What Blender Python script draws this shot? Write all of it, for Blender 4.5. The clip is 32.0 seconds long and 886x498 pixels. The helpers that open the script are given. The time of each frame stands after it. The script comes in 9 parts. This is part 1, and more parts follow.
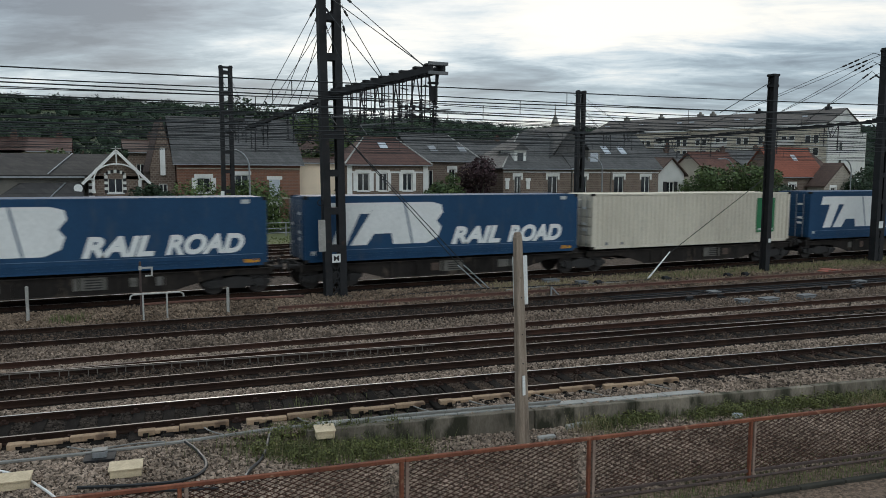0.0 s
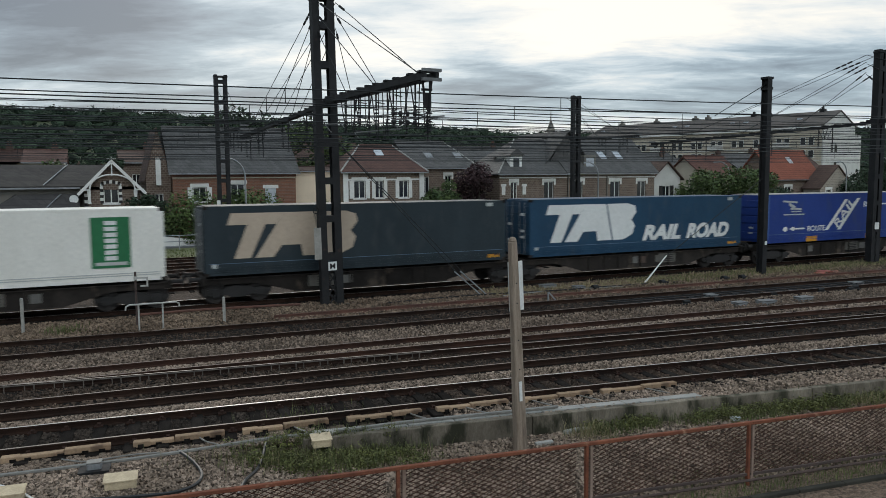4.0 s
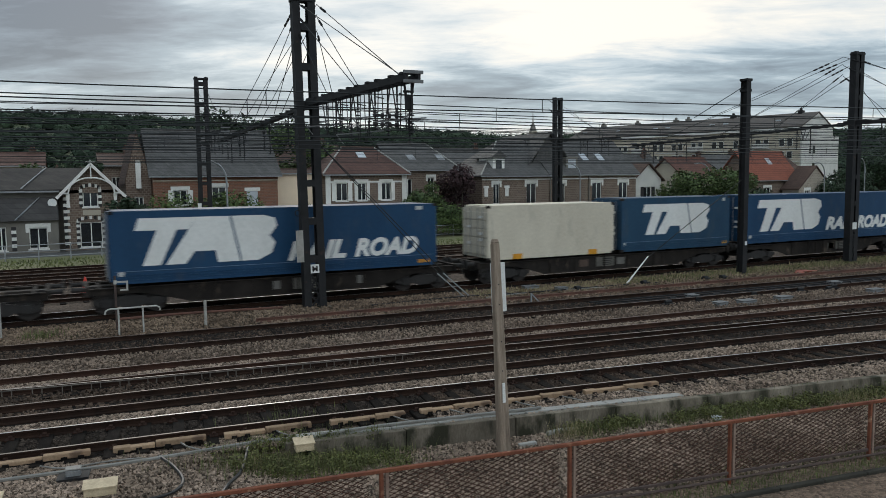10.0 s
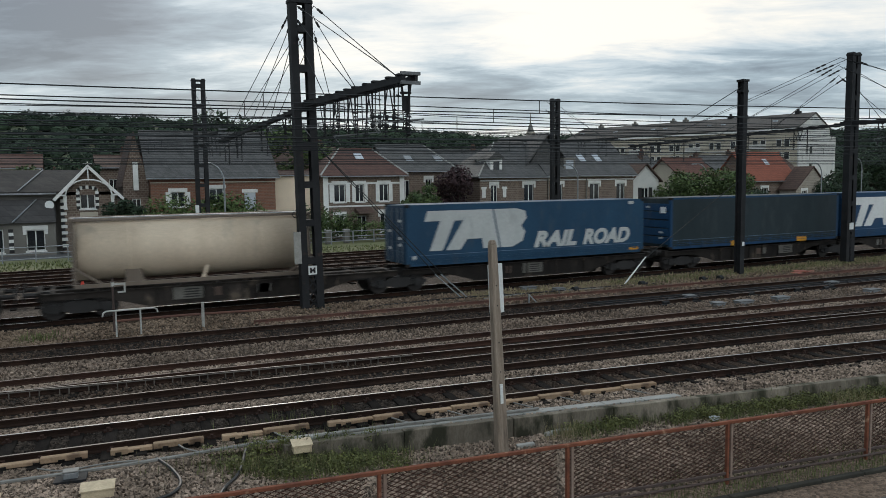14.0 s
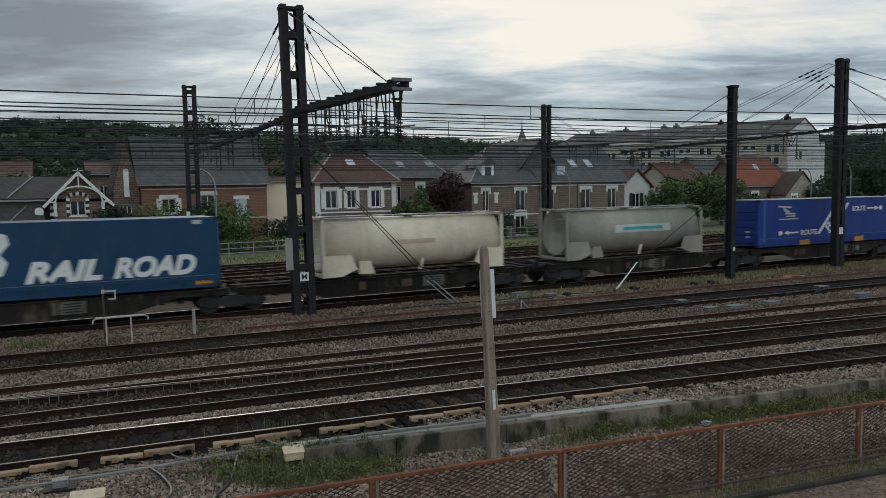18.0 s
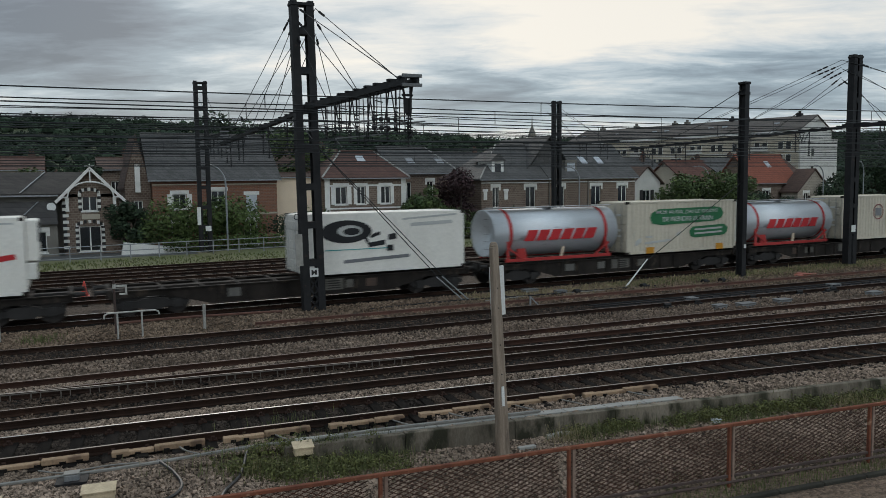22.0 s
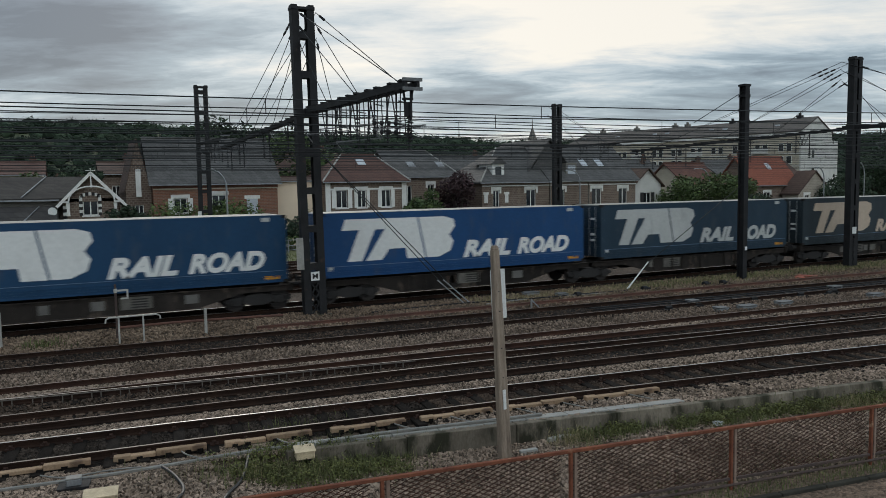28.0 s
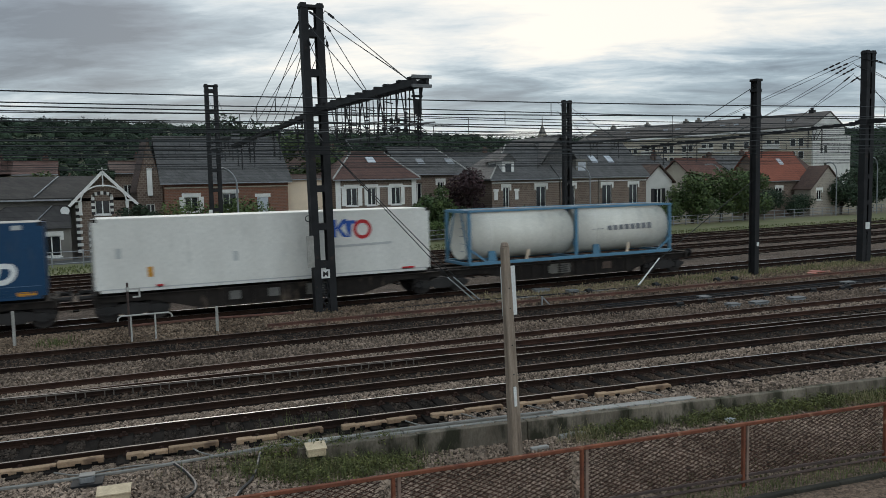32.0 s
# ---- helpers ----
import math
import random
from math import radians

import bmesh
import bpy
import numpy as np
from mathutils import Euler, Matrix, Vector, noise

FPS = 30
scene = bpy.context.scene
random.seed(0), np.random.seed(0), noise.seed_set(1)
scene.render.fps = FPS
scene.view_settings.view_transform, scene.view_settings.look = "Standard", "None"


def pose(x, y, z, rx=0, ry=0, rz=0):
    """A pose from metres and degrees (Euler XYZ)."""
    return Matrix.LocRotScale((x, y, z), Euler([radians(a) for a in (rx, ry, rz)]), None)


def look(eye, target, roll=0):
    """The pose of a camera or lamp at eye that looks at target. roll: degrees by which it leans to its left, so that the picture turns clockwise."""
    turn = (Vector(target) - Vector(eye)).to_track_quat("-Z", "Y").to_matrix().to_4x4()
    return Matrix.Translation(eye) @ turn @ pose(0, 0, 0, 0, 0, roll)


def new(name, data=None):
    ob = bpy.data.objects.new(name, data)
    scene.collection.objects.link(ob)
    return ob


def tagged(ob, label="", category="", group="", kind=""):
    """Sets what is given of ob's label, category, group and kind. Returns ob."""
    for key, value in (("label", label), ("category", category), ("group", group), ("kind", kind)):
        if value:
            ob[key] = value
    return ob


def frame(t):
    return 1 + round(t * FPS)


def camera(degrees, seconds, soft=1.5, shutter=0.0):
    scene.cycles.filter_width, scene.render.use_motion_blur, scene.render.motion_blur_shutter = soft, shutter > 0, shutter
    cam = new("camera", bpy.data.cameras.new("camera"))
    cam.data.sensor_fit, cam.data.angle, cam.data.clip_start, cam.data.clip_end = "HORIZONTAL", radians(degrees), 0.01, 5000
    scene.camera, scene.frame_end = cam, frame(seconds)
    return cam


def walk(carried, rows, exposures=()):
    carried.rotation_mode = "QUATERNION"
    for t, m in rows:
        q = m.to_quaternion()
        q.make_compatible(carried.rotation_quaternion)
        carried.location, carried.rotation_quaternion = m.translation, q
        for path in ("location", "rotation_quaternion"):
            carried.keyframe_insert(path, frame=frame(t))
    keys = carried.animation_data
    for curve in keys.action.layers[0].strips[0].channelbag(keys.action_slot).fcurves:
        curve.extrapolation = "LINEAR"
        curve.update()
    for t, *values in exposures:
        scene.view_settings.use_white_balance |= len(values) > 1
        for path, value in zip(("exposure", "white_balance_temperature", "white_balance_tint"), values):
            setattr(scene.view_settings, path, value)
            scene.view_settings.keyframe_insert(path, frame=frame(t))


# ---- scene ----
# World: x runs along the running line, y away from the viewer, z = 0 at rail height.
cam = camera(60.85, 32.0, soft=0.6, shutter=0.3)
PATH = [
    (0, 24.88, -5.85, 0.28, -0.087, -0.022, 0.018),
    (0.5, 24.85, -5.79, 0.25, -0.089, -0.025, 0.020),
    (1, 24.70, -5.79, 0.12, -0.093, -0.027, 0.022),
    (1.5, 24.56, -5.81, 0.00, -0.082, -0.026, 0.020),
    (2, 24.54, -5.72, -0.08, -0.072, -0.022, 0.017),
    (2.5, 24.71, -5.53, -0.19, -0.060, -0.019, 0.015),
    (3, 24.96, -5.35, -0.28, -0.050, -0.015, 0.012),
    (3.5, 25.00, -5.35, -0.39, -0.031, -0.008, 0.006),
    (5.5, 25.61, -5.19, -0.24, -0.009, -0.003, 0.004),
    (6, 25.91, -5.12, -0.16, -0.005, -0.001, 0.003),
    (6.5, 26.11, -5.11, -0.08, -0.004, 0.001, 0.000),
    (7, 26.29, -5.20, -0.09, -0.001, 0.002, -0.001),
    (7.5, 26.31, -5.15, -0.09, 0.003, 0.004, -0.005),
    (8, 26.24, -5.09, -0.27, 0.004, 0.004, -0.004),
    (8.5, 26.32, -5.03, -0.35, 0.002, 0.003, -0.003),
    (9, 26.23, -5.15, -0.38, 0.002, 0.003, -0.001),
    (9.5, 26.21, -5.21, -0.53, 0.000, 0.003, -0.003),
    (10, 26.35, -5.20, -0.61, 0.002, 0.002, -0.001),
    (10.5, 26.45, -5.21, -0.64, 0.007, 0.003, -0.003),
    (11, 26.53, -5.26, -0.58, 0.005, 0.002, -0.003),
    (11.5, 26.52, -5.35, -0.52, 0.006, -0.001, -0.001),
    (12, 26.45, -5.35, -0.39, 0.007, -0.002, 0.000),
    (12.5, 26.42, -5.23, -0.61, 0.005, -0.003, 0.001),
    (13, 26.45, -5.18, -0.75, 0.004, -0.004, 0.002),
    (13.5, 26.45, -5.18, -0.73, 0.007, -0.007, 0.003),
    (14, 26.51, -5.11, -0.73, 0.008, -0.007, 0.000),
    (14.5, 26.75, -5.00, -0.69, 0.009, -0.008, 0.000),
    (16.5, 26.76, -4.75, -0.73, 0.013, -0.009, 0.005),
    (17, 26.92, -4.64, -0.71, 0.013, -0.008, 0.004),
    (17.5, 26.96, -4.63, -0.77, 0.013, -0.009, 0.006),
    (18, 27.12, -4.68, -0.86, 0.015, -0.009, 0.004),
    (18.5, 27.26, -4.78, -0.80, 0.018, -0.005, 0.003),
    (19, 27.16, -4.67, -0.75, 0.019, -0.002, 0.003),
    (19.5, 27.10, -4.71, -0.69, 0.017, -0.001, 0.003),
    (20, 27.02, -4.92, -0.71, 0.019, 0.002, -0.000),
    (20.5, 27.00, -5.06, -0.56, 0.017, 0.002, -0.000),
    (21, 26.87, -5.02, -0.59, 0.015, 0.001, 0.002),
    (21.5, 26.67, -4.92, -0.67, 0.011, -0.001, 0.001),
    (22, 26.40, -4.94, -0.71, 0.012, -0.002, -0.000),
    (22.5, 26.30, -4.90, -0.76, 0.011, -0.004, 0.002),
    (23, 26.30, -4.92, -0.84, 0.012, -0.004, 0.005),
    (23.5, 26.35, -4.74, -0.96, 0.012, -0.005, 0.004),
    (24, 26.47, -4.71, -0.94, 0.014, -0.005, 0.005),
    (24.5, 26.52, -4.73, -1.02, 0.017, -0.004, 0.005),
    (25, 26.46, -4.68, -1.02, 0.017, -0.003, 0.004),
    (25.5, 26.35, -4.55, -1.03, 0.017, -0.004, 0.003),
    (27.5, 26.40, -4.71, -0.92, 0.006, -0.009, 0.007),
    (28, 26.34, -4.70, -0.92, 0.004, -0.011, 0.007),
    (28.5, 26.22, -4.66, -0.91, 0.002, -0.013, 0.007),
    (29, 26.20, -4.63, -0.86, -0.001, -0.016, 0.006),
    (29.5, 25.87, -4.73, -1.02, 0.000, -0.017, 0.007),
    (30, 25.73, -4.63, -1.04, 0.002, -0.015, 0.005),
    (30.5, 25.73, -4.53, -1.11, 0.006, -0.012, 0.004),
    (31, 25.75, -4.65, -1.12, 0.008, -0.010, 0.003),
    (31.5, 25.73, -4.87, -1.19, 0.012, -0.007, 0.004),
    (32, 25.56, -4.89, -1.24, 0.011, -0.007, 0.004),
]


def eye_pose(yaw, pitch, roll, dx, dy, dz):
    e = Vector((dx, dy, 5.0 + dz))
    a, b = radians(yaw), radians(pitch)
    return look(e, e + Vector((math.sin(a) * math.cos(b), math.cos(a) * math.cos(b), math.sin(b))), roll)


EXPOSURES = [(0, 0.05, 6640, 10), (3, 0.00, 6640, 10), (6, -0.01, 6640, 10), (8, -0.14, 6640, 10), (10, -0.03, 6640, 10), (12, -0.03, 6640, 10), (14, -0.01, 6640, 10), (17, -0.22, 6640, 10), (19, -0.25, 6640, 10), (21, -0.16, 6640, 10), (22, -0.24, 6640, 10), (24, -0.30, 6640, 10), (25, -0.27, 6640, 10), (28, -0.19, 6640, 10), (29, -0.23, 6640, 10), (30, -0.12, 6640, 10), (31, -0.36, 6640, 10), (32, -0.07, 6640, 10)]
walk(cam, [(row[0], eye_pose(*row[1:])) for row in PATH], EXPOSURES)

# ---- sky and sun ----
SUN_AZ, SUN_EL = 12.0, 30.0


def build_world():
    w = bpy.data.worlds.new("sky")
    w.use_nodes = True
    scene.world = w
    nt = w.node_tree
    nt.nodes.clear()
    nd, ln = nt.nodes.new, nt.links.new
    out, bg = nd("ShaderNodeOutputWorld"), nd("ShaderNodeBackground")
    sky = nd("ShaderNodeTexSky")
    sky.sky_type, sky.sun_disc = "NISHITA", False
    sky.sun_elevation, sky.sun_rotation = radians(SUN_EL), radians(SUN_AZ)
    tc, sep = nd("ShaderNodeTexCoord"), nd("ShaderNodeSeparateXYZ")
    ln(tc.outputs["Generated"], sep.inputs[0])

    def m(op, a, b=None, c=None):
        n = nd("ShaderNodeMath")
        n.operation = op
        for i, v in enumerate((a, b, c)):
            if v is None:
                continue
            if isinstance(v, (int, float)):
                n.inputs[i].default_value = v
            else:
                ln(v, n.inputs[i])
        return n.outputs[0]

    up = m("ADD", m("MAXIMUM", sep.outputs[2], 0.0), 0.10)
    # cloud plane turned so that the banks lie across the view
    px, py = m("DIVIDE", sep.outputs[0], up), m("DIVIDE", sep.outputs[1], up)
    ca, sa = math.cos(radians(30)), math.sin(radians(30))
    com, mp = nd("ShaderNodeCombineXYZ"), nd("ShaderNodeMapping")
    ln(m("SUBTRACT", m("MULTIPLY", px, ca), m("MULTIPLY", py, sa)), com.inputs[0])
    ln(m("ADD", m("MULTIPLY", px, sa), m("MULTIPLY", py, ca)), com.inputs[1])
    mp.inputs["Scale"].default_value = (0.46, 0.80, 1)
    mp.inputs["Location"].default_value = (3.1, 0.35, 0)
    ln(com.outputs[0], mp.inputs[0])

    def noise(scale, detail, rough, dist):
        n = nd("ShaderNodeTexNoise")
        n.inputs["Scale"].default_value, n.inputs["Detail"].default_value = scale, detail
        n.inputs["Roughness"].default_value, n.inputs["Distortion"].default_value = rough, dist
        ln(mp.outputs[0], n.inputs["Vector"])
        return n.outputs["Fac"]

    big, fine = noise(0.85, 6, 0.52, 0.25), noise(3.4, 6, 0.62, 0.35)
    streak = noise(7.5, 5, 0.60, 0.9)
    cover = m("ADD", m("ADD", m("MULTIPLY", big, 0.74), m("MULTIPLY", fine, 0.36)), m("MULTIPLY", streak, 0.14))
    # brightness towards the hidden sun
    def lobe(az, el, sharp, amount):
        n = nd("ShaderNodeVectorMath")
        n.operation = "DOT_PRODUCT"
        ln(tc.outputs["Generated"], n.inputs[0])
        n.inputs[1].default_value = (math.sin(radians(az)) * math.cos(radians(el)), math.cos(radians(az)) * math.cos(radians(el)), math.sin(radians(el)))
        return m("MULTIPLY", m("POWER", m("MAXIMUM", n.outputs["Value"], 0.0), sharp), amount)

    # the thin bright part of the cover before the sun, and the thicker banks beside it
    cover = m("ADD", m("MULTIPLY", cover, 1.35), -0.185)
    level = m("ADD", cover, -0.165)
    edge = nd("ShaderNodeMapRange")
    edge.interpolation_type = "SMOOTHSTEP"
    edge.inputs["From Min"].default_value, edge.inputs["From Max"].default_value = 0.150, 0.215
    ln(m("ADD", sep.outputs[2], m("MULTIPLY", fine, 0.06)), edge.inputs["Value"])
    level = m("ADD", level, m("MULTIPLY", edge.outputs["Result"], lobe(43, 12, 14, 0.20)))
    for args in ((38, 22, 45, 0.22), (33, 12, 60, 0.05), (37, 7.5, 45, 0.07), (4, 38, 26, 0.20), (14, 27, 70, 0.17), (7, 20, 220, 0.40), (18, 9.5, 150, 0.12), (20, 6, 170, 0.09), (1, 13, 110, -0.20), (-1, 6, 160, -0.09), (48, 5.5, 100, -0.06), (36, 5.5, 130, -0.04)):
        level = m("ADD", level, lobe(*args))
    ramp = nd("ShaderNodeValToRGB")
    el = ramp.color_ramp.elements
    el[0].position, el[0].color = 0.24, (0.150, 0.190, 0.240, 1)
    el[1].position, el[1].color = 0.82, (1.06, 1.02, 0.93, 1)
    for pos, col in ((0.36, (0.232, 0.293, 0.358, 1)), (0.47, (0.350, 0.447, 0.525, 1)), (0.56, (0.545, 0.645, 0.715, 1)), (0.67, (0.795, 0.835, 0.845, 1))):
        e = el.new(pos)
        e.color = col
    ln(level, ramp.inputs[0])
    mix = nd("ShaderNodeMix")
    mix.data_type = "RGBA"
    mix.inputs[0].default_value = 0.90
    scl = nd("ShaderNodeVectorMath")
    scl.operation = "SCALE"
    ln(sky.outputs[0], scl.inputs[0])
    scl.inputs[3].default_value = 0.10
    ln(scl.outputs[0], mix.inputs[6])
    ln(ramp.outputs[0], mix.inputs[7])
    ln(mix.outputs[2], bg.inputs[0])
    # an overcast sky is brightest overhead
    over = nd("ShaderNodeMapRange")
    over.interpolation_type = "SMOOTHSTEP"
    over.inputs["From Min"].default_value, over.inputs["From Max"].default_value = 0.34, 0.95
    over.inputs["To Min"].default_value, over.inputs["To Max"].default_value = 1.04, 1.75
    ln(sep.outputs[2], over.inputs["Value"])
    # the clouds opposite the hidden sun are lit from the front
    lit = nd("ShaderNodeMapRange")
    lit.interpolation_type = "SMOOTHSTEP"
    lit.inputs["From Min"].default_value, lit.inputs["From Max"].default_value = 0.15, -0.85
    lit.inputs["To Min"].default_value, lit.inputs["To Max"].default_value = 1.0, 1.85
    ln(sep.outputs[1], lit.inputs["Value"])
    ln(m("MULTIPLY", over.outputs["Result"], lit.outputs["Result"]), bg.inputs[1])
    ln(bg.outputs[0], out.inputs[0])


build_world()
sun_data = bpy.data.lights.new("sun", "SUN")
sun_data.energy, sun_data.angle, sun_data.color = 0.75, radians(14), (1.0, 0.96, 0.90)
sun = new("sun", sun_data)
_a, _e = radians(SUN_AZ), radians(SUN_EL)
sun.matrix_world = look((60 * math.sin(_a) * math.cos(_e), 60 * math.cos(_a) * math.cos(_e), 60 * math.sin(_e)), (0, 0, 0))
scene.view_settings.exposure = 0.0

# ---- materials ----


def mat(name, col, col2=None, scale=2.0, detail=6.0, rough=0.75, metal=0.0, bump=0.25, bscale=30.0, vary=0.0, stretch=(1, 1, 1), spots=None, trans=0.0, ior=1.45, spec=0.5, island=0.0):
    """A two-scale noise material in metres: broad stains between col and col2, fine grain as bump. spots: (colour, scale, threshold) for dirt."""
    m = bpy.data.materials.new(name)
    m.use_nodes = True
    nt = m.node_tree
    nd, ln = nt.nodes.new, nt.links.new
    p = nt.nodes["Principled BSDF"]
    tc, mp = nd("ShaderNodeTexCoord"), nd("ShaderNodeMapping")
    mp.inputs["Scale"].default_value = stretch
    ln(tc.outputs["Object"], mp.inputs[0])
    col2 = col2 or tuple(c * 0.72 for c in col)

    def noise(s, d):
        n = nd("ShaderNodeTexNoise")
        n.inputs["Scale"].default_value, n.inputs["Detail"].default_value, n.inputs["Roughness"].default_value = s, d, 0.6
        ln(mp.outputs[0], n.inputs["Vector"])
        return n.outputs["Fac"]

    def mixc(fac, a, b):
        n = nd("ShaderNodeMix")
        n.data_type = "RGBA"
        for i, v in ((0, fac), (6, a), (7, b)):
            if isinstance(v, (int, float)):
                n.inputs[i].default_value = v
            elif isinstance(v, tuple):
                n.inputs[i].default_value = (*v, 1)
            else:
                ln(v, n.inputs[i])
        return n.outputs[2]

    def ramp(src, lo, hi):
        n = nd("ShaderNodeMapRange")
        n.inputs["From Min"].default_value, n.inputs["From Max"].default_value = lo, hi
        ln(src, n.inputs["Value"])
        return n.outputs["Result"]

    broad, grain = noise(scale, detail), noise(bscale, 4.0)
    c = mixc(ramp(broad, 0.32, 0.68), col, col2)
    c = mixc(ramp(grain, 0.30, 0.75), c, mixc(0.5, c, tuple(v * 0.55 for v in col2)))
    if spots:
        c = mixc(ramp(noise(spots[1], 5.0), spots[2], spots[2] + 0.12), c, spots[0])
    for amount, node, sock in ((vary, "ShaderNodeObjectInfo", "Random"), (island, "ShaderNodeNewGeometry", "Random Per Island")):
        if amount:
            hsv = nd("ShaderNodeHueSaturation")
            r = nd("ShaderNodeMapRange")
            ln(nd(node).outputs[sock], r.inputs["Value"])
            r.inputs["To Min"].default_value, r.inputs["To Max"].default_value = 1 - amount, 1 + amount
            ln(r.outputs["Result"], hsv.inputs["Value"])
            ln(c, hsv.inputs["Color"])
            c = hsv.outputs[0]
    ln(c, p.inputs["Base Color"])
    p.inputs["Metallic"].default_value, p.inputs["IOR"].default_value = metal, ior
    p.inputs["Specular IOR Level"].default_value = spec
    p.inputs["Transmission Weight"].default_value = trans
    rr = nd("ShaderNodeMapRange")
    rr.inputs["To Min"].default_value, rr.inputs["To Max"].default_value = max(0.02, rough - 0.12), min(1, rough + 0.12)
    ln(broad, rr.inputs["Value"])
    ln(rr.outputs["Result"], p.inputs["Roughness"])
    if bump:
        b = nd("ShaderNodeBump")
        b.inputs["Strength"].default_value, b.inputs["Distance"].default_value = bump, 0.02
        ln(grain, b.inputs["Height"])
        ln(b.outputs[0], p.inputs["Normal"])
    return m


def wall_pattern(name, col, col2, joint, w, h, rough=0.85, offset=0.5, mortar=0.012, bump=0.6, stain=0.4):
    """Coursed masonry or roofing at real size on the plane of the surface (uses x + y across and z up)."""
    m = mat(name, col, col2, scale=0.8, rough=rough, bump=0.0, spec=0.25, spots=(tuple(v * 0.6 for v in col2), 0.5, 0.58))
    nt = m.node_tree
    nd, ln = nt.nodes.new, nt.links.new
    p = nt.nodes["Principled BSDF"]
    tc, sep, com, add = nd("ShaderNodeTexCoord"), nd("ShaderNodeSeparateXYZ"), nd("ShaderNodeCombineXYZ"), nd("ShaderNodeMath")
    ln(tc.outputs["Object"], sep.inputs[0])
    ln(sep.outputs[0], add.inputs[0])
    ln(sep.outputs[1], add.inputs[1])
    ln(add.outputs[0], com.inputs[0])
    ln(sep.outputs[2], com.inputs[1])
    br = nd("ShaderNodeTexBrick")
    br.offset = offset
    br.inputs["Scale"].default_value = 1.0
    br.inputs["Brick Width"].default_value, br.inputs["Row Height"].default_value = w, h
    br.inputs["Mortar Size"].default_value, br.inputs["Mortar Smooth"].default_value = mortar, 0.3
    br.inputs["Color1"].default_value, br.inputs["Color2"].default_value, br.inputs["Mortar"].default_value = (*col, 1), (*col2, 1), (*joint, 1)
    ln(com.outputs[0], br.inputs["Vector"])
    old = p.inputs["Base Color"].links[0].from_socket
    mx = nd("ShaderNodeMix")
    mx.data_type = "RGBA"
    mx.inputs[0].default_value = stain
    ln(br.outputs["Color"], mx.inputs[6])
    ln(old, mx.inputs[7])
    ln(mx.outputs[2], p.inputs["Base Color"])
    b = nd("ShaderNodeBump")
    b.inputs["Strength"].default_value, b.inputs["Distance"].default_value = bump, 0.02
    b.invert = True
    ln(br.outputs["Fac"], b.inputs["Height"])
    ln(b.outputs[0], p.inputs["Normal"])
    return m


def gravel(name, stones_col, gap, cell, vary=0.55, broad=None):
    """Packed stones: cells of random value and relief, with dirt in broad patches."""
    m = mat(name, stones_col, tuple(c * 0.62 for c in stones_col), scale=0.5, rough=0.95, bump=0.0, spec=0.2, spots=(broad or gap, 0.45, 0.56))
    nt = m.node_tree
    nd, ln = nt.nodes.new, nt.links.new
    p = nt.nodes["Principled BSDF"]
    tc, vo, sep, hsv, mr = nd("ShaderNodeTexCoord"), nd("ShaderNodeTexVoronoi"), nd("ShaderNodeSeparateColor"), nd("ShaderNodeHueSaturation"), nd("ShaderNodeMapRange")
    vo.inputs["Scale"].default_value = 1.0 / cell
    ln(tc.outputs["Object"], vo.inputs["Vector"])
    ln(vo.outputs["Color"], sep.inputs[0])
    ln(sep.outputs[0], mr.inputs["Value"])
    mr.inputs["To Min"].default_value, mr.inputs["To Max"].default_value = 1 - vary, 1 + vary
    ln(mr.outputs["Result"], hsv.inputs["Value"])
    ln(p.inputs["Base Color"].links[0].from_socket, hsv.inputs["Color"])
    ln(hsv.outputs[0], p.inputs["Base Color"])
    b = nd("ShaderNodeBump")
    b.inputs["Strength"].default_value, b.inputs["Distance"].default_value = 1.0, cell * 0.8
    b.invert = True
    ln(vo.outputs["Distance"], b.inputs["Height"])
    ln(b.outputs[0], p.inputs["Normal"])
    return m


DUSTY = gravel("dusty_gravel", (0.200, 0.138, 0.099), (0.110, 0.080, 0.056), 0.055, 0.45)
STONE_MID = mat("brown_grey_stones", (0.275, 0.205, 0.158), (0.120, 0.087, 0.066), scale=0.5, spec=0.15, rough=0.9, bump=0.4, bscale=60, island=0.6)
STONE_VERGE = mat("brown_verge_stones", (0.265, 0.190, 0.135), (0.120, 0.083, 0.058), scale=0.5, spec=0.2, rough=0.9, bump=0.4, bscale=60, island=0.5)
BALLAST = gravel("ballast", (0.135, 0.098, 0.074), (0.045, 0.034, 0.027), 0.065)
BALLAST_DARK = gravel("oily_ballast", (0.020, 0.0135, 0.010), (0.010, 0.007, 0.006), 0.065)
STONE_BITS = mat("ballast_stones", (0.355, 0.268, 0.208), (0.150, 0.111, 0.083), scale=0.6, spec=0.2, rough=0.9, bump=0.4, bscale=60, island=0.80)
STONE_OIL = mat("oily_ballast_stones", (0.070, 0.053, 0.042), (0.024, 0.019, 0.016), scale=0.6, spec=0.15, rough=0.9, bump=0.4, bscale=60, island=0.7)
STONE_RUST = mat("rusty_ballast_stones", (0.120, 0.082, 0.060), (0.045, 0.033, 0.026), scale=0.6, spec=0.15, rough=0.9, bump=0.4, bscale=60, island=0.55)
GRASS = mat("short_grass", (0.105, 0.120, 0.042), (0.165, 0.150, 0.070), scale=0.25, rough=0.95, bump=0.9, bscale=9, spots=((0.15, 0.125, 0.085), 0.5, 0.60))
SOIL = mat("dry_soil", (0.19, 0.155, 0.11), (0.11, 0.095, 0.06), scale=0.3, rough=0.95, bump=0.8, bscale=8, spots=((0.09, 0.10, 0.035), 0.7, 0.52))
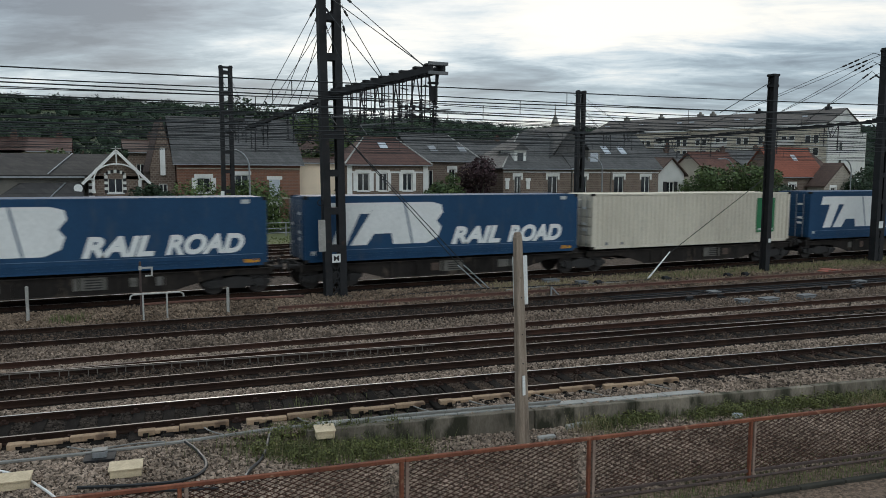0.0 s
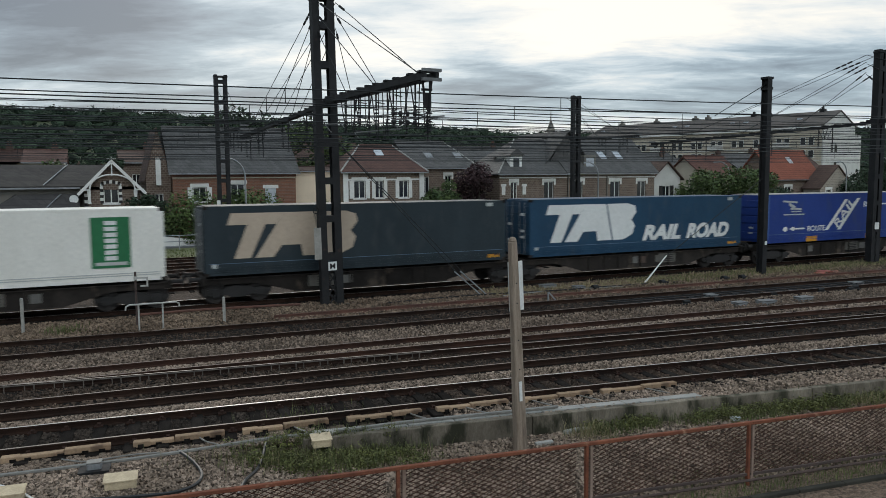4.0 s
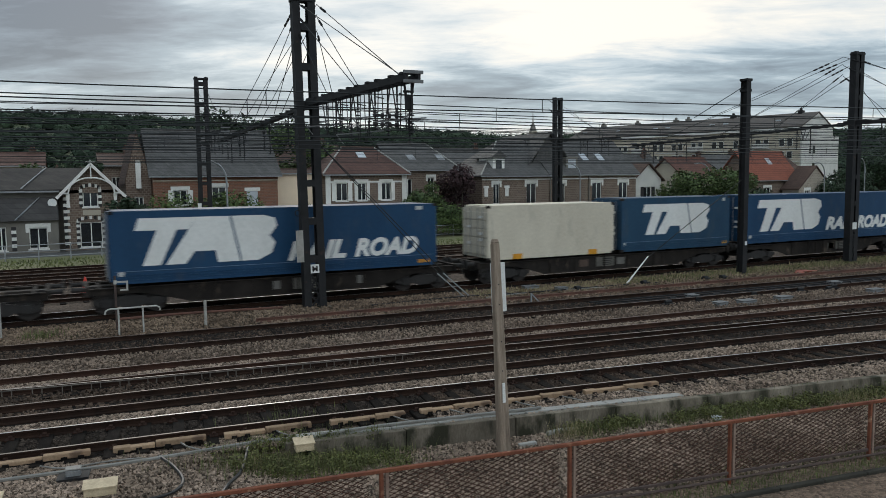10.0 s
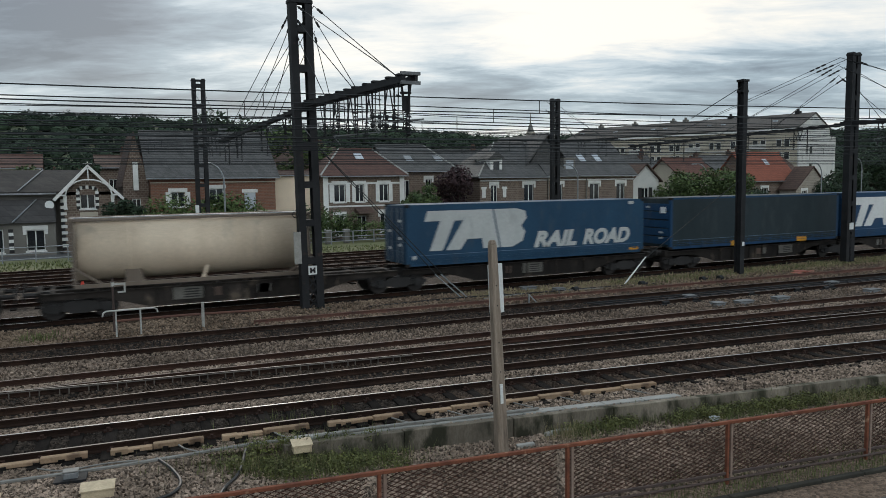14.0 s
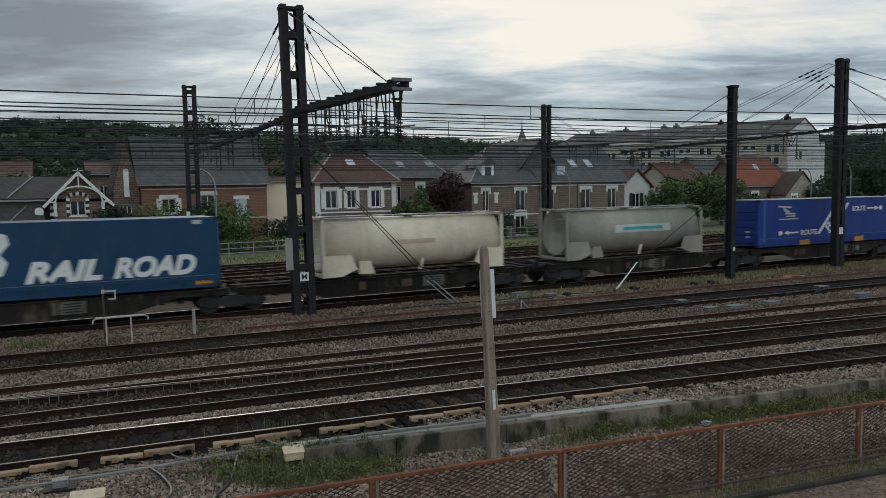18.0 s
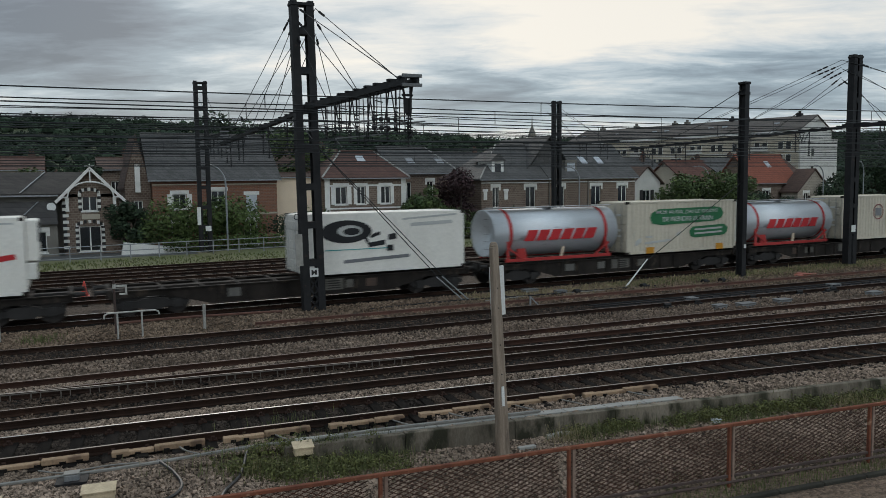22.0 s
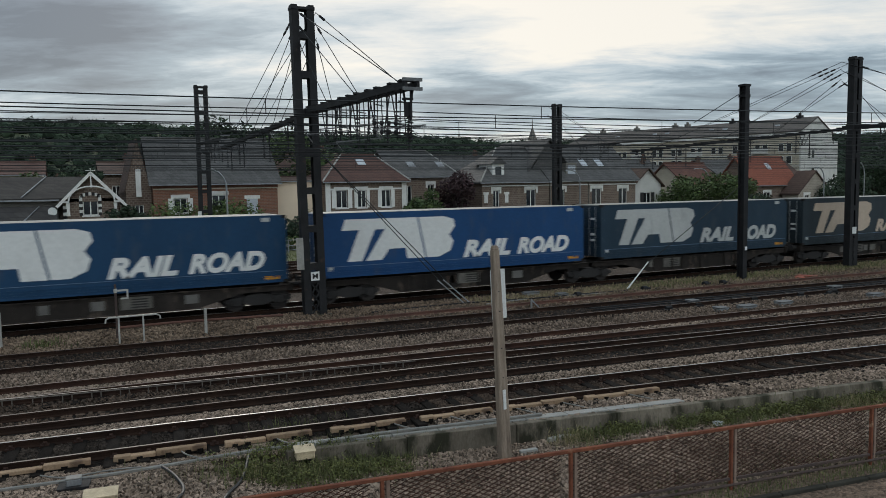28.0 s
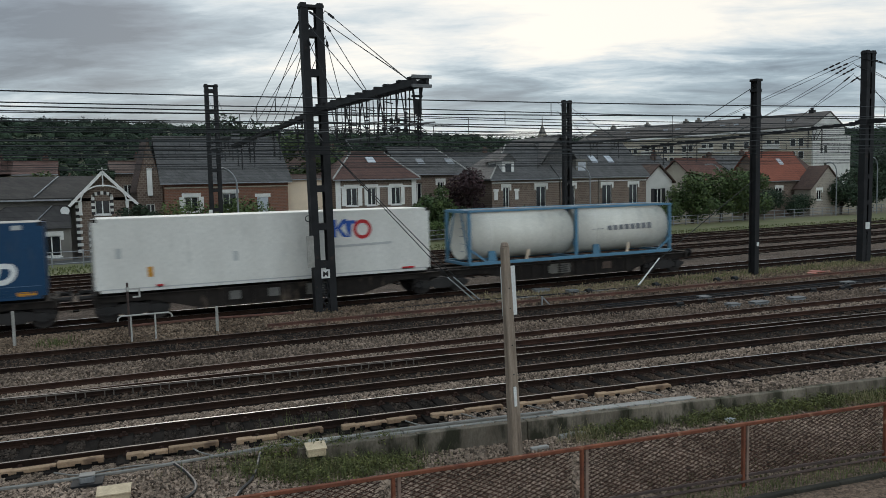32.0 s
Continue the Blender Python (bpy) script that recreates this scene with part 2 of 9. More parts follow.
ROOF_DARK = wall_pattern("dark_slate_roof", (0.066, 0.060, 0.057), (0.040, 0.037, 0.036), (0.020, 0.019, 0.018), 0.5, 0.4, rough=0.9, mortar=0.02)
ASPHALT = mat("asphalt", (0.088, 0.086, 0.083), (0.062, 0.060, 0.058), scale=0.7, rough=0.9, bump=0.4, bscale=70)
FIELD = mat("far_ground", (0.085, 0.10, 0.045), (0.055, 0.068, 0.032), scale=0.02, rough=1.0, bump=0.0)
RAIL_SIDE = mat("rusty_rail", (0.040, 0.0205, 0.0135), (0.015, 0.0095, 0.0075), scale=1.2, spec=0.12, rough=0.88, bump=0.4, bscale=40)
RAIL_RED = mat("red_rusty_rail", (0.16, 0.068, 0.045), (0.085, 0.042, 0.032), scale=1.0, rough=0.85, bump=0.4, bscale=40)
RAIL_BROWN = mat("brown_rusty_rail", (0.064, 0.029, 0.019), (0.026, 0.0145, 0.011), scale=1.0, spec=0.15, rough=0.88, bump=0.4, bscale=40)
RAIL_TOP = mat("polished_rail_head", (0.50, 0.485, 0.47), (0.34, 0.32, 0.30), scale=0.8, rough=0.40, metal=1.0, bump=0.05, stretch=(0.2, 1, 1))
RAIL_WORN = mat("worn_rail_head", (0.33, 0.29, 0.25), (0.20, 0.165, 0.14), scale=0.8, rough=0.58, metal=0.7, bump=0.1, stretch=(0.2, 1, 1))
RAIL_DULL = mat("dull_rail_head", (0.22, 0.17, 0.14), (0.12, 0.088, 0.072), scale=0.8, rough=0.66, metal=0.4, bump=0.1, stretch=(0.2, 1, 1))
TIMBER_DARK = mat("creosoted_timber", (0.022, 0.018, 0.0155), (0.010, 0.0085, 0.0075), scale=2, spec=0.05, rough=0.92, bump=0.5, bscale=25, vary=0.35, stretch=(4, 0.6, 4))
TIMBER_GREY = mat("weathered_post", (0.38, 0.295, 0.225), (0.20, 0.152, 0.116), scale=3, rough=0.9, spec=0.2, bump=0.6, bscale=30, stretch=(5, 5, 0.5), spots=((0.11, 0.085, 0.068), 1.2, 0.58))
BEIGE = mat("beige_trough", (0.36, 0.250, 0.160), (0.24, 0.155, 0.098), scale=1.8, rough=0.88, spec=0.2, bump=0.35, bscale=30, vary=0.2, spots=((0.11, 0.07, 0.047), 2.2, 0.57))
CREAM_BOX = mat("cream_cover", (0.62, 0.49, 0.32), (0.40, 0.31, 0.20), scale=3, rough=0.7, bump=0.2)
CONCRETE = mat("concrete", (0.265, 0.222, 0.172), (0.110, 0.092, 0.070), scale=1.6, rough=0.92, spec=0.2, bump=0.6, bscale=25, vary=0.22, stretch=(1, 1, 0.45), spots=((0.038, 0.036, 0.023), 1.7, 0.49))
CONCRETE_PALE = mat("pale_concrete", (0.36, 0.345, 0.315), (0.24, 0.23, 0.21), scale=1.2, rough=0.9, bump=0.3, bscale=30)
STEEL_DARK = mat("dark_painted_steel", (0.022, 0.021, 0.022), (0.012, 0.0115, 0.012), scale=1.5, rough=0.7, spec=0.3, bump=0.2, bscale=30, spots=((0.045, 0.028, 0.021), 2.5, 0.62))
STEEL_GREY = mat("galvanised_steel", (0.34, 0.345, 0.35), (0.22, 0.225, 0.23), scale=2, rough=0.5, metal=0.5, bump=0.1)
WIRE = mat("old_copper_wire", (0.026, 0.028, 0.028), (0.016, 0.017, 0.017), scale=1, rough=0.7, metal=0.0, spec=0.3, bump=0.0)
WHITE_PAINT = mat("white_paint", (0.76, 0.75, 0.72), (0.62, 0.61, 0.58), scale=2, rough=0.6, bump=0.1)
RUST_FENCE = mat("red_lead_rusty_steel", (0.245, 0.083, 0.043), (0.120, 0.043, 0.027), scale=2.2, rough=0.85, spec=0.2, bump=0.4, bscale=40, spots=((0.33, 0.19, 0.12), 6, 0.60))
# rust darker than the frame's: the strands' backlit shade is put into the colour
MESH_FENCE = mat("rusty_backlit_mesh", (0.066, 0.026, 0.017), (0.030, 0.013, 0.009), scale=1.0, rough=0.9, spec=0.15, bump=0.2)
CABLE_GREY = mat("grey_cable", (0.25, 0.235, 0.21), (0.165, 0.155, 0.14), scale=3, rough=0.6, bump=0.05)
CABLE_BLACK = mat("black_cable", (0.02, 0.02, 0.021), (0.012, 0.012, 0.012), scale=3, rough=0.5, bump=0.05)
BRICK_RED = wall_pattern("red_brick", (0.200, 0.074, 0.048), (0.135, 0.054, 0.038), (0.18, 0.13, 0.10), 0.22, 0.07)
MEULIERE = wall_pattern("millstone_rubble", (0.190, 0.135, 0.103), (0.100, 0.068, 0.053), (0.28, 0.24, 0.20), 0.30, 0.19, mortar=0.024, stain=0.42)
RENDER_CREAM = mat("cream_render", (0.52, 0.455, 0.36), (0.40, 0.35, 0.28), scale=0.6, rough=0.9, bump=0.2)
RENDER_PEACH = mat("peach_render", (0.78, 0.62, 0.45), (0.68, 0.54, 0.40), scale=0.6, rough=0.9, bump=0.2)
RENDER_WHITE = mat("off_white_render", (0.62, 0.60, 0.56), (0.48, 0.465, 0.43), scale=0.5, rough=0.9, bump=0.2)
RENDER_GREY = mat("grey_render", (0.195, 0.178, 0.155), (0.130, 0.118, 0.102), scale=0.5, rough=0.9, bump=0.2)
ROOF_BLOCK = wall_pattern("grey_brown_block_roof", (0.105, 0.092, 0.083), (0.080, 0.071, 0.065), (0.045, 0.040, 0.037), 0.5, 0.4, rough=0.9, mortar=0.02)
SLATE = wall_pattern("slate_roof", (0.112, 0.106, 0.101), (0.064, 0.061, 0.058), (0.030, 0.030, 0.032), 0.34, 0.24, rough=0.75, mortar=0.016)
TILE_RED = wall_pattern("red_tile_roof", (0.150, 0.066, 0.048), (0.092, 0.047, 0.038), (0.045, 0.025, 0.020), 0.28, 0.26, rough=0.88, mortar=0.025)
TILE_OLD = wall_pattern("weathered_red_tile_roof", (0.120, 0.062, 0.049), (0.075, 0.044, 0.037), (0.040, 0.025, 0.021), 0.28, 0.26, rough=0.9, mortar=0.025)
TILE_BROWN = wall_pattern("brown_tile_roof", (0.105, 0.065, 0.051), (0.070, 0.046, 0.038), (0.035, 0.024, 0.020), 0.28, 0.26, rough=0.88, mortar=0.025)
TRIM_WHITE = mat("white_trim", (0.78, 0.76, 0.72), (0.62, 0.60, 0.56), scale=1.5, rough=0.7, bump=0.1)
TRIM_BLACK = mat("black_brick_trim", (0.03, 0.027, 0.026), (0.018, 0.016, 0.016), scale=3, rough=0.8, bump=0.2)
GLASS = mat("window_glass", (0.018, 0.021, 0.024), (0.012, 0.014, 0.016), scale=0.3, rough=0.13, bump=0.0, spec=0.8)
CURTAIN = mat("window_blind", (0.50, 0.52, 0.55), (0.42, 0.44, 0.47), scale=1, rough=0.8, bump=0.1)
BARK = mat("bark", (0.085, 0.068, 0.052), (0.045, 0.037, 0.03), scale=4, rough=0.95, bump=0.6, bscale=20, stretch=(3, 3, 0.6))
LEAF_GREEN = mat("green_leaves", (0.086, 0.116, 0.030), (0.036, 0.064, 0.021), scale=0.9, rough=0.8, bump=0.0, island=0.45)
LEAF_HEDGE = mat("clipped_hedge_leaves", (0.098, 0.140, 0.036), (0.058, 0.088, 0.024), scale=0.9, rough=0.8, bump=0.0, island=0.4)
LEAF_DARK = mat("dark_green_leaves", (0.032, 0.055, 0.024), (0.018, 0.032, 0.016), scale=0.9, rough=0.85, bump=0.0, island=0.45)
LEAF_COPPER = mat("copper_leaves", (0.050, 0.020, 0.022), (0.026, 0.013, 0.014), scale=0.9, rough=0.85, bump=0.0, island=0.4)
# the bluish haze of distance is mixed into these leaf greens
LEAF_FAR = mat("hazy_far_woodland", (0.042, 0.060, 0.036), (0.020, 0.032, 0.023), scale=0.03, rough=1.0, spec=0.1, bump=0.0, island=0.5)
WEED_LEAF = mat("weed_leaves", (0.130, 0.130, 0.034), (0.060, 0.066, 0.020), scale=1.3, rough=0.85, bump=0.0, island=0.5)
GRASS_BLADE = mat("weed_blades", (0.150, 0.162, 0.056), (0.078, 0.088, 0.032), scale=2, rough=0.85, bump=0.0, island=0.4)
GRASS_DRY = mat("dry_stalks", (0.33, 0.27, 0.145), (0.22, 0.18, 0.10), scale=2, rough=0.9, bump=0.0, island=0.3)
CONE_RED = mat("bright_cone_plastic", (0.80, 0.075, 0.045), (0.65, 0.06, 0.04), scale=3, rough=0.5, bump=0.05)
ORANGE = mat("orange_plastic", (0.42, 0.10, 0.055), (0.30, 0.075, 0.045), scale=3, rough=0.5, bump=0.05)

# ---- mesh helpers ----


class Geo:
    """Collects boxes, tubes and prisms as one mesh."""

    def __init__(self):
        self.v, self.f = [], []

    def add(self, vs, fs):
        o = len(self.v)
        self.v += [tuple(p) for p in vs]
        self.f += [tuple(i + o for i in f) for f in fs]
        return self

    def box(self, x0, x1, y0, y1, z0, z1):
        vs = [(x, y, z) for z in (z0, z1) for y in (y0, y1) for x in (x0, x1)]
        return self.add(vs, [(0, 2, 3, 1), (4, 5, 7, 6), (0, 1, 5, 4), (2, 6, 7, 3), (0, 4, 6, 2), (1, 3, 7, 5)])

    def hull(self, bottom, top):
        """A solid between two rings of the same number of points (counter-clockwise seen from above)."""
        n = len(bottom)
        fs = [tuple(reversed(range(n))), tuple(range(n, 2 * n))]
        fs += [(i, (i + 1) % n, n + (i + 1) % n, n + i) for i in range(n)]
        return self.add(list(bottom) + list(top), fs)

    def prism_y(self, poly, y0, y1):
        """A polygon in x, z (counter-clockwise seen from -y) pushed from y0 to y1."""
        n = len(poly)
        vs = [(x, y0, z) for x, z in poly] + [(x, y1, z) for x, z in poly]
        fs = [tuple(range(n)), tuple(reversed(range(n, 2 * n)))]
        fs += [(n + i, n + (i + 1) % n, (i + 1) % n, i) for i in range(n)]
        return self.add(vs, fs)

    def prism_x(self, poly, x0, x1):
        """A polygon in y, z pushed from x0 to x1."""
        n = len(poly)
        vs = [(x0, y, z) for y, z in poly] + [(x1, y, z) for y, z in poly]
        fs = [tuple(reversed(range(n))), tuple(range(n, 2 * n))]
        fs += [(i, (i + 1) % n, n + (i + 1) % n, n + i) for i in range(n)]
        return self.add(vs, fs)

    def tube(self, a, b, r, r2=None, n=6, caps=True):
        a, b = Vector(a), Vector(b)
        d = (b - a)
        if d.length < 1e-6:
            return self
        q = d.to_track_quat("Z", "Y")
        r2 = r if r2 is None else r2
        ring = [q @ Vector((math.cos(t * 2 * math.pi / n), math.sin(t * 2 * math.pi / n), 0)) for t in range(n)]
        vs = [a + p * r for p in ring] + [b + p * r2 for p in ring]
        fs = [(i, (i + 1) % n, n + (i + 1) % n, n + i) for i in range(n)]
        if caps:
            fs += [tuple(reversed(range(n))), tuple(range(n, 2 * n))]
        return self.add(vs, fs)

    def path(self, pts, r, n=5):
        pts = [Vector(p) for p in pts]
        rings = []
        for i, p in enumerate(pts):
            d = pts[min(i + 1, len(pts) - 1)] - pts[max(i - 1, 0)]
            s = d.cross(Vector((0, 1, 0)) if abs(d.normalized().y) < 0.9 else Vector((0, 0, 1))).normalized()
            u = s.cross(d).normalized()
            rings += [p + (s * math.cos(2 * math.pi * k / n) + u * math.sin(2 * math.pi * k / n)) * r for k in range(n)]
        fs = [(j * n + k, j * n + (k + 1) % n, (j + 1) * n + (k + 1) % n, (j + 1) * n + k) for j in range(len(pts) - 1) for k in range(n)]
        return self.add(rings, fs + [tuple(range(n)), tuple(reversed(range(len(rings) - n, len(rings))))])

    def beam(self, a, b, w, h):
        """A square bar from a to b, w across and h high."""
        a, b = Vector(a), Vector(b)
        d = (b - a).normalized()
        s = d.cross(Vector((0, 0, 1)))
        s = s.normalized() if s.length > 1e-4 else Vector((1, 0, 0))
        u = s.cross(d).normalized()
        ring = [s * (-w / 2) + u * (-h / 2), s * (w / 2) + u * (-h / 2), s * (w / 2) + u * (h / 2), s * (-w / 2) + u * (h / 2)]
        vs = [a + p for p in ring] + [b + p for p in ring]
        return self.add(vs, [(0, 1, 2, 3), (7, 6, 5, 4)] + [(i + 4, (i + 1) % 4 + 4, (i + 1) % 4, i) for i in range(4)])

    def ball(self, c, r, seed=0, rough=0.25, squash=1.0):
        """A rough clump of 20 faces."""
        rnd = random.Random(seed)
        vs = [Vector(p) * r * (1 + rnd.uniform(-rough, rough)) for p in ICO_V]
        return self.add([(c[0] + p.x, c[1] + p.y, c[2] + p.z * squash) for p in vs], ICO_F)

    def mesh(self, name, bevel=0.0, smooth=False):
        me = bpy.data.meshes.new(name)
        me.from_pydata(self.v, [], self.f)
        if bevel:
            bm = bmesh.new()
            bm.from_mesh(me)
            edges = [e for e in bm.edges if len(e.link_faces) == 2 and e.calc_face_angle(0) > 0.5]
            bmesh.ops.bevel(bm, geom=edges, offset=bevel, segments=1, affect="EDGES", clamp_overlap=True)
            bm.to_mesh(me)
            bm.free()
        if smooth:
            me.polygons.foreach_set("use_smooth", [True] * len(me.polygons))
        me.update()
        return me


_bm = bmesh.new()
bmesh.ops.create_icosphere(_bm, subdivisions=1, radius=1.0)
ICO_V = [tuple(v.co) for v in _bm.verts]
ICO_F = [tuple(v.index for v in f.verts) for f in _bm.faces]
_bm.free()


def part(name, geo, material, parent=None, label="", bevel=0.0, smooth=False, at=None):
    me = geo if isinstance(geo, bpy.types.Mesh) else geo.mesh(name, bevel, smooth)
    if not me.materials:
        me.materials.append(material)
    ob = new(name, me)
    if parent:
        ob.parent = parent
    if at is not None:
        ob.matrix_basis = at
    if label:
        ob["label"] = label
    return ob


def thing(name, m, label, category, group="", kind=""):
    ob = new(name)
    ob.matrix_basis = m
    ob.empty_display_size = 0.2
    return tagged(ob, label, category, group, kind)


def single(name, geo, material, label, category, group="", kind="", bevel=0.0, at=None, smooth=False):
    return tagged(part(name, geo, material, None, "", bevel, smooth, at), label, category, group, kind)


def text_mesh(body, size, shear=0.0, bold=0.0):
    """Letters as a flat mesh in x, y from the lower left corner."""
    cu = bpy.data.curves.new("text", "FONT")
    cu.body, cu.size, cu.shear, cu.offset = body, size, shear, bold
    cu.extrude = 0.004
    ob = bpy.data.objects.new("text", cu)
    scene.collection.objects.link(ob)
    bpy.context.view_layer.update()
    me = bpy.data.meshes.new_from_object(ob.evaluated_get(bpy.context.evaluated_depsgraph_get()))
    me.materials.clear()
    bpy.data.objects.remove(ob)
    bpy.data.curves.remove(cu)
    return me


# the few words of the place, made once while the scene is still small
WORDS = {w: text_mesh(w, 1.0, sh, bo) for w, sh, bo in (("M", 0, 0.02), ("RAIL", 0.28, 0.05), ("ROAD", 0.28, 0.05), ("ROUTE", 0, 0.012), ("MOI AUSSI, J'AI LE DROIT", 0, 0.012), ("DE PRENDRE LE TRAIN", 0, 0.012))}
WORDS["RAIL upright"] = text_mesh("RAIL", 1.0, 0.0, 0.012)


def word_mesh(key, width, height, material):
    """A copy of a word stretched to width and height."""
    me = WORDS[key].copy()
    xs, ys = [v.co.x for v in me.vertices], [v.co.y for v in me.vertices]
    x0, x1, y0, y1 = min(xs), max(xs), min(ys), max(ys)
    for v in me.vertices:
        v.co = ((v.co.x - x0) / (x1 - x0) * width, (v.co.y - y0) / (y1 - y0) * height, v.co.z)
    me.materials.append(material)
    return me


def glyphs(me):
    """The letters of a word as meshes of their own."""
    root = {}

    def find(k):
        while root[k] != k:
            root[k] = root[root[k]]
            k = root[k]
        return k

    keys = [tuple(round(c, 4) for c in v.co) for v in me.vertices]
    for k in keys:
        root[k] = k
    for p in me.polygons:
        first = find(keys[p.vertices[0]])
        for i in p.vertices[1:]:
            root[find(keys[i])] = first
    groups = {}
    for p in me.polygons:
        groups.setdefault(find(keys[p.vertices[0]]), []).append(tuple(p.vertices))
    out = []
    for faces in groups.values():
        used = sorted({i for f in faces for i in f})
        at = {i: k for k, i in enumerate(used)}
        g = Geo()
        g.v = [tuple(me.vertices[i].co) for i in used]
        g.f = [tuple(at[i] for i in f) for f in faces]
        out.append(g)
    return out


# ---- ground ----


def wall_line(x):
    return 14.9 - 0.1585 * x


def fence_line(x):
    return 10.87 - 0.125 * x


def ease(v, lo, hi):
    v = min(1.0, max(0.0, (v - lo) / (hi - lo)))
    return v * v * (3 - 2 * v)


def ridge_angle(az):
    """How high the wooded ridge stands over the eye, in degrees, at an azimuth in degrees."""
    pts = [(-90, 4.0), (-30, 4.4), (-4, 4.75), (4, 4.85), (10, 4.4), (18, 3.9), (24, 3.9), (30, 3.3), (45, 3.0), (90, 3.0)]
    for (a0, v0), (a1, v1) in zip(pts, pts[1:]):
        if az <= a1:
            return v0 + (v1 - v0) * max(0, az - a0) / (a1 - a0)
    return 3.0


def ground_z(x, y):
    z = -0.20
    if y < wall_line(x) - 0.05:
        z = -0.20 - 0.32 * ease(x, 1.0, 4.5)
    if y > 52:
        d = math.hypot(x, y)
        top = d * math.tan(radians(ridge_angle(math.degrees(math.atan2(x, y))) - 0.45)) + 5.2
        z += (top - 0.0) * ease(d, 260, 720) if d < 720 else 720 * math.tan(radians(ridge_angle(math.degrees(math.atan2(x, y))) - 0.45)) + 5.2
    return z


def build_ground():
    xs = [-3500, -2200, -1400, -900, -600, -400, -250, -160, -100, -60, -40] + [-30 + 1.5 * i for i in range(61)] + [64, 70, 78, 88, 100, 115, 135, 160, 200, 260, 340, 450, 600, 800, 1100, 1500, 2200, 3500]
    ys = [-3500, -1500, -600, -200, -60, -20, -5, 0, 4, 6, 7, 8, 9, 10] + [10.5 + 0.5 * i for i in range(12)] + [17, 19, 22, 26, 30, 34, 38, 42, 46, 49.5, 52.4, 55, 58, 61, 64, 67, 72, 80, 95, 115, 140, 170, 200, 240, 280, 320, 360, 400, 450, 500, 550, 600, 660, 720, 850, 1100, 1600, 2400, 3500]
    # the rows near the low wall follow its line
    vs, fs, mi = [], [], []
    for y in ys:
        for x in xs:
            xx = max(-30.0, min(60.0, x))
            yy = y
            if 10.5 <= y <= 16.01:
                yy = y - 14.5 + wall_line(xx) - 0.06
            elif 6 <= y <= 10:
                yy = y - 10 + wall_line(xx) - 4.06
            elif 17 <= y < 30:
                yy = wall_line(xx) + 1.44 + (y - 16) / 14.0 * (30 - wall_line(xx) - 1.44)
            z = ground_z(x, yy) if y != 15.0 else -0.20
            if y in (14.5,):
                z = -0.20 - 0.32 * ease(x, 1.0, 4.5)
            n = noise.noise(Vector((x * 0.35, yy * 0.35, 0))) * 0.05 if abs(x) < 120 and 31 < yy < 60 else 0
            vs.append((x, yy, z + n))
    nx = len(xs)
    for j in range(len(ys) - 1):
        for i in range(nx - 1):
            fs.append((j * nx + i, j * nx + i + 1, (j + 1) * nx + i + 1, (j + 1) * nx + i))
            y, x = 0.5 * (ys[j] + ys[j + 1]), 0.5 * (xs[i] + xs[i + 1])
            if y < 9.0:
                k = 3
            elif y < 14.5:
                k = 5
            elif y < 51.0:
                k = 0
            elif y < 62.0 + 0.06 * max(0, x):
                k = 1
            elif y < 68 and abs(x) < 300:
                k = 3
            elif y < 300:
                k = 2
            else:
                k = 4
            mi.append(k)
    me = bpy.data.meshes.new("ground")
    me.from_pydata(vs, [], fs)
    for m in (BALLAST, GRASS, SOIL, ASPHALT, FIELD, DUSTY):
        me.materials.append(m)
    me.polygons.foreach_set("material_index", mi)
    me.update()
    ob = new("ground", me)
    tagged(ob, "railway yard of brown-grey ballast with a grass verge, street and far hills", "ground", kind="structure")
    return ob


ground = build_ground()

# ---- tracks ----
RAIL_PROFILE = [(-0.07, -0.16), (0.07, -0.16), (0.07, -0.145), (0.012, -0.115), (0.012, -0.045), (0.036, -0.035), (0.036, -0.003), (-0.036, -0.003), (-0.036, -0.035), (-0.012, -0.045), (-0.012, -0.115), (-0.07, -0.145)]


def rail(parent, curve, x0, x1, side, head, z=0.0, step=4.0):
    """One rail along y = curve(x): the rusty section with its bright running surface as a sub-part."""
    n = max(1, int((x1 - x0) / step))
    g, h = Geo(), Geo()
    m = len(RAIL_PROFILE)
    for i in range(n + 1):
        x = x0 + (x1 - x0) * i / n
        y = curve(x)
        g.v += [(x, y + p, z + q) for p, q in RAIL_PROFILE]
        h.v += [(x, y - 0.031, z - 0.002), (x, y + 0.031, z - 0.002), (x, y + 0.026, z), (x, y - 0.026, z)]
    g.f = [(i * m + k, (i + 1) * m + k, (i + 1) * m + (k + 1) % m, i * m + (k + 1) % m) for i in range(n) for k in range(m)]
    h.f = [(i * 4 + k, (i + 1) * 4 + k, (i + 1) * 4 + (k + 1) % 4, i * 4 + (k + 1) % 4) for i in range(n) for k in range(4)]
    r = part("rail", g, side, parent)
    part("running_surface", h, head, r)
    return r


def lin(a, b, c=0.0):
    return lambda x: a + b * x + c * x * x


R1, R2 = lin(15.83, -0.085, -0.0019), lin(17.17, -0.102, -0.0011)
R3, R4 = lin(18.36, -0.076, -0.0009), lin(19.37, -0.053, -0.0009)
R4C, R5, R6 = lin(20.85, -0.118), lin(21.04, -0.040, -0.0012), lin(22.18, -0.045, -0.0006)
R7, R8, R9 = lin(24.66, -0.051), lin(26.75, -0.058), lin(27.9, -0.030, -0.0003)


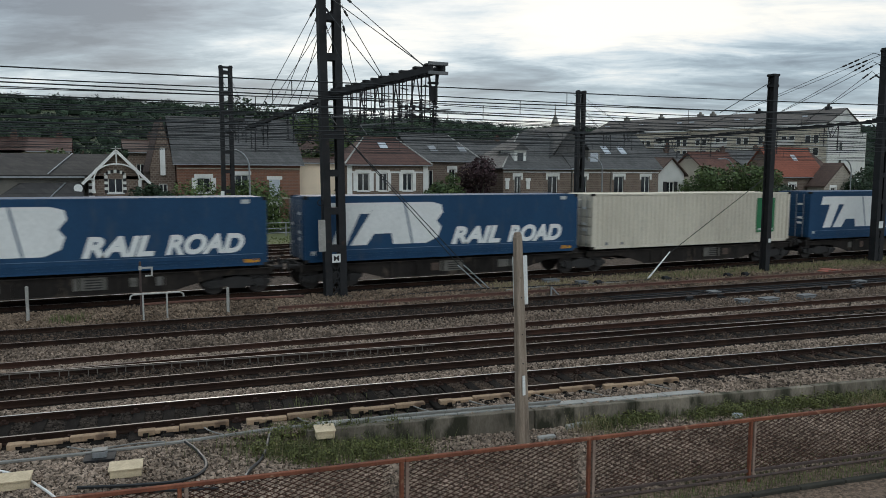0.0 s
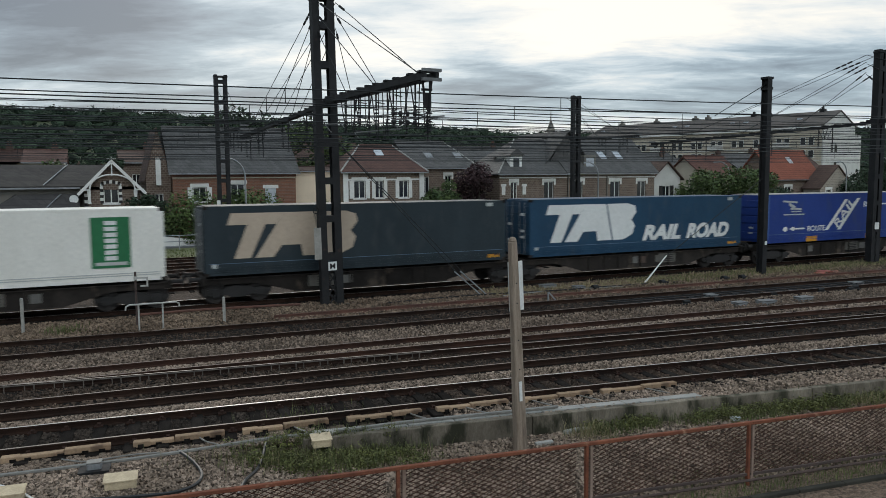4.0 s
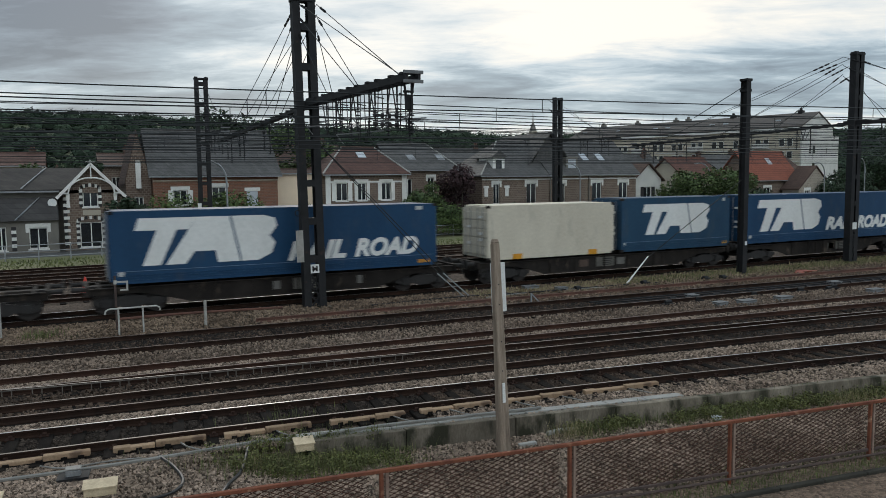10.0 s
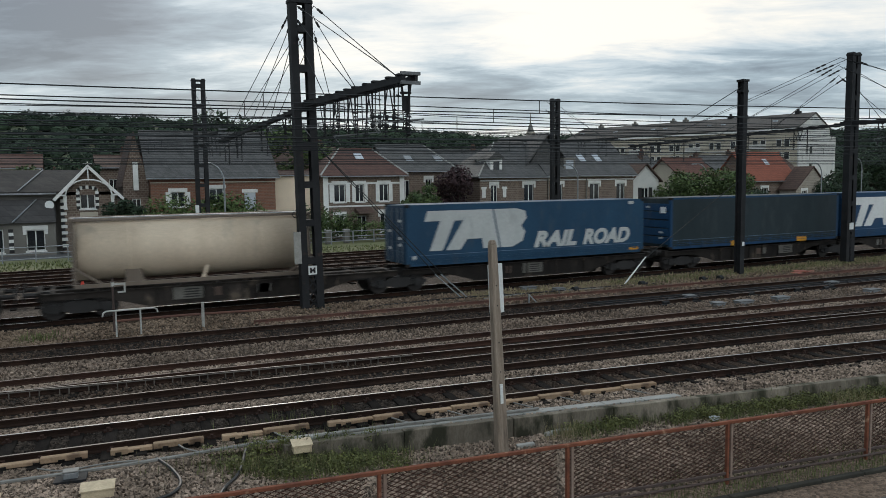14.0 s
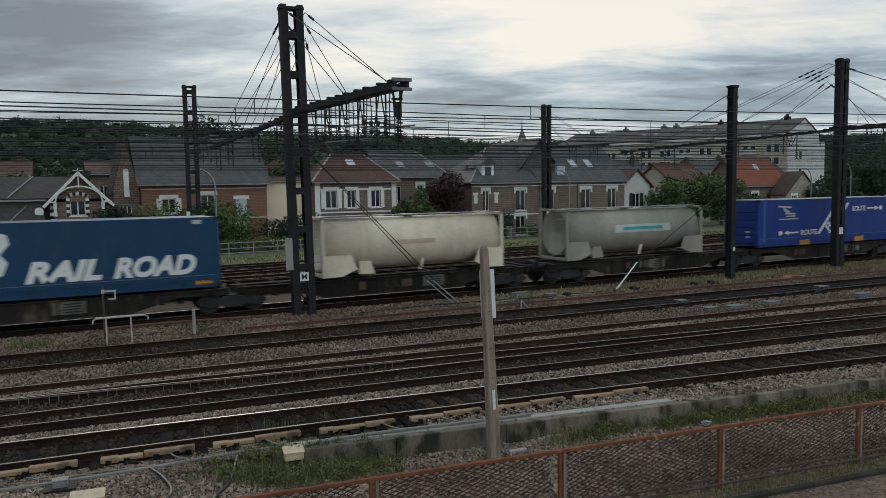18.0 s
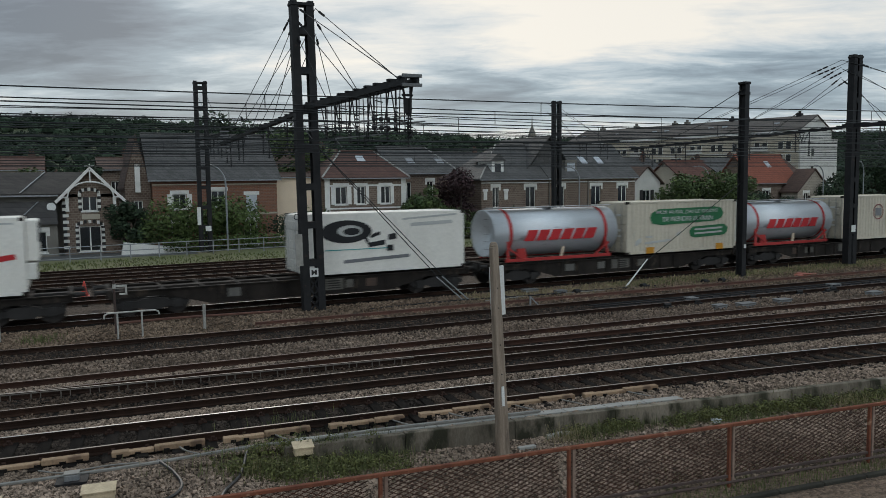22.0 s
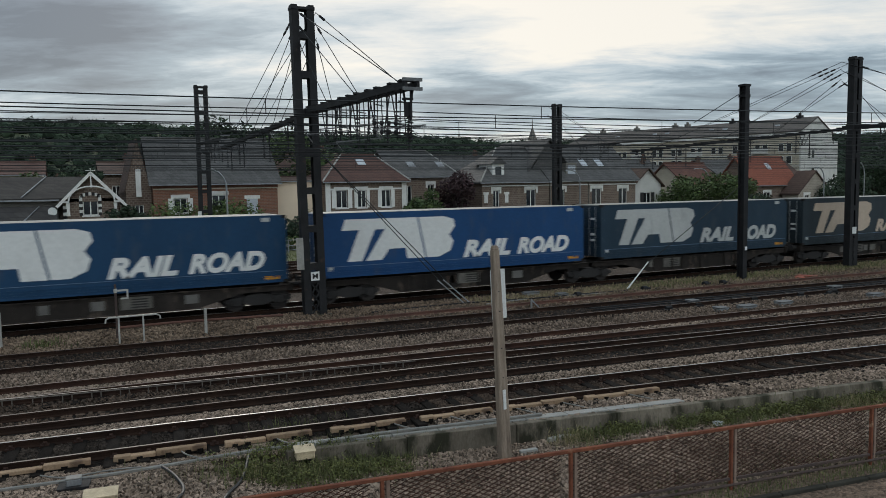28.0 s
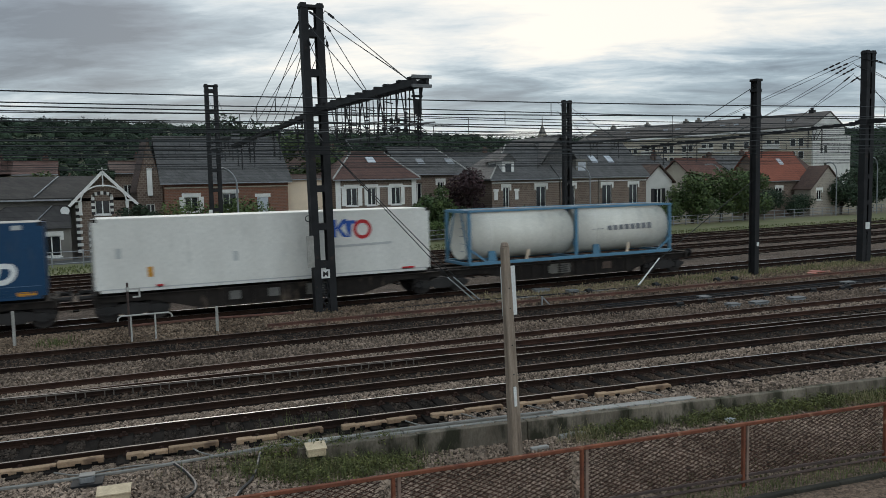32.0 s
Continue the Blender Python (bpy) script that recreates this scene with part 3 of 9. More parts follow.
def make_track(label, rails, x0, x1, heads, sides, sleeper=None, z=0.0, lift=0.0, seats=False):
    t = thing("railway_track", pose(0, 0, 0), label, "railway track", group="tracks of the yard")
    for cv, hd, sd in zip(rails, heads, sides):
        rail(t, cv, x0, x1, sd, hd, z)
    if sleeper:
        a, b, s0, s1, spacing = sleeper
        me = Geo().box(-0.12, 0.12, -1.25, 1.25, -0.16, 0).mesh("sleeper", bevel=0.015)
        me.materials.append(TIMBER_DARK)
        x = s0
        rnd = random.Random(int(s0 * 10 + a(0) * 7))
        while x < s1:
            y = 0.5 * (a(x) + b(x))
            slope = (a(x + 1) - a(x) + b(x + 1) - b(x)) / 2
            ob = new("sleeper", me)
            ob.parent = t
            ob.matrix_basis = pose(x + rnd.uniform(-0.03, 0.03), y, z - 0.155 + lift + rnd.uniform(-0.012, 0.004), 0, 0, math.degrees(math.atan(slope)) + rnd.uniform(-1, 1))
            for cv in (a, b) if seats else ():
                part("rail_seat", SEAT_ME, RAIL_SIDE, t, at=pose(x, cv(x), z, 0, 0, math.degrees(math.atan(slope))))
            x += spacing
    return t


_seat = Geo().box(-0.085, 0.085, -0.19, 0.19, -0.15, -0.112)
for _s in (-1, 1):
    _seat.hull([(-0.05, _s * 0.045 - 0.012, -0.112), (0.05, _s * 0.045 - 0.012, -0.112), (0.05, _s * 0.15 + 0.012, -0.112), (-0.05, _s * 0.15 + 0.012, -0.112)][::_s], [(-0.035, _s * 0.045 - 0.008, -0.06), (0.035, _s * 0.045 - 0.008, -0.06), (0.035, _s * 0.10, -0.085), (-0.035, _s * 0.10, -0.085)][::_s])
    _seat.tube((0, _s * 0.155, -0.112), (0, _s * 0.155, -0.055), 0.022, n=6)
SEAT_ME = _seat.mesh("rail_seat")
SEAT_ME.materials.append(RAIL_BROWN)
make_track("bright-worn running track on dark timber sleepers beside the troughs", (R1, R2), -14, 46, (RAIL_WORN, RAIL_TOP), (RAIL_SIDE, RAIL_SIDE), (R1, R2, -5, 36, 0.62), lift=0.03, seats=True)
make_track("rusty turnout track with one polished rail in brown ballast", (R3, R4), -14, 60, (RAIL_DULL, RAIL_WORN), (RAIL_SIDE, RAIL_SIDE), (R3, R4, -5, 40, 0.62))
make_track("rusty siding track with a crossing rail held by pairs of chairs", (R4C, R5, R6), -14, 70, (RAIL_WORN, RAIL_DULL, RAIL_DULL), (RAIL_SIDE, RAIL_BROWN, RAIL_BROWN), (R5, R6, -5, 50, 0.62))
make_track("dark rusty through track in the middle of the yard", (R7, R8), -14, 80, (RAIL_DULL, RAIL_DULL), (RAIL_SIDE, RAIL_SIDE), (R7, R8, -5, 55, 0.62))
make_track("spare red-rusted rail lying along the ballast", (R9,), 6.0, 80, (RAIL_RED,), (RAIL_RED,))
TRACK_Y = 32.2
make_track("main line track with worn bright rails under the goods train", (lin(TRACK_Y - 0.75, 0), lin(TRACK_Y + 0.75, 0)), -60, 160, (RAIL_TOP, RAIL_TOP), (RAIL_SIDE, RAIL_SIDE), (lin(TRACK_Y - 0.75, 0), lin(TRACK_Y + 0.75, 0), -8, 75, 0.62))
for _y, _s in ((37.6, 0.02), (43.6, 0.0), (47.0, 0.03), (50.6, 0.04)):
    make_track("rusty siding track beyond the main line", (lin(_y - 0.75, _s), lin(_y + 0.75, _s)), -60, 160, (RAIL_DULL, RAIL_DULL), (RAIL_SIDE, RAIL_SIDE), (lin(_y - 0.75, _s), lin(_y + 0.75, _s), -4, 75, 0.9))


def track_bed(a, b, x0, x1, label):
    """The oily dark strip of ballast between and beside a pair of rails."""
    g = Geo()
    n = int((x1 - x0) / 2)
    for i in range(n + 1):
        x = x0 + (x1 - x0) * i / n
        g.v += [(x, a(x) - 0.34, -0.205), (x, a(x) - 0.1, -0.165), (x, b(x) + 0.1, -0.165), (x, b(x) + 0.34, -0.205)]
    g.f = [(4 * i + k, 4 * i + 4 + k, 4 * i + 5 + k, 4 * i + 1 + k) for i in range(n) for k in range(3)]
    single("track_bed", g, BALLAST_DARK, label, "track bed", kind="structure")


track_bed(R1, R2, -14, 46, "oil-blackened ballast bed under the near track")
track_bed(R3, R4, -14, 60, "oil-blackened ballast bed under the turnout")
track_bed(R5, R6, -14, 60, "dark ballast bed under the siding")
track_bed(R7, R8, -14, 70, "dark ballast bed under the through track")
track_bed(lin(31.45, 0), lin(32.95, 0), -60, 150, "dark ballast bed under the main line")

# small paired chairs along the crossing rail
def chairs():
    t = thing("rail_chairs", pose(0, 0, 0), "short pale rail braces in pairs along the crossing rail", "rail brace", kind="stuff")
    g = Geo()
    x = -3.0
    while x < 8.6:
        for dx in (0.0, 0.21):
            y = R4C(x + dx) - 0.13
            g.box(x + dx - 0.013, x + dx + 0.013, y - 0.012, y + 0.012, -0.22, -0.02)
        x += 0.66
    n = 12
    g.path([(-3.4 + 12.2 * k / n, R4C(-3.4 + 12.2 * k / n) - 0.13, -0.012) for k in range(n + 1)], 0.016, n=5)
    part("braces", g, BEIGE_DULL, t)


BEIGE_DULL = mat("dull_pale_steel", (0.135, 0.112, 0.092), (0.075, 0.062, 0.052), scale=3, rough=0.8, bump=0.1)
chairs()


# loose stones
def stones(name, label, material, region, count, seed, size=(0.022, 0.05), z=None):
    rnd = random.Random(seed)
    g = Geo()
    tet = [(1, 1, 1), (-1, -1, 1), (-1, 1, -1), (1, -1, -1), (0.2, 0.3, 1.3), (0.1, -0.2, -1.2)]
    fsx = [(0, 4, 1), (0, 2, 4), (4, 2, 1), (0, 1, 3), (0, 3, 5), (0, 5, 2), (1, 2, 5), (1, 5, 3)]
    vs, fs = [], []
    for _ in range(count):
        x, y, zz = region(rnd)
        r = rnd.uniform(*size)
        a = rnd.uniform(0, 6.28)
        ca, sa = math.cos(a), math.sin(a)
        sx, sy, sz = r * rnd.uniform(0.6, 1.15), r * rnd.uniform(0.5, 1.0), r * rnd.uniform(0.5, 0.95)
        o = len(vs)
        for px, py, pz in tet:
            px, py = px * sx, py * sy
            vs.append((x + ca * px - sa * py, y + sa * px + ca * py, zz + pz * sz + 0.25 * sz))
        fs += [(i + o, j + o, k + o) for i, j, k in fsx]
    g.v, g.f = vs, fs
    return single(name, g, material, label, "ballast stones", kind="stuff")


def between(a, b, x0, x1, z=-0.17, inset=0.12, lump=0.05):
    def pick(rnd):
        u = rnd.random()
        x = x0 + (x1 - x0) * u ** 1.5
        lo, hi = a(x) + inset, b(x) - inset
        y = lo + (hi - lo) * rnd.random()
        k = 1 - abs(2 * (y - lo) / max(hi - lo, 0.01) - 1)
        return x, y, z + lump * k + rnd.uniform(-0.015, 0.015)
    return pick


def lower_strip(rnd):
    x = -3.5 + 26 * rnd.random() ** 1.6
    y = fence_line(x) + 0.08 + (wall_line(x) - 0.2 - fence_line(x)) * rnd.random()
    return x, y, ground_z(x, y) + 0.012


def left_strip(rnd):
    x = -3.5 + 7.6 * rnd.random()
    y = wall_line(x) + (0.12 if x > 2.2 else -0.25) + 0.75 * rnd.random()
    return x, y, -0.185


stones("ballast_stones", "loose pale grey and pinkish ballast stones below the low wall", STONE_BITS, lower_strip, 52000, 3, (0.017, 0.036))
stones("ballast_stones", "loose grey ballast stones beside the trough", STONE_BITS, left_strip, 11000, 4, (0.017, 0.036))
stones("ballast_stones", "raked pale ballast between two tracks", STONE_BITS, between(R2, R3, -4, 34, -0.16, 0.3), 21000, 5, (0.019, 0.037))
stones("ballast_stones", "oily brown ballast between rusty rails", STONE_RUST, between(R3, R4, -4, 34, -0.165, lump=0), 3000, 7)
stones("ballast_stones", "grey ballast heaped beside the crossing rail", STONE_BITS, between(R5, R6, -4, 40, -0.155, 0.25), 12000, 8, (0.021, 0.042))
stones("ballast_stones", "brown ballast between rusty rails", STONE_RUST, between(R4, R5, -4, 40, -0.18, lump=0.02), 7000, 9, (0.018, 0.038))
stones("ballast_stones", "brown-grey ballast in the middle of the yard", STONE_MID, between(R6, R7, -4, 48, -0.16), 17000, 10, (0.019, 0.040))
stones("ballast_stones", "dark brown ballast between dull rails", STONE_RUST, between(R7, R8, -4, 52, -0.165, lump=0.0), 9000, 11, (0.018, 0.038))
stones("ballast_stones", "pinkish-brown ballast verge of the main line", STONE_VERGE, between(R8, lin(31.0, 0), -4, 55, -0.17), 26000, 12, (0.022, 0.046))


def sleeper_gaps(rnd):
    while True:
        x = 7.5 + 22 * rnd.random() ** 1.3
        if abs((x + 5 + 0.31) % 0.62 - 0.31) > 0.14:
            return x, R1(x) + 0.10 + (R2(x) - R1(x) - 0.2) * rnd.random(), -0.155 + rnd.uniform(-0.02, 0.01)


def dark_gaps(rnd):
    while True:
        x = -4 + 12 * rnd.random()
        if abs((x + 5 + 0.31) % 0.62 - 0.31) > 0.15:
            return x, R1(x) + 0.10 + (R2(x) - R1(x) - 0.2) * rnd.random(), -0.165 + rnd.uniform(-0.02, 0.01)


stones("ballast_stones", "grey-brown ballast between the sleepers of the near track", STONE_RUST, sleeper_gaps, 9000, 14, (0.018, 0.036))
stones("ballast_stones", "oil-dark ballast between the sleepers of the near track", STONE_OIL, dark_gaps, 4200, 15, (0.018, 0.036))


def right_strip(rnd):
    x = 7 + 17 * rnd.random()
    return x, wall_line(x) + 0.15 + (R1(x) - wall_line(x) - 0.4) * rnd.random(), -0.165 + rnd.uniform(-0.02, 0.03)


stones("ballast_stones", "clean pale ballast heaped behind the low wall", STONE_BITS, right_strip, 13000, 13, (0.018, 0.038))

# ---- low wall, troughs, boxes, cables ----


def low_wall():
    t = thing("retaining_wall", pose(0, 0, 0), "low stained concrete retaining wall along the tracks", "wall", kind="structure")
    x = 3.6
    k = 0
    rnd = random.Random(21)
    while x < 46:
        w = 2.4
        a, b = x, x + w - 0.015
        g = Geo()
        ya, yb = wall_line(a), wall_line(b)
        z = -0.10 + rnd.uniform(-0.012, 0.012)
        g.hull([(a, ya - 0.09, -0.9), (b, yb - 0.09, -0.9), (b, yb + 0.13, -0.9), (a, ya + 0.13, -0.9)], [(a, ya - 0.07, z), (b, yb - 0.07, z), (b, yb + 0.11, z), (a, ya + 0.11, z)])
        part("wall_block", g, CONCRETE, t, bevel=0.012)
        x += w
        k += 1
    return t


low_wall()


def coping():
    """Pale cable duct lids that lie along the top of the wall on its left half."""
    t = thing("cable_duct", pose(0, 0, 0), "pale weathered concrete duct lids along the wall top", "cable duct")
    x = 3.8
    while x < 12.4:
        a, b = x, x + 0.98
        off = 0.30
        g = Geo().hull([(a, wall_line(a) + off - 0.1, -0.16), (b, wall_line(b) + off - 0.1, -0.16), (b, wall_line(b) + off + 0.14, -0.16), (a, wall_line(a) + off + 0.14, -0.16)], [(a, wall_line(a) + off - 0.1, -0.10), (b, wall_line(b) + off - 0.1, -0.10), (b, wall_line(b) + off + 0.14, -0.10), (a, wall_line(a) + off + 0.14, -0.10)])
        part("duct_lid", g, CONCRETE_PALE, t, bevel=0.01)
        x += 1.0


coping()


def trough(x0, x1, z=-0.075):
    """A beige boarded trough beside the near rail: a long plank with raised blocks."""
    xm = 0.5 * (x0 + x1)
    y = R1(xm) - 0.30
    ang = math.degrees(math.atan(R1(xm + 0.5) - R1(xm - 0.5)))
    t = thing("wooden_trough", pose(xm, y, z, 0, 0, ang), "beige boarded trough with raised blocks beside the rail", "cable trough", group="troughs beside the rail")
    L = (x1 - x0) / 2
    rnd = random.Random(int(x0 * 100))
    cut = L * rnd.uniform(-0.15, 0.2)
    dz = rnd.uniform(0.02, 0.035)
    part("board", Geo().box(-L, cut - 0.006, -0.09, 0.06, -0.06, 0.02), BEIGE, t, bevel=0.012)
    part("board", Geo().box(cut + 0.006, L, -0.095, 0.06, -0.055, 0.02 + dz), BEIGE, t, bevel=0.012)
    part("end_cover", Geo().box(-L - 0.012, -L + 0.30, -0.11, 0.065, -0.075, 0.035), BEIGE, t, bevel=0.012)
    for u in (-0.8, -0.5, 0.1, 0.55, 0.88):
        c = u * L + rnd.uniform(-0.06, 0.06)
        part("clip", Geo().box(c - 0.055, c + 0.055, -0.118, -0.07, -0.10, -0.012).box(c - 0.02, c + 0.02, -0.13, -0.09, -0.16, -0.04), TIMBER_DARK, t)


for _x0, _x1 in ((-3.6, -1.8), (-1.7, 0.15), (0.55, 2.25), (2.6, 4.35), (4.75, 6.4), (6.75, 8.45), (8.75, 10.6), (10.85, 12.9)):
    trough(_x0, _x1)


def junction_box(x, y, z, w, label, turn=-6):
    t = thing("junction_box", pose(x, y, z, 0, 0, turn), label, "junction box", group="trackside junction boxes")
    part("case", Geo().hull([(-w / 2, -0.14, 0.16), (w / 2, -0.14, 0.16), (w / 2, 0.14, 0.16), (-w / 2, 0.14, 0.16)], [(-w / 2, -0.14, 0.30), (w / 2, -0.14, 0.30), (w / 2, 0.14, 0.34), (-w / 2, 0.14, 0.34)]), CREAM_BOX, t, bevel=0.012)
    part("lid", Geo().hull([(-w / 2 - 0.02, -0.16, 0.305), (w / 2 + 0.02, -0.16, 0.305), (w / 2 + 0.02, 0.16, 0.345), (-w / 2 - 0.02, 0.16, 0.345)], [(-w / 2 - 0.02, -0.16, 0.325), (w / 2 + 0.02, -0.16, 0.325), (w / 2 + 0.02, 0.16, 0.37), (-w / 2 - 0.02, 0.16, 0.37)]), CREAM_BOX, t, "weathered cream lid")
    for sx in (-0.25, 0.25):
        part("leg", Geo().box(sx * w - 0.03, sx * w + 0.03, -0.04, 0.04, -0.15, 0.16), STEEL_DARK, t)


junction_box(3.90, 14.1, -0.38, 0.36, "cream junction box on short legs among the weeds")
junction_box(0.25, 13.55, -0.34, 0.50, "cream junction box on short legs in the ballast")
junction_box(-1.45, 13.75, -0.34, 0.50, "cream junction box on short legs beside cables")


def point_machine(x, y):
    t = thing("point_machine", pose(x, y, -0.15, 0, 0, -7), "small grey point machine box in the ballast", "point machine", group="small trackside boxes")
    part("case", Geo().box(-0.12, 0.12, -0.09, 0.09, 0, 0.13), STEEL_GREY, t, bevel=0.02)
    part("base_plate", Geo().box(-0.26, 0.26, -0.2, 0.2, -0.03, 0.02), STEEL_DARK, t)
    part("lid", Geo().box(-0.13, 0.13, -0.10, 0.10, 0.13, 0.155), CABLE_GREY, t, bevel=0.01)


point_machine(-0.15, 14.55)


def cable(pts, r, material, label, category="cable"):
    pts = [Vector(p) for p in pts]
    for _ in range(3):
        q = [pts[0]]
        for u, v in zip(pts, pts[1:]):
            q += [u.lerp(v, 0.25), u.lerp(v, 0.75)]
        pts = q + [pts[-1]]
    return single("cable", Geo().path(pts, r, n=6), material, label, category)


def zz(x, y, d=0.07):
    return (x, y, ground_z(x, y) + d)


cable([zz(-3, 15.1), zz(-1.6, 14.9), zz(0, 14.75), zz(1.5, 14.7), zz(3.2, 14.75), zz(4.5, 14.45)], 0.035, CABLE_GREY, "pale grey pipe laid along the ballast")
cable([zz(4.3, 14.35, 0.14), zz(5.6, 14.3, 0.14), zz(7.2, 14.05, 0.14), zz(9.2, 13.75, 0.14)], 0.035, CABLE_GREY, "pale grey pipe laid along the wall top")
cable([zz(-2.2, 15.0), zz(-1.4, 14.2), zz(-1.0, 13.4), zz(-0.8, 12.9)], 0.022, WHITE_PAINT, "white cable curling down the ballast")
cable([zz(-0.7, 15.3), zz(-0.3, 14.9), zz(0.4, 15.0), zz(1.0, 14.85)], 0.016, CABLE_GREY, "thin grey cable looping in the ballast")
cable([zz(-0.5, 13.2), zz(0.4, 12.9), zz(1.2, 12.75), zz(1.6, 13.3), zz(1.5, 14.2), zz(1.3, 14.8)], 0.03, CABLE_BLACK, "black cable looping over the ballast")
cable([zz(-3, 13.1), zz(-1.2, 12.9), zz(-0.2, 12.85), zz(0.8, 12.5), zz(1.6, 12.3)], 0.03, CABLE_BLACK, "black cable along the foot of the ballast")
cable([zz(2.9, 14.5), zz(2.6, 13.6), zz(2.2, 13.0), zz(2.0, 12.4)], 0.03, CABLE_BLACK, "black cable running down among the weeds")
for _x in (1.75, 3.6, 6.1, 7.4, 9.0, 10.2, 12.0):
    cable([zz(_x, R1(_x) - 0.35, 0.10), zz(_x + 0.08, R1(_x) - 0.75, 0.12), zz(_x + 0.45, R1(_x) - 0.95, 0.03), zz(_x + 1.1, R1(_x) - 1.0, 0.03)], 0.016, CABLE_GREY, "thin grey cable hanging from the trough")
single("plastic_bottle", Geo().tube((-0.13, 0, 0.05), (0.07, 0, 0.05), 0.045, n=10).tube((0.07, 0, 0.05), (0.12, 0, 0.05), 0.045, 0.018, n=10).tube((0.12, 0, 0.05), (0.15, 0, 0.05), 0.02, n=8), WHITE_PAINT, "dirty white plastic bottle lying in the gravel", "litter", at=pose(8.79, 13.48, -0.51, 0, 0, 170), smooth=False)
single("crumpled_litter", Geo().ball((0, 0, 0.05), 0.10, 5, 0.45, 0.6).ball((0.13, 0.02, 0.04), 0.07, 6, 0.45, 0.6), CURTAIN, "crumpled pale plastic litter beside the weeds", "litter", at=pose(13.0, 12.28, -0.50))
for _x, _y, _r, _w in ((9.3, 13.25, 8, 0.30), (9.6, 13.2, -12, 0.22), (9.45, 13.4, 30, 0.12)):
    single("concrete_offcut", Geo().hull([(-_w, -0.05, 0), (_w, -0.04, 0), (_w * 0.9, 0.05, 0), (-_w * 0.95, 0.06, 0)], [(-_w * 0.95, -0.04, 0.07), (_w * 0.9, -0.035, 0.06), (_w * 0.85, 0.045, 0.06), (-_w * 0.9, 0.05, 0.08)]), CONCRETE_PALE, "broken pale concrete slab in the gravel", "debris", at=pose(_x, _y, -0.50, 0, 0, _r))
single("concrete_offcut", Geo().box(-0.2, 0.2, -0.05, 0.05, 0, 0.08), CONCRETE_PALE, "broken pale concrete stick in the gravel", "debris", bevel=0.01, at=pose(8.3, 12.9, -0.52, 0, 0, -4))

# ---- mesh fence with kerb and path ----


def mesh_fence():
    t = thing("mesh_fence", pose(0, 0, 0), "rusty red steel fence with expanded-metal panels", "fence")
    posts = [-2.3, 0.9, 4.09, 7.28, 10.5, 13.8, 17.1, 20.4]
    top, low, base = 0.63, -0.32, -0.55
    for x in posts:
        y = fence_line(x)
        for dx in (-0.045, 0.045):
            part("post", Geo().box(x + dx - 0.028, x + dx + 0.028, y - 0.03, y + 0.03, base - 0.1, top - 0.01), RUST_FENCE if dx < 0 else BEIGE_RUST, t, bevel=0.006)
    for a, b in zip(posts, posts[1:]):
        ya, yb = fence_line(a), fence_line(b)
        part("top_rail", Geo().beam((a, ya - 0.02, top), (b, yb - 0.02, top), 0.07, 0.055), RUST_FENCE, t, bevel=0.006)
        part("bottom_rail", Geo().beam((a, ya, low), (b, yb, low), 0.045, 0.05), STEEL_RUSTY, t, bevel=0.006)
        part("lower_tube", Geo().tube((a, ya - 0.04, low - 0.10), (b, yb - 0.04, low - 0.10), 0.025, n=8), STEEL_RUSTY, t)
        g = Geo()
        # expanded metal: slanting strands crossing as flat strips
        z0, z1 = low + 0.02, top - 0.03
        pw, ph = 0.17, 0.036
        L = b - a - 0.14
        rows = int((z1 - z0) / ph)
        cols = int(L / pw)
        s, d = 0.0060, 0.003
        for r in range(rows):
            za = z0 + r * ph
            off = 0.5 * pw if r % 2 else 0.0
            for c in range(cols):
                xm = a + 0.07 + c * pw + off
                ym = fence_line(xm)
                for sg in (1, -1):
                    x2 = xm + sg * pw / 2
                    y2 = fence_line(x2)
                    g.add([(xm, ym - d, za - s), (xm, ym + d, za + s), (x2, y2 + d, za + ph + s), (x2, y2 - d, za + ph - s)], [(0, 1, 2, 3)])
        ob = part("mesh_panel", g, MESH_FENCE, t)
        ob["kind"] = "stuff"
    return t


BEIGE_RUST = mat("weathered_pale_rusty_steel", (0.30, 0.215, 0.165), (0.19, 0.12, 0.09), scale=3, rough=0.85, bump=0.3)
STEEL_RUSTY = mat("dark_rusty_steel", (0.085, 0.052, 0.042), (0.05, 0.034, 0.029), scale=3, rough=0.8, bump=0.3)
mesh_fence()


KERB_STONE = mat("dark_kerb_stone", (0.055, 0.050, 0.040), (0.030, 0.028, 0.023), scale=2, rough=0.95, spec=0.1, bump=0.3)


def kerb():
    t = thing("kerb", pose(0, 0, 0), "low dark stone kerb edging the asphalt path", "kerb", kind="structure")
    x = -4.0
    while x < 24:
        a, b = x, x + 0.98
        ya, yb = fence_line(a) - 0.55, fence_line(b) - 0.55
        part("kerb_stone", Geo().hull([(a, ya - 0.07, -0.9), (b, yb - 0.07, -0.9), (b, yb + 0.07, -0.9), (a, ya + 0.07, -0.9)], [(a, ya - 0.06, -0.46), (b, yb - 0.06, -0.46), (b, yb + 0.06, -0.46), (a, ya + 0.06, -0.46)]), KERB_STONE, t, bevel=0.012)
        x += 1.0


kerb()

# ---- tall post with a white board ----


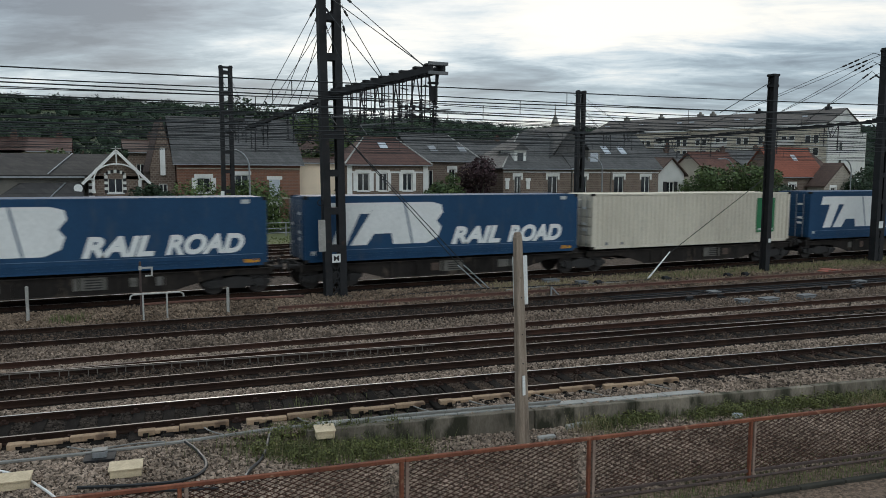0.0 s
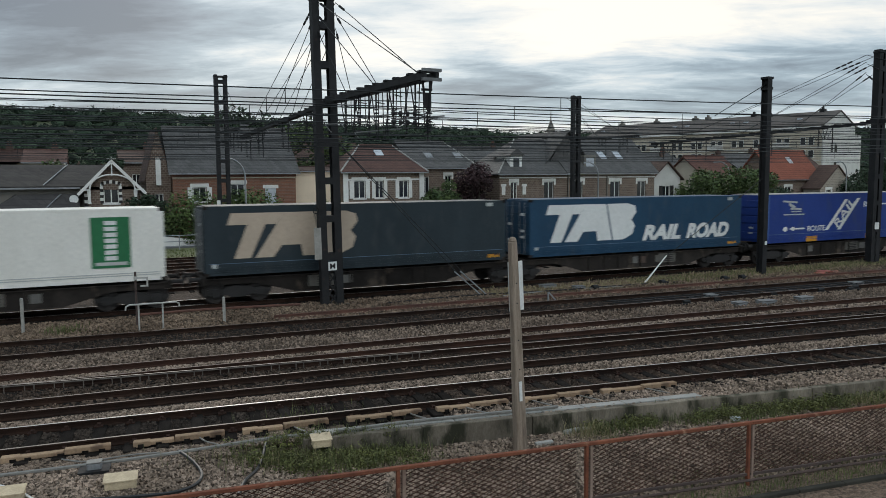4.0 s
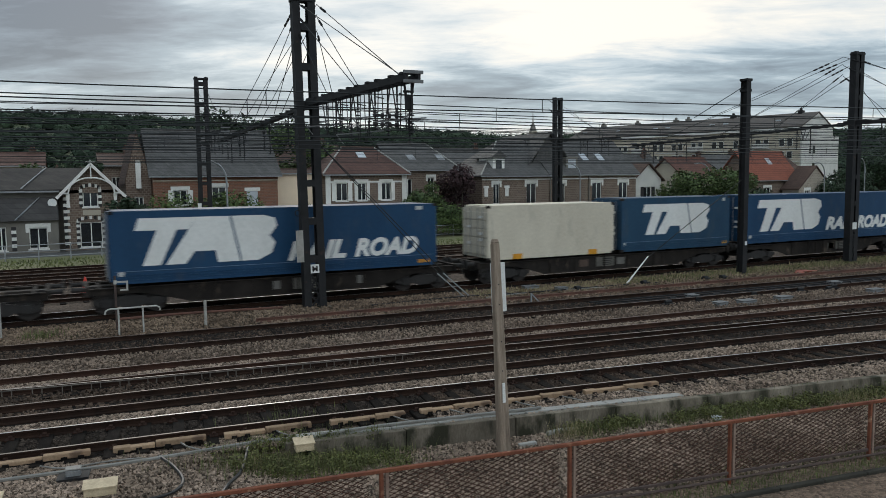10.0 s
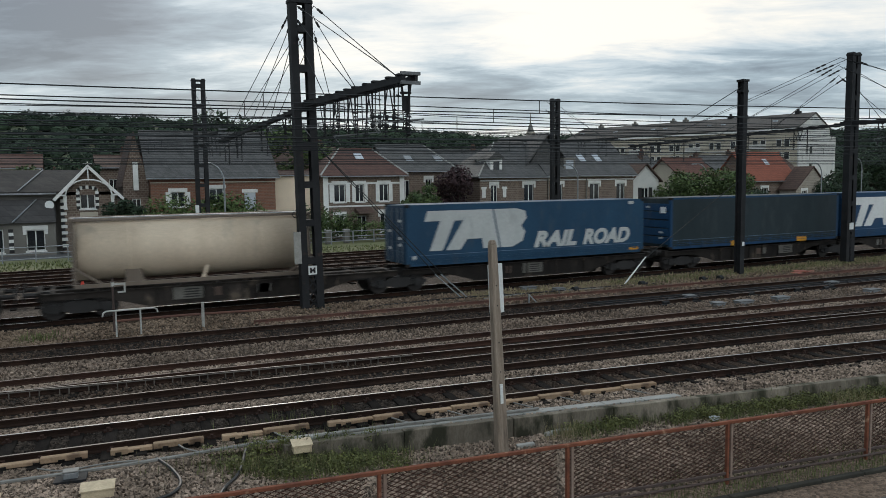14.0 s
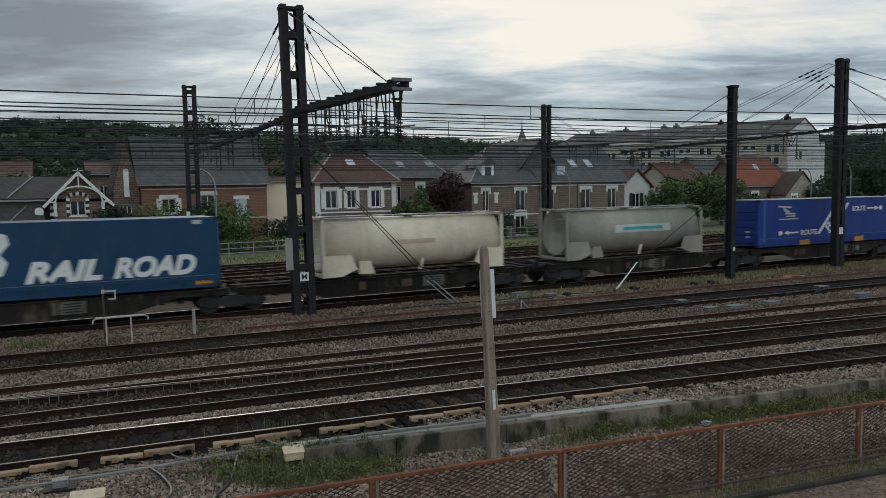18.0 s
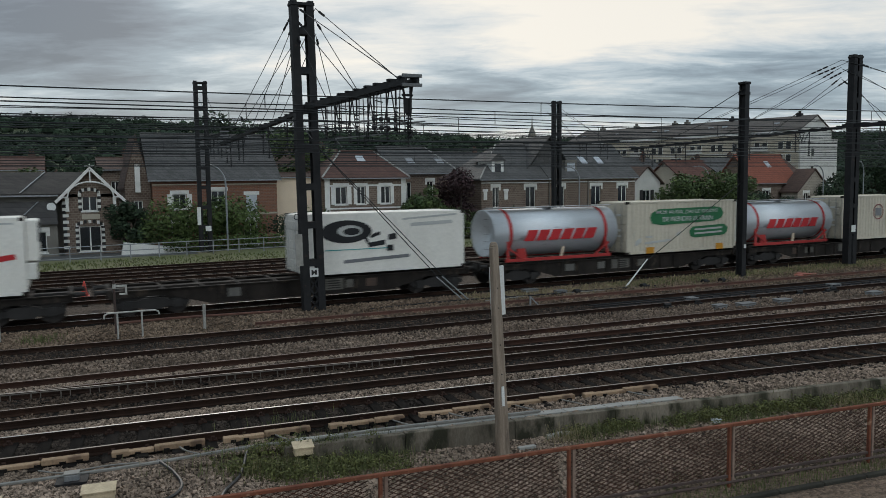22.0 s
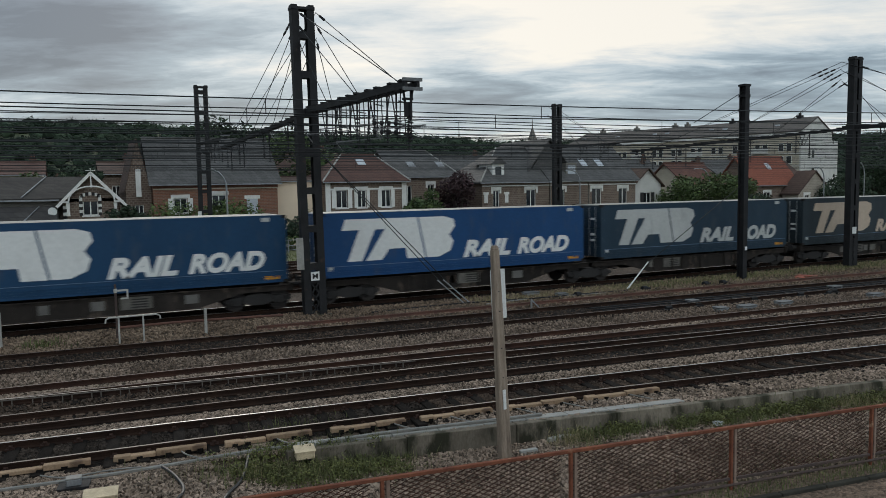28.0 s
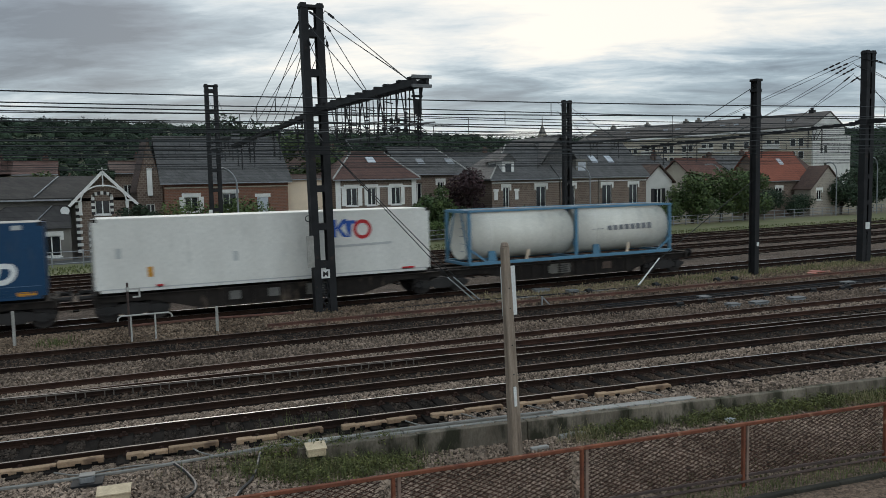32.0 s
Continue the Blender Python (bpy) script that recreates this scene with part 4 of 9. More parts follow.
def tall_post():
    x, y = 7.72, 12.88
    t = thing("timber_post", pose(x, y, -0.52, 0, -2.6, 0), "tall weathered grey timber post with drilled holes", "post")
    part("shaft", Geo().hull([(-0.125, -0.10, -0.2), (0.125, -0.10, -0.2), (0.125, 0.10, -0.2), (-0.125, 0.10, -0.2)], [(-0.075, -0.07, 4.28), (0.075, -0.07, 4.28), (0.075, 0.07, 4.28), (-0.075, 0.07, 4.28)]), TIMBER_GREY, t, bevel=0.02)
    part("cap", Geo().hull([(-0.075, -0.07, 4.28), (0.075, -0.07, 4.28), (0.075, 0.07, 4.28), (-0.075, 0.07, 4.28)], [(-0.045, -0.05, 4.36), (0.045, -0.05, 4.36), (0.045, 0.05, 4.36), (-0.045, 0.05, 4.36)]), TIMBER_GREY, t, bevel=0.015)
    part("board", Geo().box(-0.06, 0.27, 0.10, 0.13, 2.86, 3.86), WHITE_PAINT, t, "white painted board fixed behind the post", bevel=0.005)
    for z in (3.45, 3.05, 2.3, 1.7, 1.2):
        part("bolt_hole", Geo().tube((0.0, -0.105 + 0.007 * (z - 1), z), (0.0, -0.085, z), 0.013, n=8), STEEL_DARK, t)
    part("worn_patch", Geo().box(-0.03, 0.03, -0.113, -0.088, 1.05, 1.45), WHITE_PAINT, t, "worn pale patch")


tall_post()

# ---- rail yard furniture ----


HAND_PALE = mat("dirty_pale_paint", (0.48, 0.46, 0.42), (0.33, 0.315, 0.285), scale=3, rough=0.75, bump=0.1)


def handrail(x, y):
    t = thing("handrail", pose(x, y, -0.2, 0, 0, 0), "dirty white tubular handrail beside the main line", "handrail")
    part("rail_bar", Geo().path([(-0.12, 0, 0.78), (-0.1, 0, 0.90), (0.0, 0, 0.96), (1.52, 0, 0.96), (1.62, 0, 0.90), (1.64, 0, 0.80)], 0.03, n=8), HAND_PALE, t)
    for dx in (0.30, 1.08):
        part("upright", Geo().tube((dx, 0, 0), (dx, 0, 0.96), 0.03, n=8), HAND_PALE, t)


handrail(1.05, 27.7)


def marker_post(x, y, h, material, label, name="marker_post"):
    t = thing(name, pose(x, y, -0.2), label, "marker post", group="short lineside posts")
    part("shaft", Geo().tube((0, 0, -0.1), (0, 0, h), 0.055, n=8), material, t, bevel=0.0)
    part("cap", Geo().tube((0, 0, h), (0, 0, h + 0.03), 0.06, 0.03, n=8), material, t)


POST_PALE = mat("dirty_pale_concrete", (0.40, 0.375, 0.335), (0.25, 0.235, 0.21), scale=3, rough=0.85, bump=0.2)
marker_post(4.25, 28.0, 0.95, POST_PALE, "short pale concrete marker post in the ballast")
marker_post(-2.25, 28.9, 1.25, POST_PALE, "pale concrete marker post in the ballast")


def signal_post(x, y):
    t = thing("lineside_post", pose(x, y, -0.2), "slim dark lineside post with a small white bracket", "lineside post")
    part("shaft", Geo().tube((0, 0, -0.1), (0, 0, 2.0), 0.04, n=8), STEEL_RUSTY, t)
    part("bracket_frame", Geo().box(0.04, 0.42, -0.03, 0.03, 1.74, 1.80).box(0.36, 0.42, -0.03, 0.03, 1.46, 1.74).box(0.16, 0.36, -0.03, 0.03, 1.46, 1.51), HAND_PALE, t, "dirty white bracket")
    part("band", Geo().tube((0, 0, 1.70), (0, 0, 1.84), 0.055, n=8), HAND_PALE, t)
    part("foot", Geo().box(-0.1, 0.1, -0.1, 0.1, -0.05, 0.06), CONCRETE, t)


signal_post(1.33, 28.55)


def leaning_bars():
    t = thing("steel_bars", pose(0, 0, 0), "pair of pale steel guard bars on a mast stay", "stay guard")
    for k in (0, 0.28):
        part("bar", Geo().tube((14.3 + k, 29.45, 0.95), (15.6 + k, 29.35, -0.2), 0.03, n=6), STEEL_GREY, t)
    part("foot", Geo().box(15.3, 16.2, 29.2, 29.5, -0.25, -0.12), CONCRETE, t)


leaning_bars()
single("leaning_stake", Geo().tube((24.3, 28.9, -0.2), (25.6, 28.8, 1.15), 0.045, 0.03, n=8), WHITE_PAINT, "white stake leaning in the ballast", "stake")


def bracket(x, y):
    t = thing("stake_bracket", pose(x, y, -0.2), "small pale triangular steel bracket between the tracks", "bracket")
    part("upright", Geo().box(-0.03, 0.03, -0.03, 0.03, 0, 0.42), STEEL_GREY, t)
    part("strut", Geo().beam((0.02, 0, 0.40), (0.42, 0, 0.0), 0.05, 0.05), STEEL_GREY, t)


bracket(17.3, 26.6)
single("plastic_netting", Geo().ball((0, 0, 0.06), 0.36, 1, 0.4, 0.25).ball((0.6, 0.1, 0.08), 0.42, 2, 0.4, 0.25).ball((1.15, 0, 0.06), 0.34, 3, 0.4, 0.2), ORANGE, "crumpled orange plastic netting on the verge", "netting", at=pose(34.9, 27.6, -0.2))


def cone(x, y):
    t = thing("traffic_cone", pose(x, y, -0.2), "bright orange-red traffic cone beside the siding", "traffic cone")
    part("cone", Geo().tube((0, 0, 0.04), (0, 0, 0.75), 0.17, 0.04, n=12), CONE_RED, t)
    part("base", Geo().box(-0.22, 0.22, -0.22, 0.22, 0, 0.05), CONE_RED, t, bevel=0.01)


cone(0.55, 40.0)


PLATE_DULL = mat("dull_grey_plate", (0.15, 0.15, 0.15), (0.10, 0.10, 0.10), scale=2, rough=0.7, bump=0.1)


def cabinet(x, y, w, h, label):
    t = thing("trackside_cabinet", pose(x, y, -0.2, 0, 0, -3), label, "cabinet", group="low boxes between tracks")
    part("case", Geo().box(-w / 2, w / 2, -0.2, 0.2, 0, h), STEEL_GREY, t, bevel=0.02)
    part("lid", Geo().box(-w / 2 - 0.02, w / 2 + 0.02, -0.22, 0.22, h, h + 0.04), PLATE_DULL, t, bevel=0.01)


for _x, _y, _w in ((26.8, 21.85, 0.7), (24.7, 21.9, 0.75), (23.45, 22.1, 0.5), (23.9, 24.1, 0.45), (32.7, 23.8, 0.6), (32.0, 21.3, 0.7), (19.4, 29.9, 0.75), (20.4, 28.8, 0.5)):
    cabinet(_x, _y, _w, 0.16, "low grey metal box lying between the rails")
_rnd = random.Random(91)
for _k in range(22):
    _x = 22.0 + 0.75 * _k + _rnd.uniform(-0.2, 0.2)
    _t = thing("rod_roller", pose(_x, R7(_x) + _rnd.uniform(-0.35, 0.45), -0.17, 0, 0, -3 + _rnd.uniform(-8, 8)), "oily black point-rod roller frame between the rails", "rod roller", group="point-rod rollers")
    part("base_plate", Geo().box(-0.24, 0.24, -0.13, 0.13, 0, 0.05), STEEL_DARK, _t)
    part("roller", Geo().tube((-0.16, 0, 0.11), (0.16, 0, 0.11), 0.07, n=10), STEEL_DARK, _t)
for _o in (0.35, 0.75, 1.15):
    cable([(19.0 + 3.0 * k, R7(19.0 + 3.0 * k) + _o, -0.06) for k in range(10)], 0.03, STEEL_DARK, "oily black point rodding between the rails", "rod")
cable([(1.5, 30.4, -0.05), (3.5, 30.35, -0.02), (6.1, 30.2, -0.05), (7.6, 30.1, -0.08)], 0.05, RAIL_RED, "rusty pipe lying on the verge", "pipe")
for _x, _y in ((20.9, 28.4), (24.8, 28.3), (28.5, 28.0), (29.6, 27.9), (17.0, 28.6)):
    single("cable_drum", Geo().tube((0, 0, 0.02), (0.28, 0.05, 0.02), 0.13, n=10).tube((0.28, 0.05, 0.02), (0.55, 0.1, 0.0), 0.05, n=8), STEEL_DARK, "small dark point-rod roller on the ballast", "rod roller", at=pose(_x, _y, -0.1))
cable([(11, 29.0, -0.12), (15, 29.2, -0.1), (19, 28.4, -0.08), (22, 28.6, -0.1), (26, 28.3, -0.12)], 0.03, STEEL_DARK, "dark point rodding along the verge", "rod")
cable([(16, 28.3, -0.1), (19, 28.7, -0.1), (22.5, 28.2, -0.1)], 0.025, CABLE_GREY, "pale point rodding along the verge", "rod")

# ---- overhead line ----
PORTAL_X = (8.9, 41.8)
ARM_Z = 8.0


def battened_mast(x, y, h, label, width=0.92, lattice=True, lean=0.0):
    t = thing("catenary_mast", pose(x, y, -0.2, 0, lean, 0), label, "catenary mast", group="overhead line masts")
    c, d, hw = 0.30, 0.40, width / 2
    for s in (-1, 1):
        a, b = (-hw, -hw + c) if s < 0 else (hw - c, hw)
        w = 0.03
        ring = [(a, -d / 2), (b, -d / 2), (b, -d / 2 + w), (a + w, -d / 2 + w), (a + w, d / 2 - w), (b, d / 2 - w), (b, d / 2), (a, d / 2)]
        if s > 0:
            ring = [(a, -d / 2), (b, -d / 2), (b, d / 2), (a, d / 2), (a, d / 2 - w), (b - w, d / 2 - w), (b - w, -d / 2 + w), (a, -d / 2 + w)]
        g = Geo().hull([(x, y, 0) for x, y in ring], [(x, y, h) for x, y in ring])
        part("channel", g, STEEL_DARK, t)
    z = 1.9
    while z < h - 0.5:
        part("batten", Geo().box(-hw + c, hw - c, -d / 2 - 0.012, d / 2 + 0.012, z, z + 0.28), STEEL_DARK, t)
        z += 1.55
    part("head_plate", Geo().box(-hw - 0.03, hw + 0.03, -d / 2 - 0.03, d / 2 + 0.03, h - 0.12, h).box(-hw, -hw + 0.24, -d / 2, d / 2, h, h + 0.08).box(hw - 0.24, hw, -d / 2, d / 2, h, h + 0.08), STEEL_DARK, t, bevel=0.01)
    if lattice:
        g = Geo()
        for k in range(4):
            z0 = 0.1 + k * 0.42
            g.beam((-hw + c, -d / 2 - 0.01, z0), (hw - c, -d / 2 - 0.01, z0 + 0.42), 0.02, 0.06)
            g.beam((hw - c, -d / 2 - 0.01, z0), (-hw + c, -d / 2 - 0.01, z0 + 0.42), 0.02, 0.06)
        part("lacing", g, STEEL_DARK, t)
    part("footing", Geo().box(-hw - 0.2, hw + 0.2, -0.4, 0.4, -0.3, 0.05), CONCRETE, t, bevel=0.02)
    return t


def plate_m(parent, x, y, z, w=0.36):
    p = part("sign_plate", Geo().box(x - w / 2, x + w / 2, y - 0.012, y, z - w / 2, z + w / 2), WHITE_PAINT, parent, "white enamel plate with a black letter")
    me = word_mesh("M", w * 0.62, w * 0.62, TRIM_BLACK)
    part("letter", me, TRIM_BLACK, p, at=pose(x - w * 0.31, y - 0.016, z - w * 0.31, 90))


mast_a = battened_mast(8.95, 30.1, 12.45, "tall dark riveted steel mast with battened channels and stays", lean=-0.9)
plate_m(mast_a, 0.0, -0.25, 1.65)
part("hook_ring", Geo().path([(-0.60 + 0.12 * math.cos(k * math.pi / 6), -0.22, 3.95 + 0.12 * math.sin(k * math.pi / 6)) for k in range(13)], 0.018, n=5), STEEL_DARK, mast_a)
part("hook_rod", Geo().tube((-0.57, -0.21, 3.25), (-0.55, -0.22, 3.84), 0.018, n=5), STEEL_DARK, mast_a)
part("notice_board", Geo().box(-0.72, -0.42, -0.22, -0.2, 1.95, 3.25), POST_PALE, mast_a, "narrow white notice board", bevel=0.004)
mast_b = battened_mast(41.85, 29.5, 12.35, "tall dark steel mast beside the main line with fanned stays", width=0.74)
part("sign_plate", Geo().box(-0.20, 0.16, -0.24, -0.225, 2.05, 2.45), WHITE_PAINT, mast_b, "small white plate")
mast_c = battened_mast(9.75, 62.0, 13.35, "dark steel mast on the grass verge before the houses", width=1.0)
part("sign_plate", Geo().box(-0.62, -0.34, -0.24, -0.225, 2.2, 3.6), WHITE_PAINT, mast_c, "narrow white plate")
part("sign_plate", Geo().box(-0.02, 0.42, -0.24, -0.225, 1.7, 2.1), WHITE_PAINT, mast_c, "small white plate")
mast_d = battened_mast(42.0, 60.0, 12.8, "dark steel mast on the grass verge before the terrace", width=0.9)
part("sign_plate", Geo().box(-0.1, 0.25, -0.24, -0.225, 2.5, 2.9), WHITE_PAINT, mast_d, "small white plate")


def plain_mast(x, y, h):
    t = thing("plain_mast", pose(x, y, -0.2), "plain dark H-section steel mast with a cap plate", "mast")
    part("web", Geo().box(-0.03, 0.03, -0.19, 0.19, 0, h), STEEL_DARK, t)
    for s in (-1, 1):
        part("flange", Geo().box(-0.15, 0.15, 0.19 * s - 0.02, 0.19 * s + 0.02, 0, h), STEEL_DARK, t)
    part("cap", Geo().box(-0.22, 0.22, -0.24, 0.24, h, h + 0.12), STEEL_DARK, t, bevel=0.01)
    part("collar", Geo().box(-0.20, 0.20, -0.22, 0.22, h - 0.55, h - 0.42), STEEL_DARK, t)
    part("sign_plate", Geo().box(-0.06, 0.10, -0.25, -0.235, 1.6, 1.8), WHITE_PAINT, t, "tiny white plate")
    part("footing", Geo().box(-0.4, 0.4, -0.35, 0.35, -0.3, 0.06), CONCRETE_PALE, t, bevel=0.02)
    return t


plain_mast(32.1, 28.85, 10.2)




def insulator(g, top, length=0.55, r=0.09):
    x, y, z = top
    g.tube((x, y, z), (x, y, z - length), 0.018, n=5)
    k = int(length / 0.11)
    for i in range(k):
        zc = z - 0.05 - i * length / k
        g.tube((x, y, zc), (x, y, zc - 0.045), r * 0.55, r, n=8)


def cantilever(x, y0, y1, z, mast_top, stays, tracks, label, seed, deep=0.21, drop_by=1.0, hw=0.19):
    """A pair of channels that reaches from the mast at y0 to y1, hung on stays, with droppers and insulators under it."""
    rnd = random.Random(seed)
    t = thing("cantilever_arm", pose(x, 0, 0), label, "overhead line arm", group="overhead line arms")
    lo, hi = min(y0, y1), max(y0, y1)
    root = z
    tw = hw + 0.09

    def at(y):
        return root - 0.021 * abs(y - y0)

    for s in (-1, 1):
        xa, xb = s * hw - 0.04, s * hw + 0.04
        part("channel", Geo().hull([(xa, lo, at(lo)), (xb, lo, at(lo)), (xb, hi, at(hi)), (xa, hi, at(hi))], [(xa, lo, at(lo) + deep), (xb, lo, at(lo) + deep), (xb, hi, at(hi) + deep), (xa, hi, at(hi) + deep)]), STEEL_DARK, t)
    y = lo + 0.3
    while y < hi:
        part("tie_plate", Geo().box(-tw, tw, y - 0.10, y + 0.10, at(y) + deep - 0.005, at(y) + deep + 0.05).box(-hw, hw, y - 0.08, y + 0.08, at(y) - 0.03, at(y) + 0.02), STEEL_DARK, t)
        y += rnd.uniform(0.75, 1.15)
    part("end_plate", Geo().box(-0.30, 0.30, y1 - 0.04, y1 + 0.04, at(y1) + 0.2, at(y1) + 0.29).box(-0.30, 0.30, y1 - 0.04, y1 + 0.04, at(y1) - 0.06, at(y1) + 0.03), PLATE_DULL, t, "dull grey end plates")
    for ys, zt in stays:
        for s in (-1, 1):
            part("stay", Geo().tube((s * 0.40, y0, zt), (s * 0.24, ys + s * 0.40, at(ys) + deep), 0.016, n=5), WIRE, t)
            g = Geo()
            a, b = Vector((s * 0.40, y0, zt)), Vector((s * 0.24, ys + s * 0.40, at(ys) + deep))
            for k in (0.06, 0.085, 0.11):
                p = a.lerp(b, k)
                g.tube(p, a.lerp(b, k + 0.016), 0.05, n=6)
            part("stay_insulator", g, STEEL_DARK, t)
    for yt in tracks:
        z = at(yt) + 0.01
        h = rnd.uniform(1.0, 1.7) * drop_by
        g = Geo()
        for s in (-1, 1):
            g.beam((s * 0.20, yt - 0.35, z), (s * 0.12, yt - 0.05, z - h), 0.028, 0.028)
            g.beam((s * 0.20, yt + 0.35, z), (s * 0.12, yt + 0.05, z - h), 0.028, 0.028)
        for k in (1, 3):
            g.beam((-0.20, yt - 0.2, z - h * k / 4), (0.20, yt + 0.2, z - h * k / 4), 0.03, 0.03)
        part("hanger_frame", g, STEEL_DARK, t)
        for ix, iy, drop, length in ((0.0, yt + 0.45, 0.5, 0.75), (0.05, yt - 0.5, 0.9, 0.6)):
            g = Geo()
            insulator(g, (ix, iy, z - drop), length)
            g.tube((ix, iy, z), (ix, iy, z - drop), 0.03, n=6)
            part("insulator", g, STEEL_DARK, t, "dark insulator string")
        g = Geo().beam((-0.9, yt + 0.1, z - h + 0.2), (0.7, yt - 0.1, z - h + 0.35), 0.04, 0.04).beam((-0.7, yt, z - h - 0.1), (-0.9, yt + 0.1, z - h + 0.2), 0.03, 0.03)
        part("registration_arm", g, PLATE_DULL, t)
    return t


def tip_hanger(x, y, z):
    t = thing("wire_hanger", pose(x, y, z), "dark strut with insulators hanging from the arm tip", "wire hanger")
    part("strut", Geo().beam((-0.14, 0, 0), (-0.02, 0, -0.75), 0.05, 0.05).beam((0.14, 0, 0), (0.06, 0, -0.75), 0.05, 0.05).box(-0.16, 0.16, -0.04, 0.04, -0.30, -0.24).box(-0.1, 0.12, -0.05, 0.05, -0.78, -0.36), STEEL_DARK, t)
    g = Geo()
    insulator(g, (0.02, 0, -0.75), 1.0, 0.10)
    for dz in (-1.0, -1.25):
        g.tube((0.02, 0, dz), (-1.1, 0.05, dz + 0.06), 0.016, n=5)
        for k in range(4):
            g.tube((-0.35 - 0.22 * k, 0, dz + 0.02), (-0.42 - 0.22 * k, 0, dz + 0.025), 0.07, n=8)
    part("insulator", g, STEEL_DARK, t)


TRACKS_FRONT = (20.6, 22.4, 24.0, 25.8, 27.4)
TRACKS_REAR = (33.0, 37.6, 43.6, 47.2)
for _x, _top in ((8.95, 12.1), (41.85, 12.0)):
    cantilever(_x, 30.1, 19.85, ARM_Z + 0.04, _top, [(20.7, _top), (24.4, _top - 0.5), (27.4, _top - 1.1)], TRACKS_FRONT, "dark steel cantilever arm over the tracks with hangers and insulators", int(_x))
    cantilever(_x, 30.1, 49.0, ARM_Z, _top, [(46.5, _top), (40.0, _top - 0.4), (35.5, _top - 1.0)], TRACKS_REAR, "dark steel cantilever arm reaching over the far sidings", int(_x) + 1, 0.14, 0.45, 0.11)
    cantilever(_x + 0.6, 61.6, 51.5, ARM_Z + 0.6, 13.0, [(53.0, 12.6), (57.0, 11.8)], (53.5, 56.5), "dark steel cantilever arm on the far mast", int(_x) + 2, 0.12, 0.45, 0.10)
    tip_hanger(_x, 20.2, ARM_Z - 0.17)


def contact_line(y, seed, zs=(7.46, 7.0, 6.28), slope=0.0, bend=0.0):
    """One track's wires: carrier, auxiliary and contact wire with droppers, hung at the arms."""
    rnd = random.Random(seed)
    t = thing("overhead_wires", pose(0, 0, 0), "dark carrier and contact wires with thin droppers over a track", "overhead wire", group="overhead wires")
    supports = [-90, -57, -24, 8.95, 41.85, 74.7, 107.6, 140, 175]
    z1, z2, z3 = (z + rnd.uniform(-0.06, 0.06) for z in zs)
    g1, g2, g3, g4 = Geo(), Geo(), Geo(), Geo()
    all1, all2, all3 = [], [], []
    for a, b in zip(supports, supports[1:]):
        n = 8
        def at(k, z, sag):
            u = k / n
            x = a + (b - a) * u
            return (x, y + slope * x + bend * min(max(x - 8.95, 0), 32.9), z - sag * 4 * u * (1 - u))
        p1 = [at(k, z1, 0.10) for k in range(n + 1)]
        p2 = [at(k, z2, 0.03) for k in range(n + 1)]
        p3 = [at(k, z3, 0.0) for k in range(n + 1)]
        for acc, pts in ((all1, p1), (all2, p2), (all3, p3)):
            acc += pts if not acc else pts[1:]
        if -60 < a < 120:
            for k in range(1, n, 3):
                g4.tube(p1[k], p2[k], 0.013, n=4)
            for k in range(2, n, 3):
                g4.tube(p2[k], p3[k], 0.008, n=4)
    for g, pts in ((g1, all1), (g2, all2), (g3, all3)):
        g.path(pts, 0.0165, n=4)
    part("carrier_wire", g1, WIRE, t)
    part("auxiliary_wire", g2, WIRE, t)
    part("contact_wire", g3, WIRE, t)
    tagged(part("dropper_set", g4, WIRE, t), kind="stuff")


for _i, (_y, _s) in enumerate(((20.2, 0.0), (22.6, -0.01), (25.2, -0.012), (28.0, -0.006), (32.2, 0.0), (37.6, 0.02), (43.6, 0.0), (47.0, 0.03), (50.6, 0.04))):
    contact_line(_y, 40 + _i, slope=_s, bend=(-0.18, -0.06, -0.04)[_i] if _i < 3 else 0.0)


def feeder_wires():
    t = thing("feeder_wires", pose(0, 0, 0), "thin dark feeder wires strung between mast heads", "feeder wire")
    for y, z in ((29.6, 7.9), (30.6, 7.7), (36.0, 7.9), (40.5, 8.0), (46, 8.1)):
        part("wire", Geo().path([(-90 + 33 * k / 2, y, z - (0.22 if k % 2 else 0)) for k in range(17)], 0.015, n=4), WIRE, t)


feeder_wires()


def stay_wire(a, b, label="thin dark stay wire running from a mast to the ground"):
    return single("stay_wire", Geo().tube(a, b, 0.02, n=5), WIRE, label, "stay wire")


# ground stays of the first mast
stay_wire((9.0, 30.2, 6.9), (14.6, 29.45, 0.7))
stay_wire((9.2, 30.2, 6.7), (14.9, 29.45, 0.7))
stay_wire((32.05, 28.9, 9.75), (28.3, 28.6, 8.0))
stay_wire((32.1, 28.9, 4.9), (25.6, 28.8, 1.1))

# ---- houses along the street ----
TILE_BRIGHT = wall_pattern("bright_red_tile_roof", (0.270, 0.085, 0.052), (0.185, 0.064, 0.043), (0.075, 0.034, 0.024), 0.28, 0.26, rough=0.88, mortar=0.025)
STONE_PALE = wall_pattern("pale_rubble_stone", (0.340, 0.290, 0.235), (0.200, 0.165, 0.130), (0.40, 0.36, 0.31), 0.34, 0.22, mortar=0.03, stain=0.3)
G0 = -0.2


CHIMNEY_BRICK = wall_pattern("sooty_chimney_brick", (0.120, 0.068, 0.052), (0.075, 0.047, 0.039), (0.11, 0.09, 0.075), 0.22, 0.07)


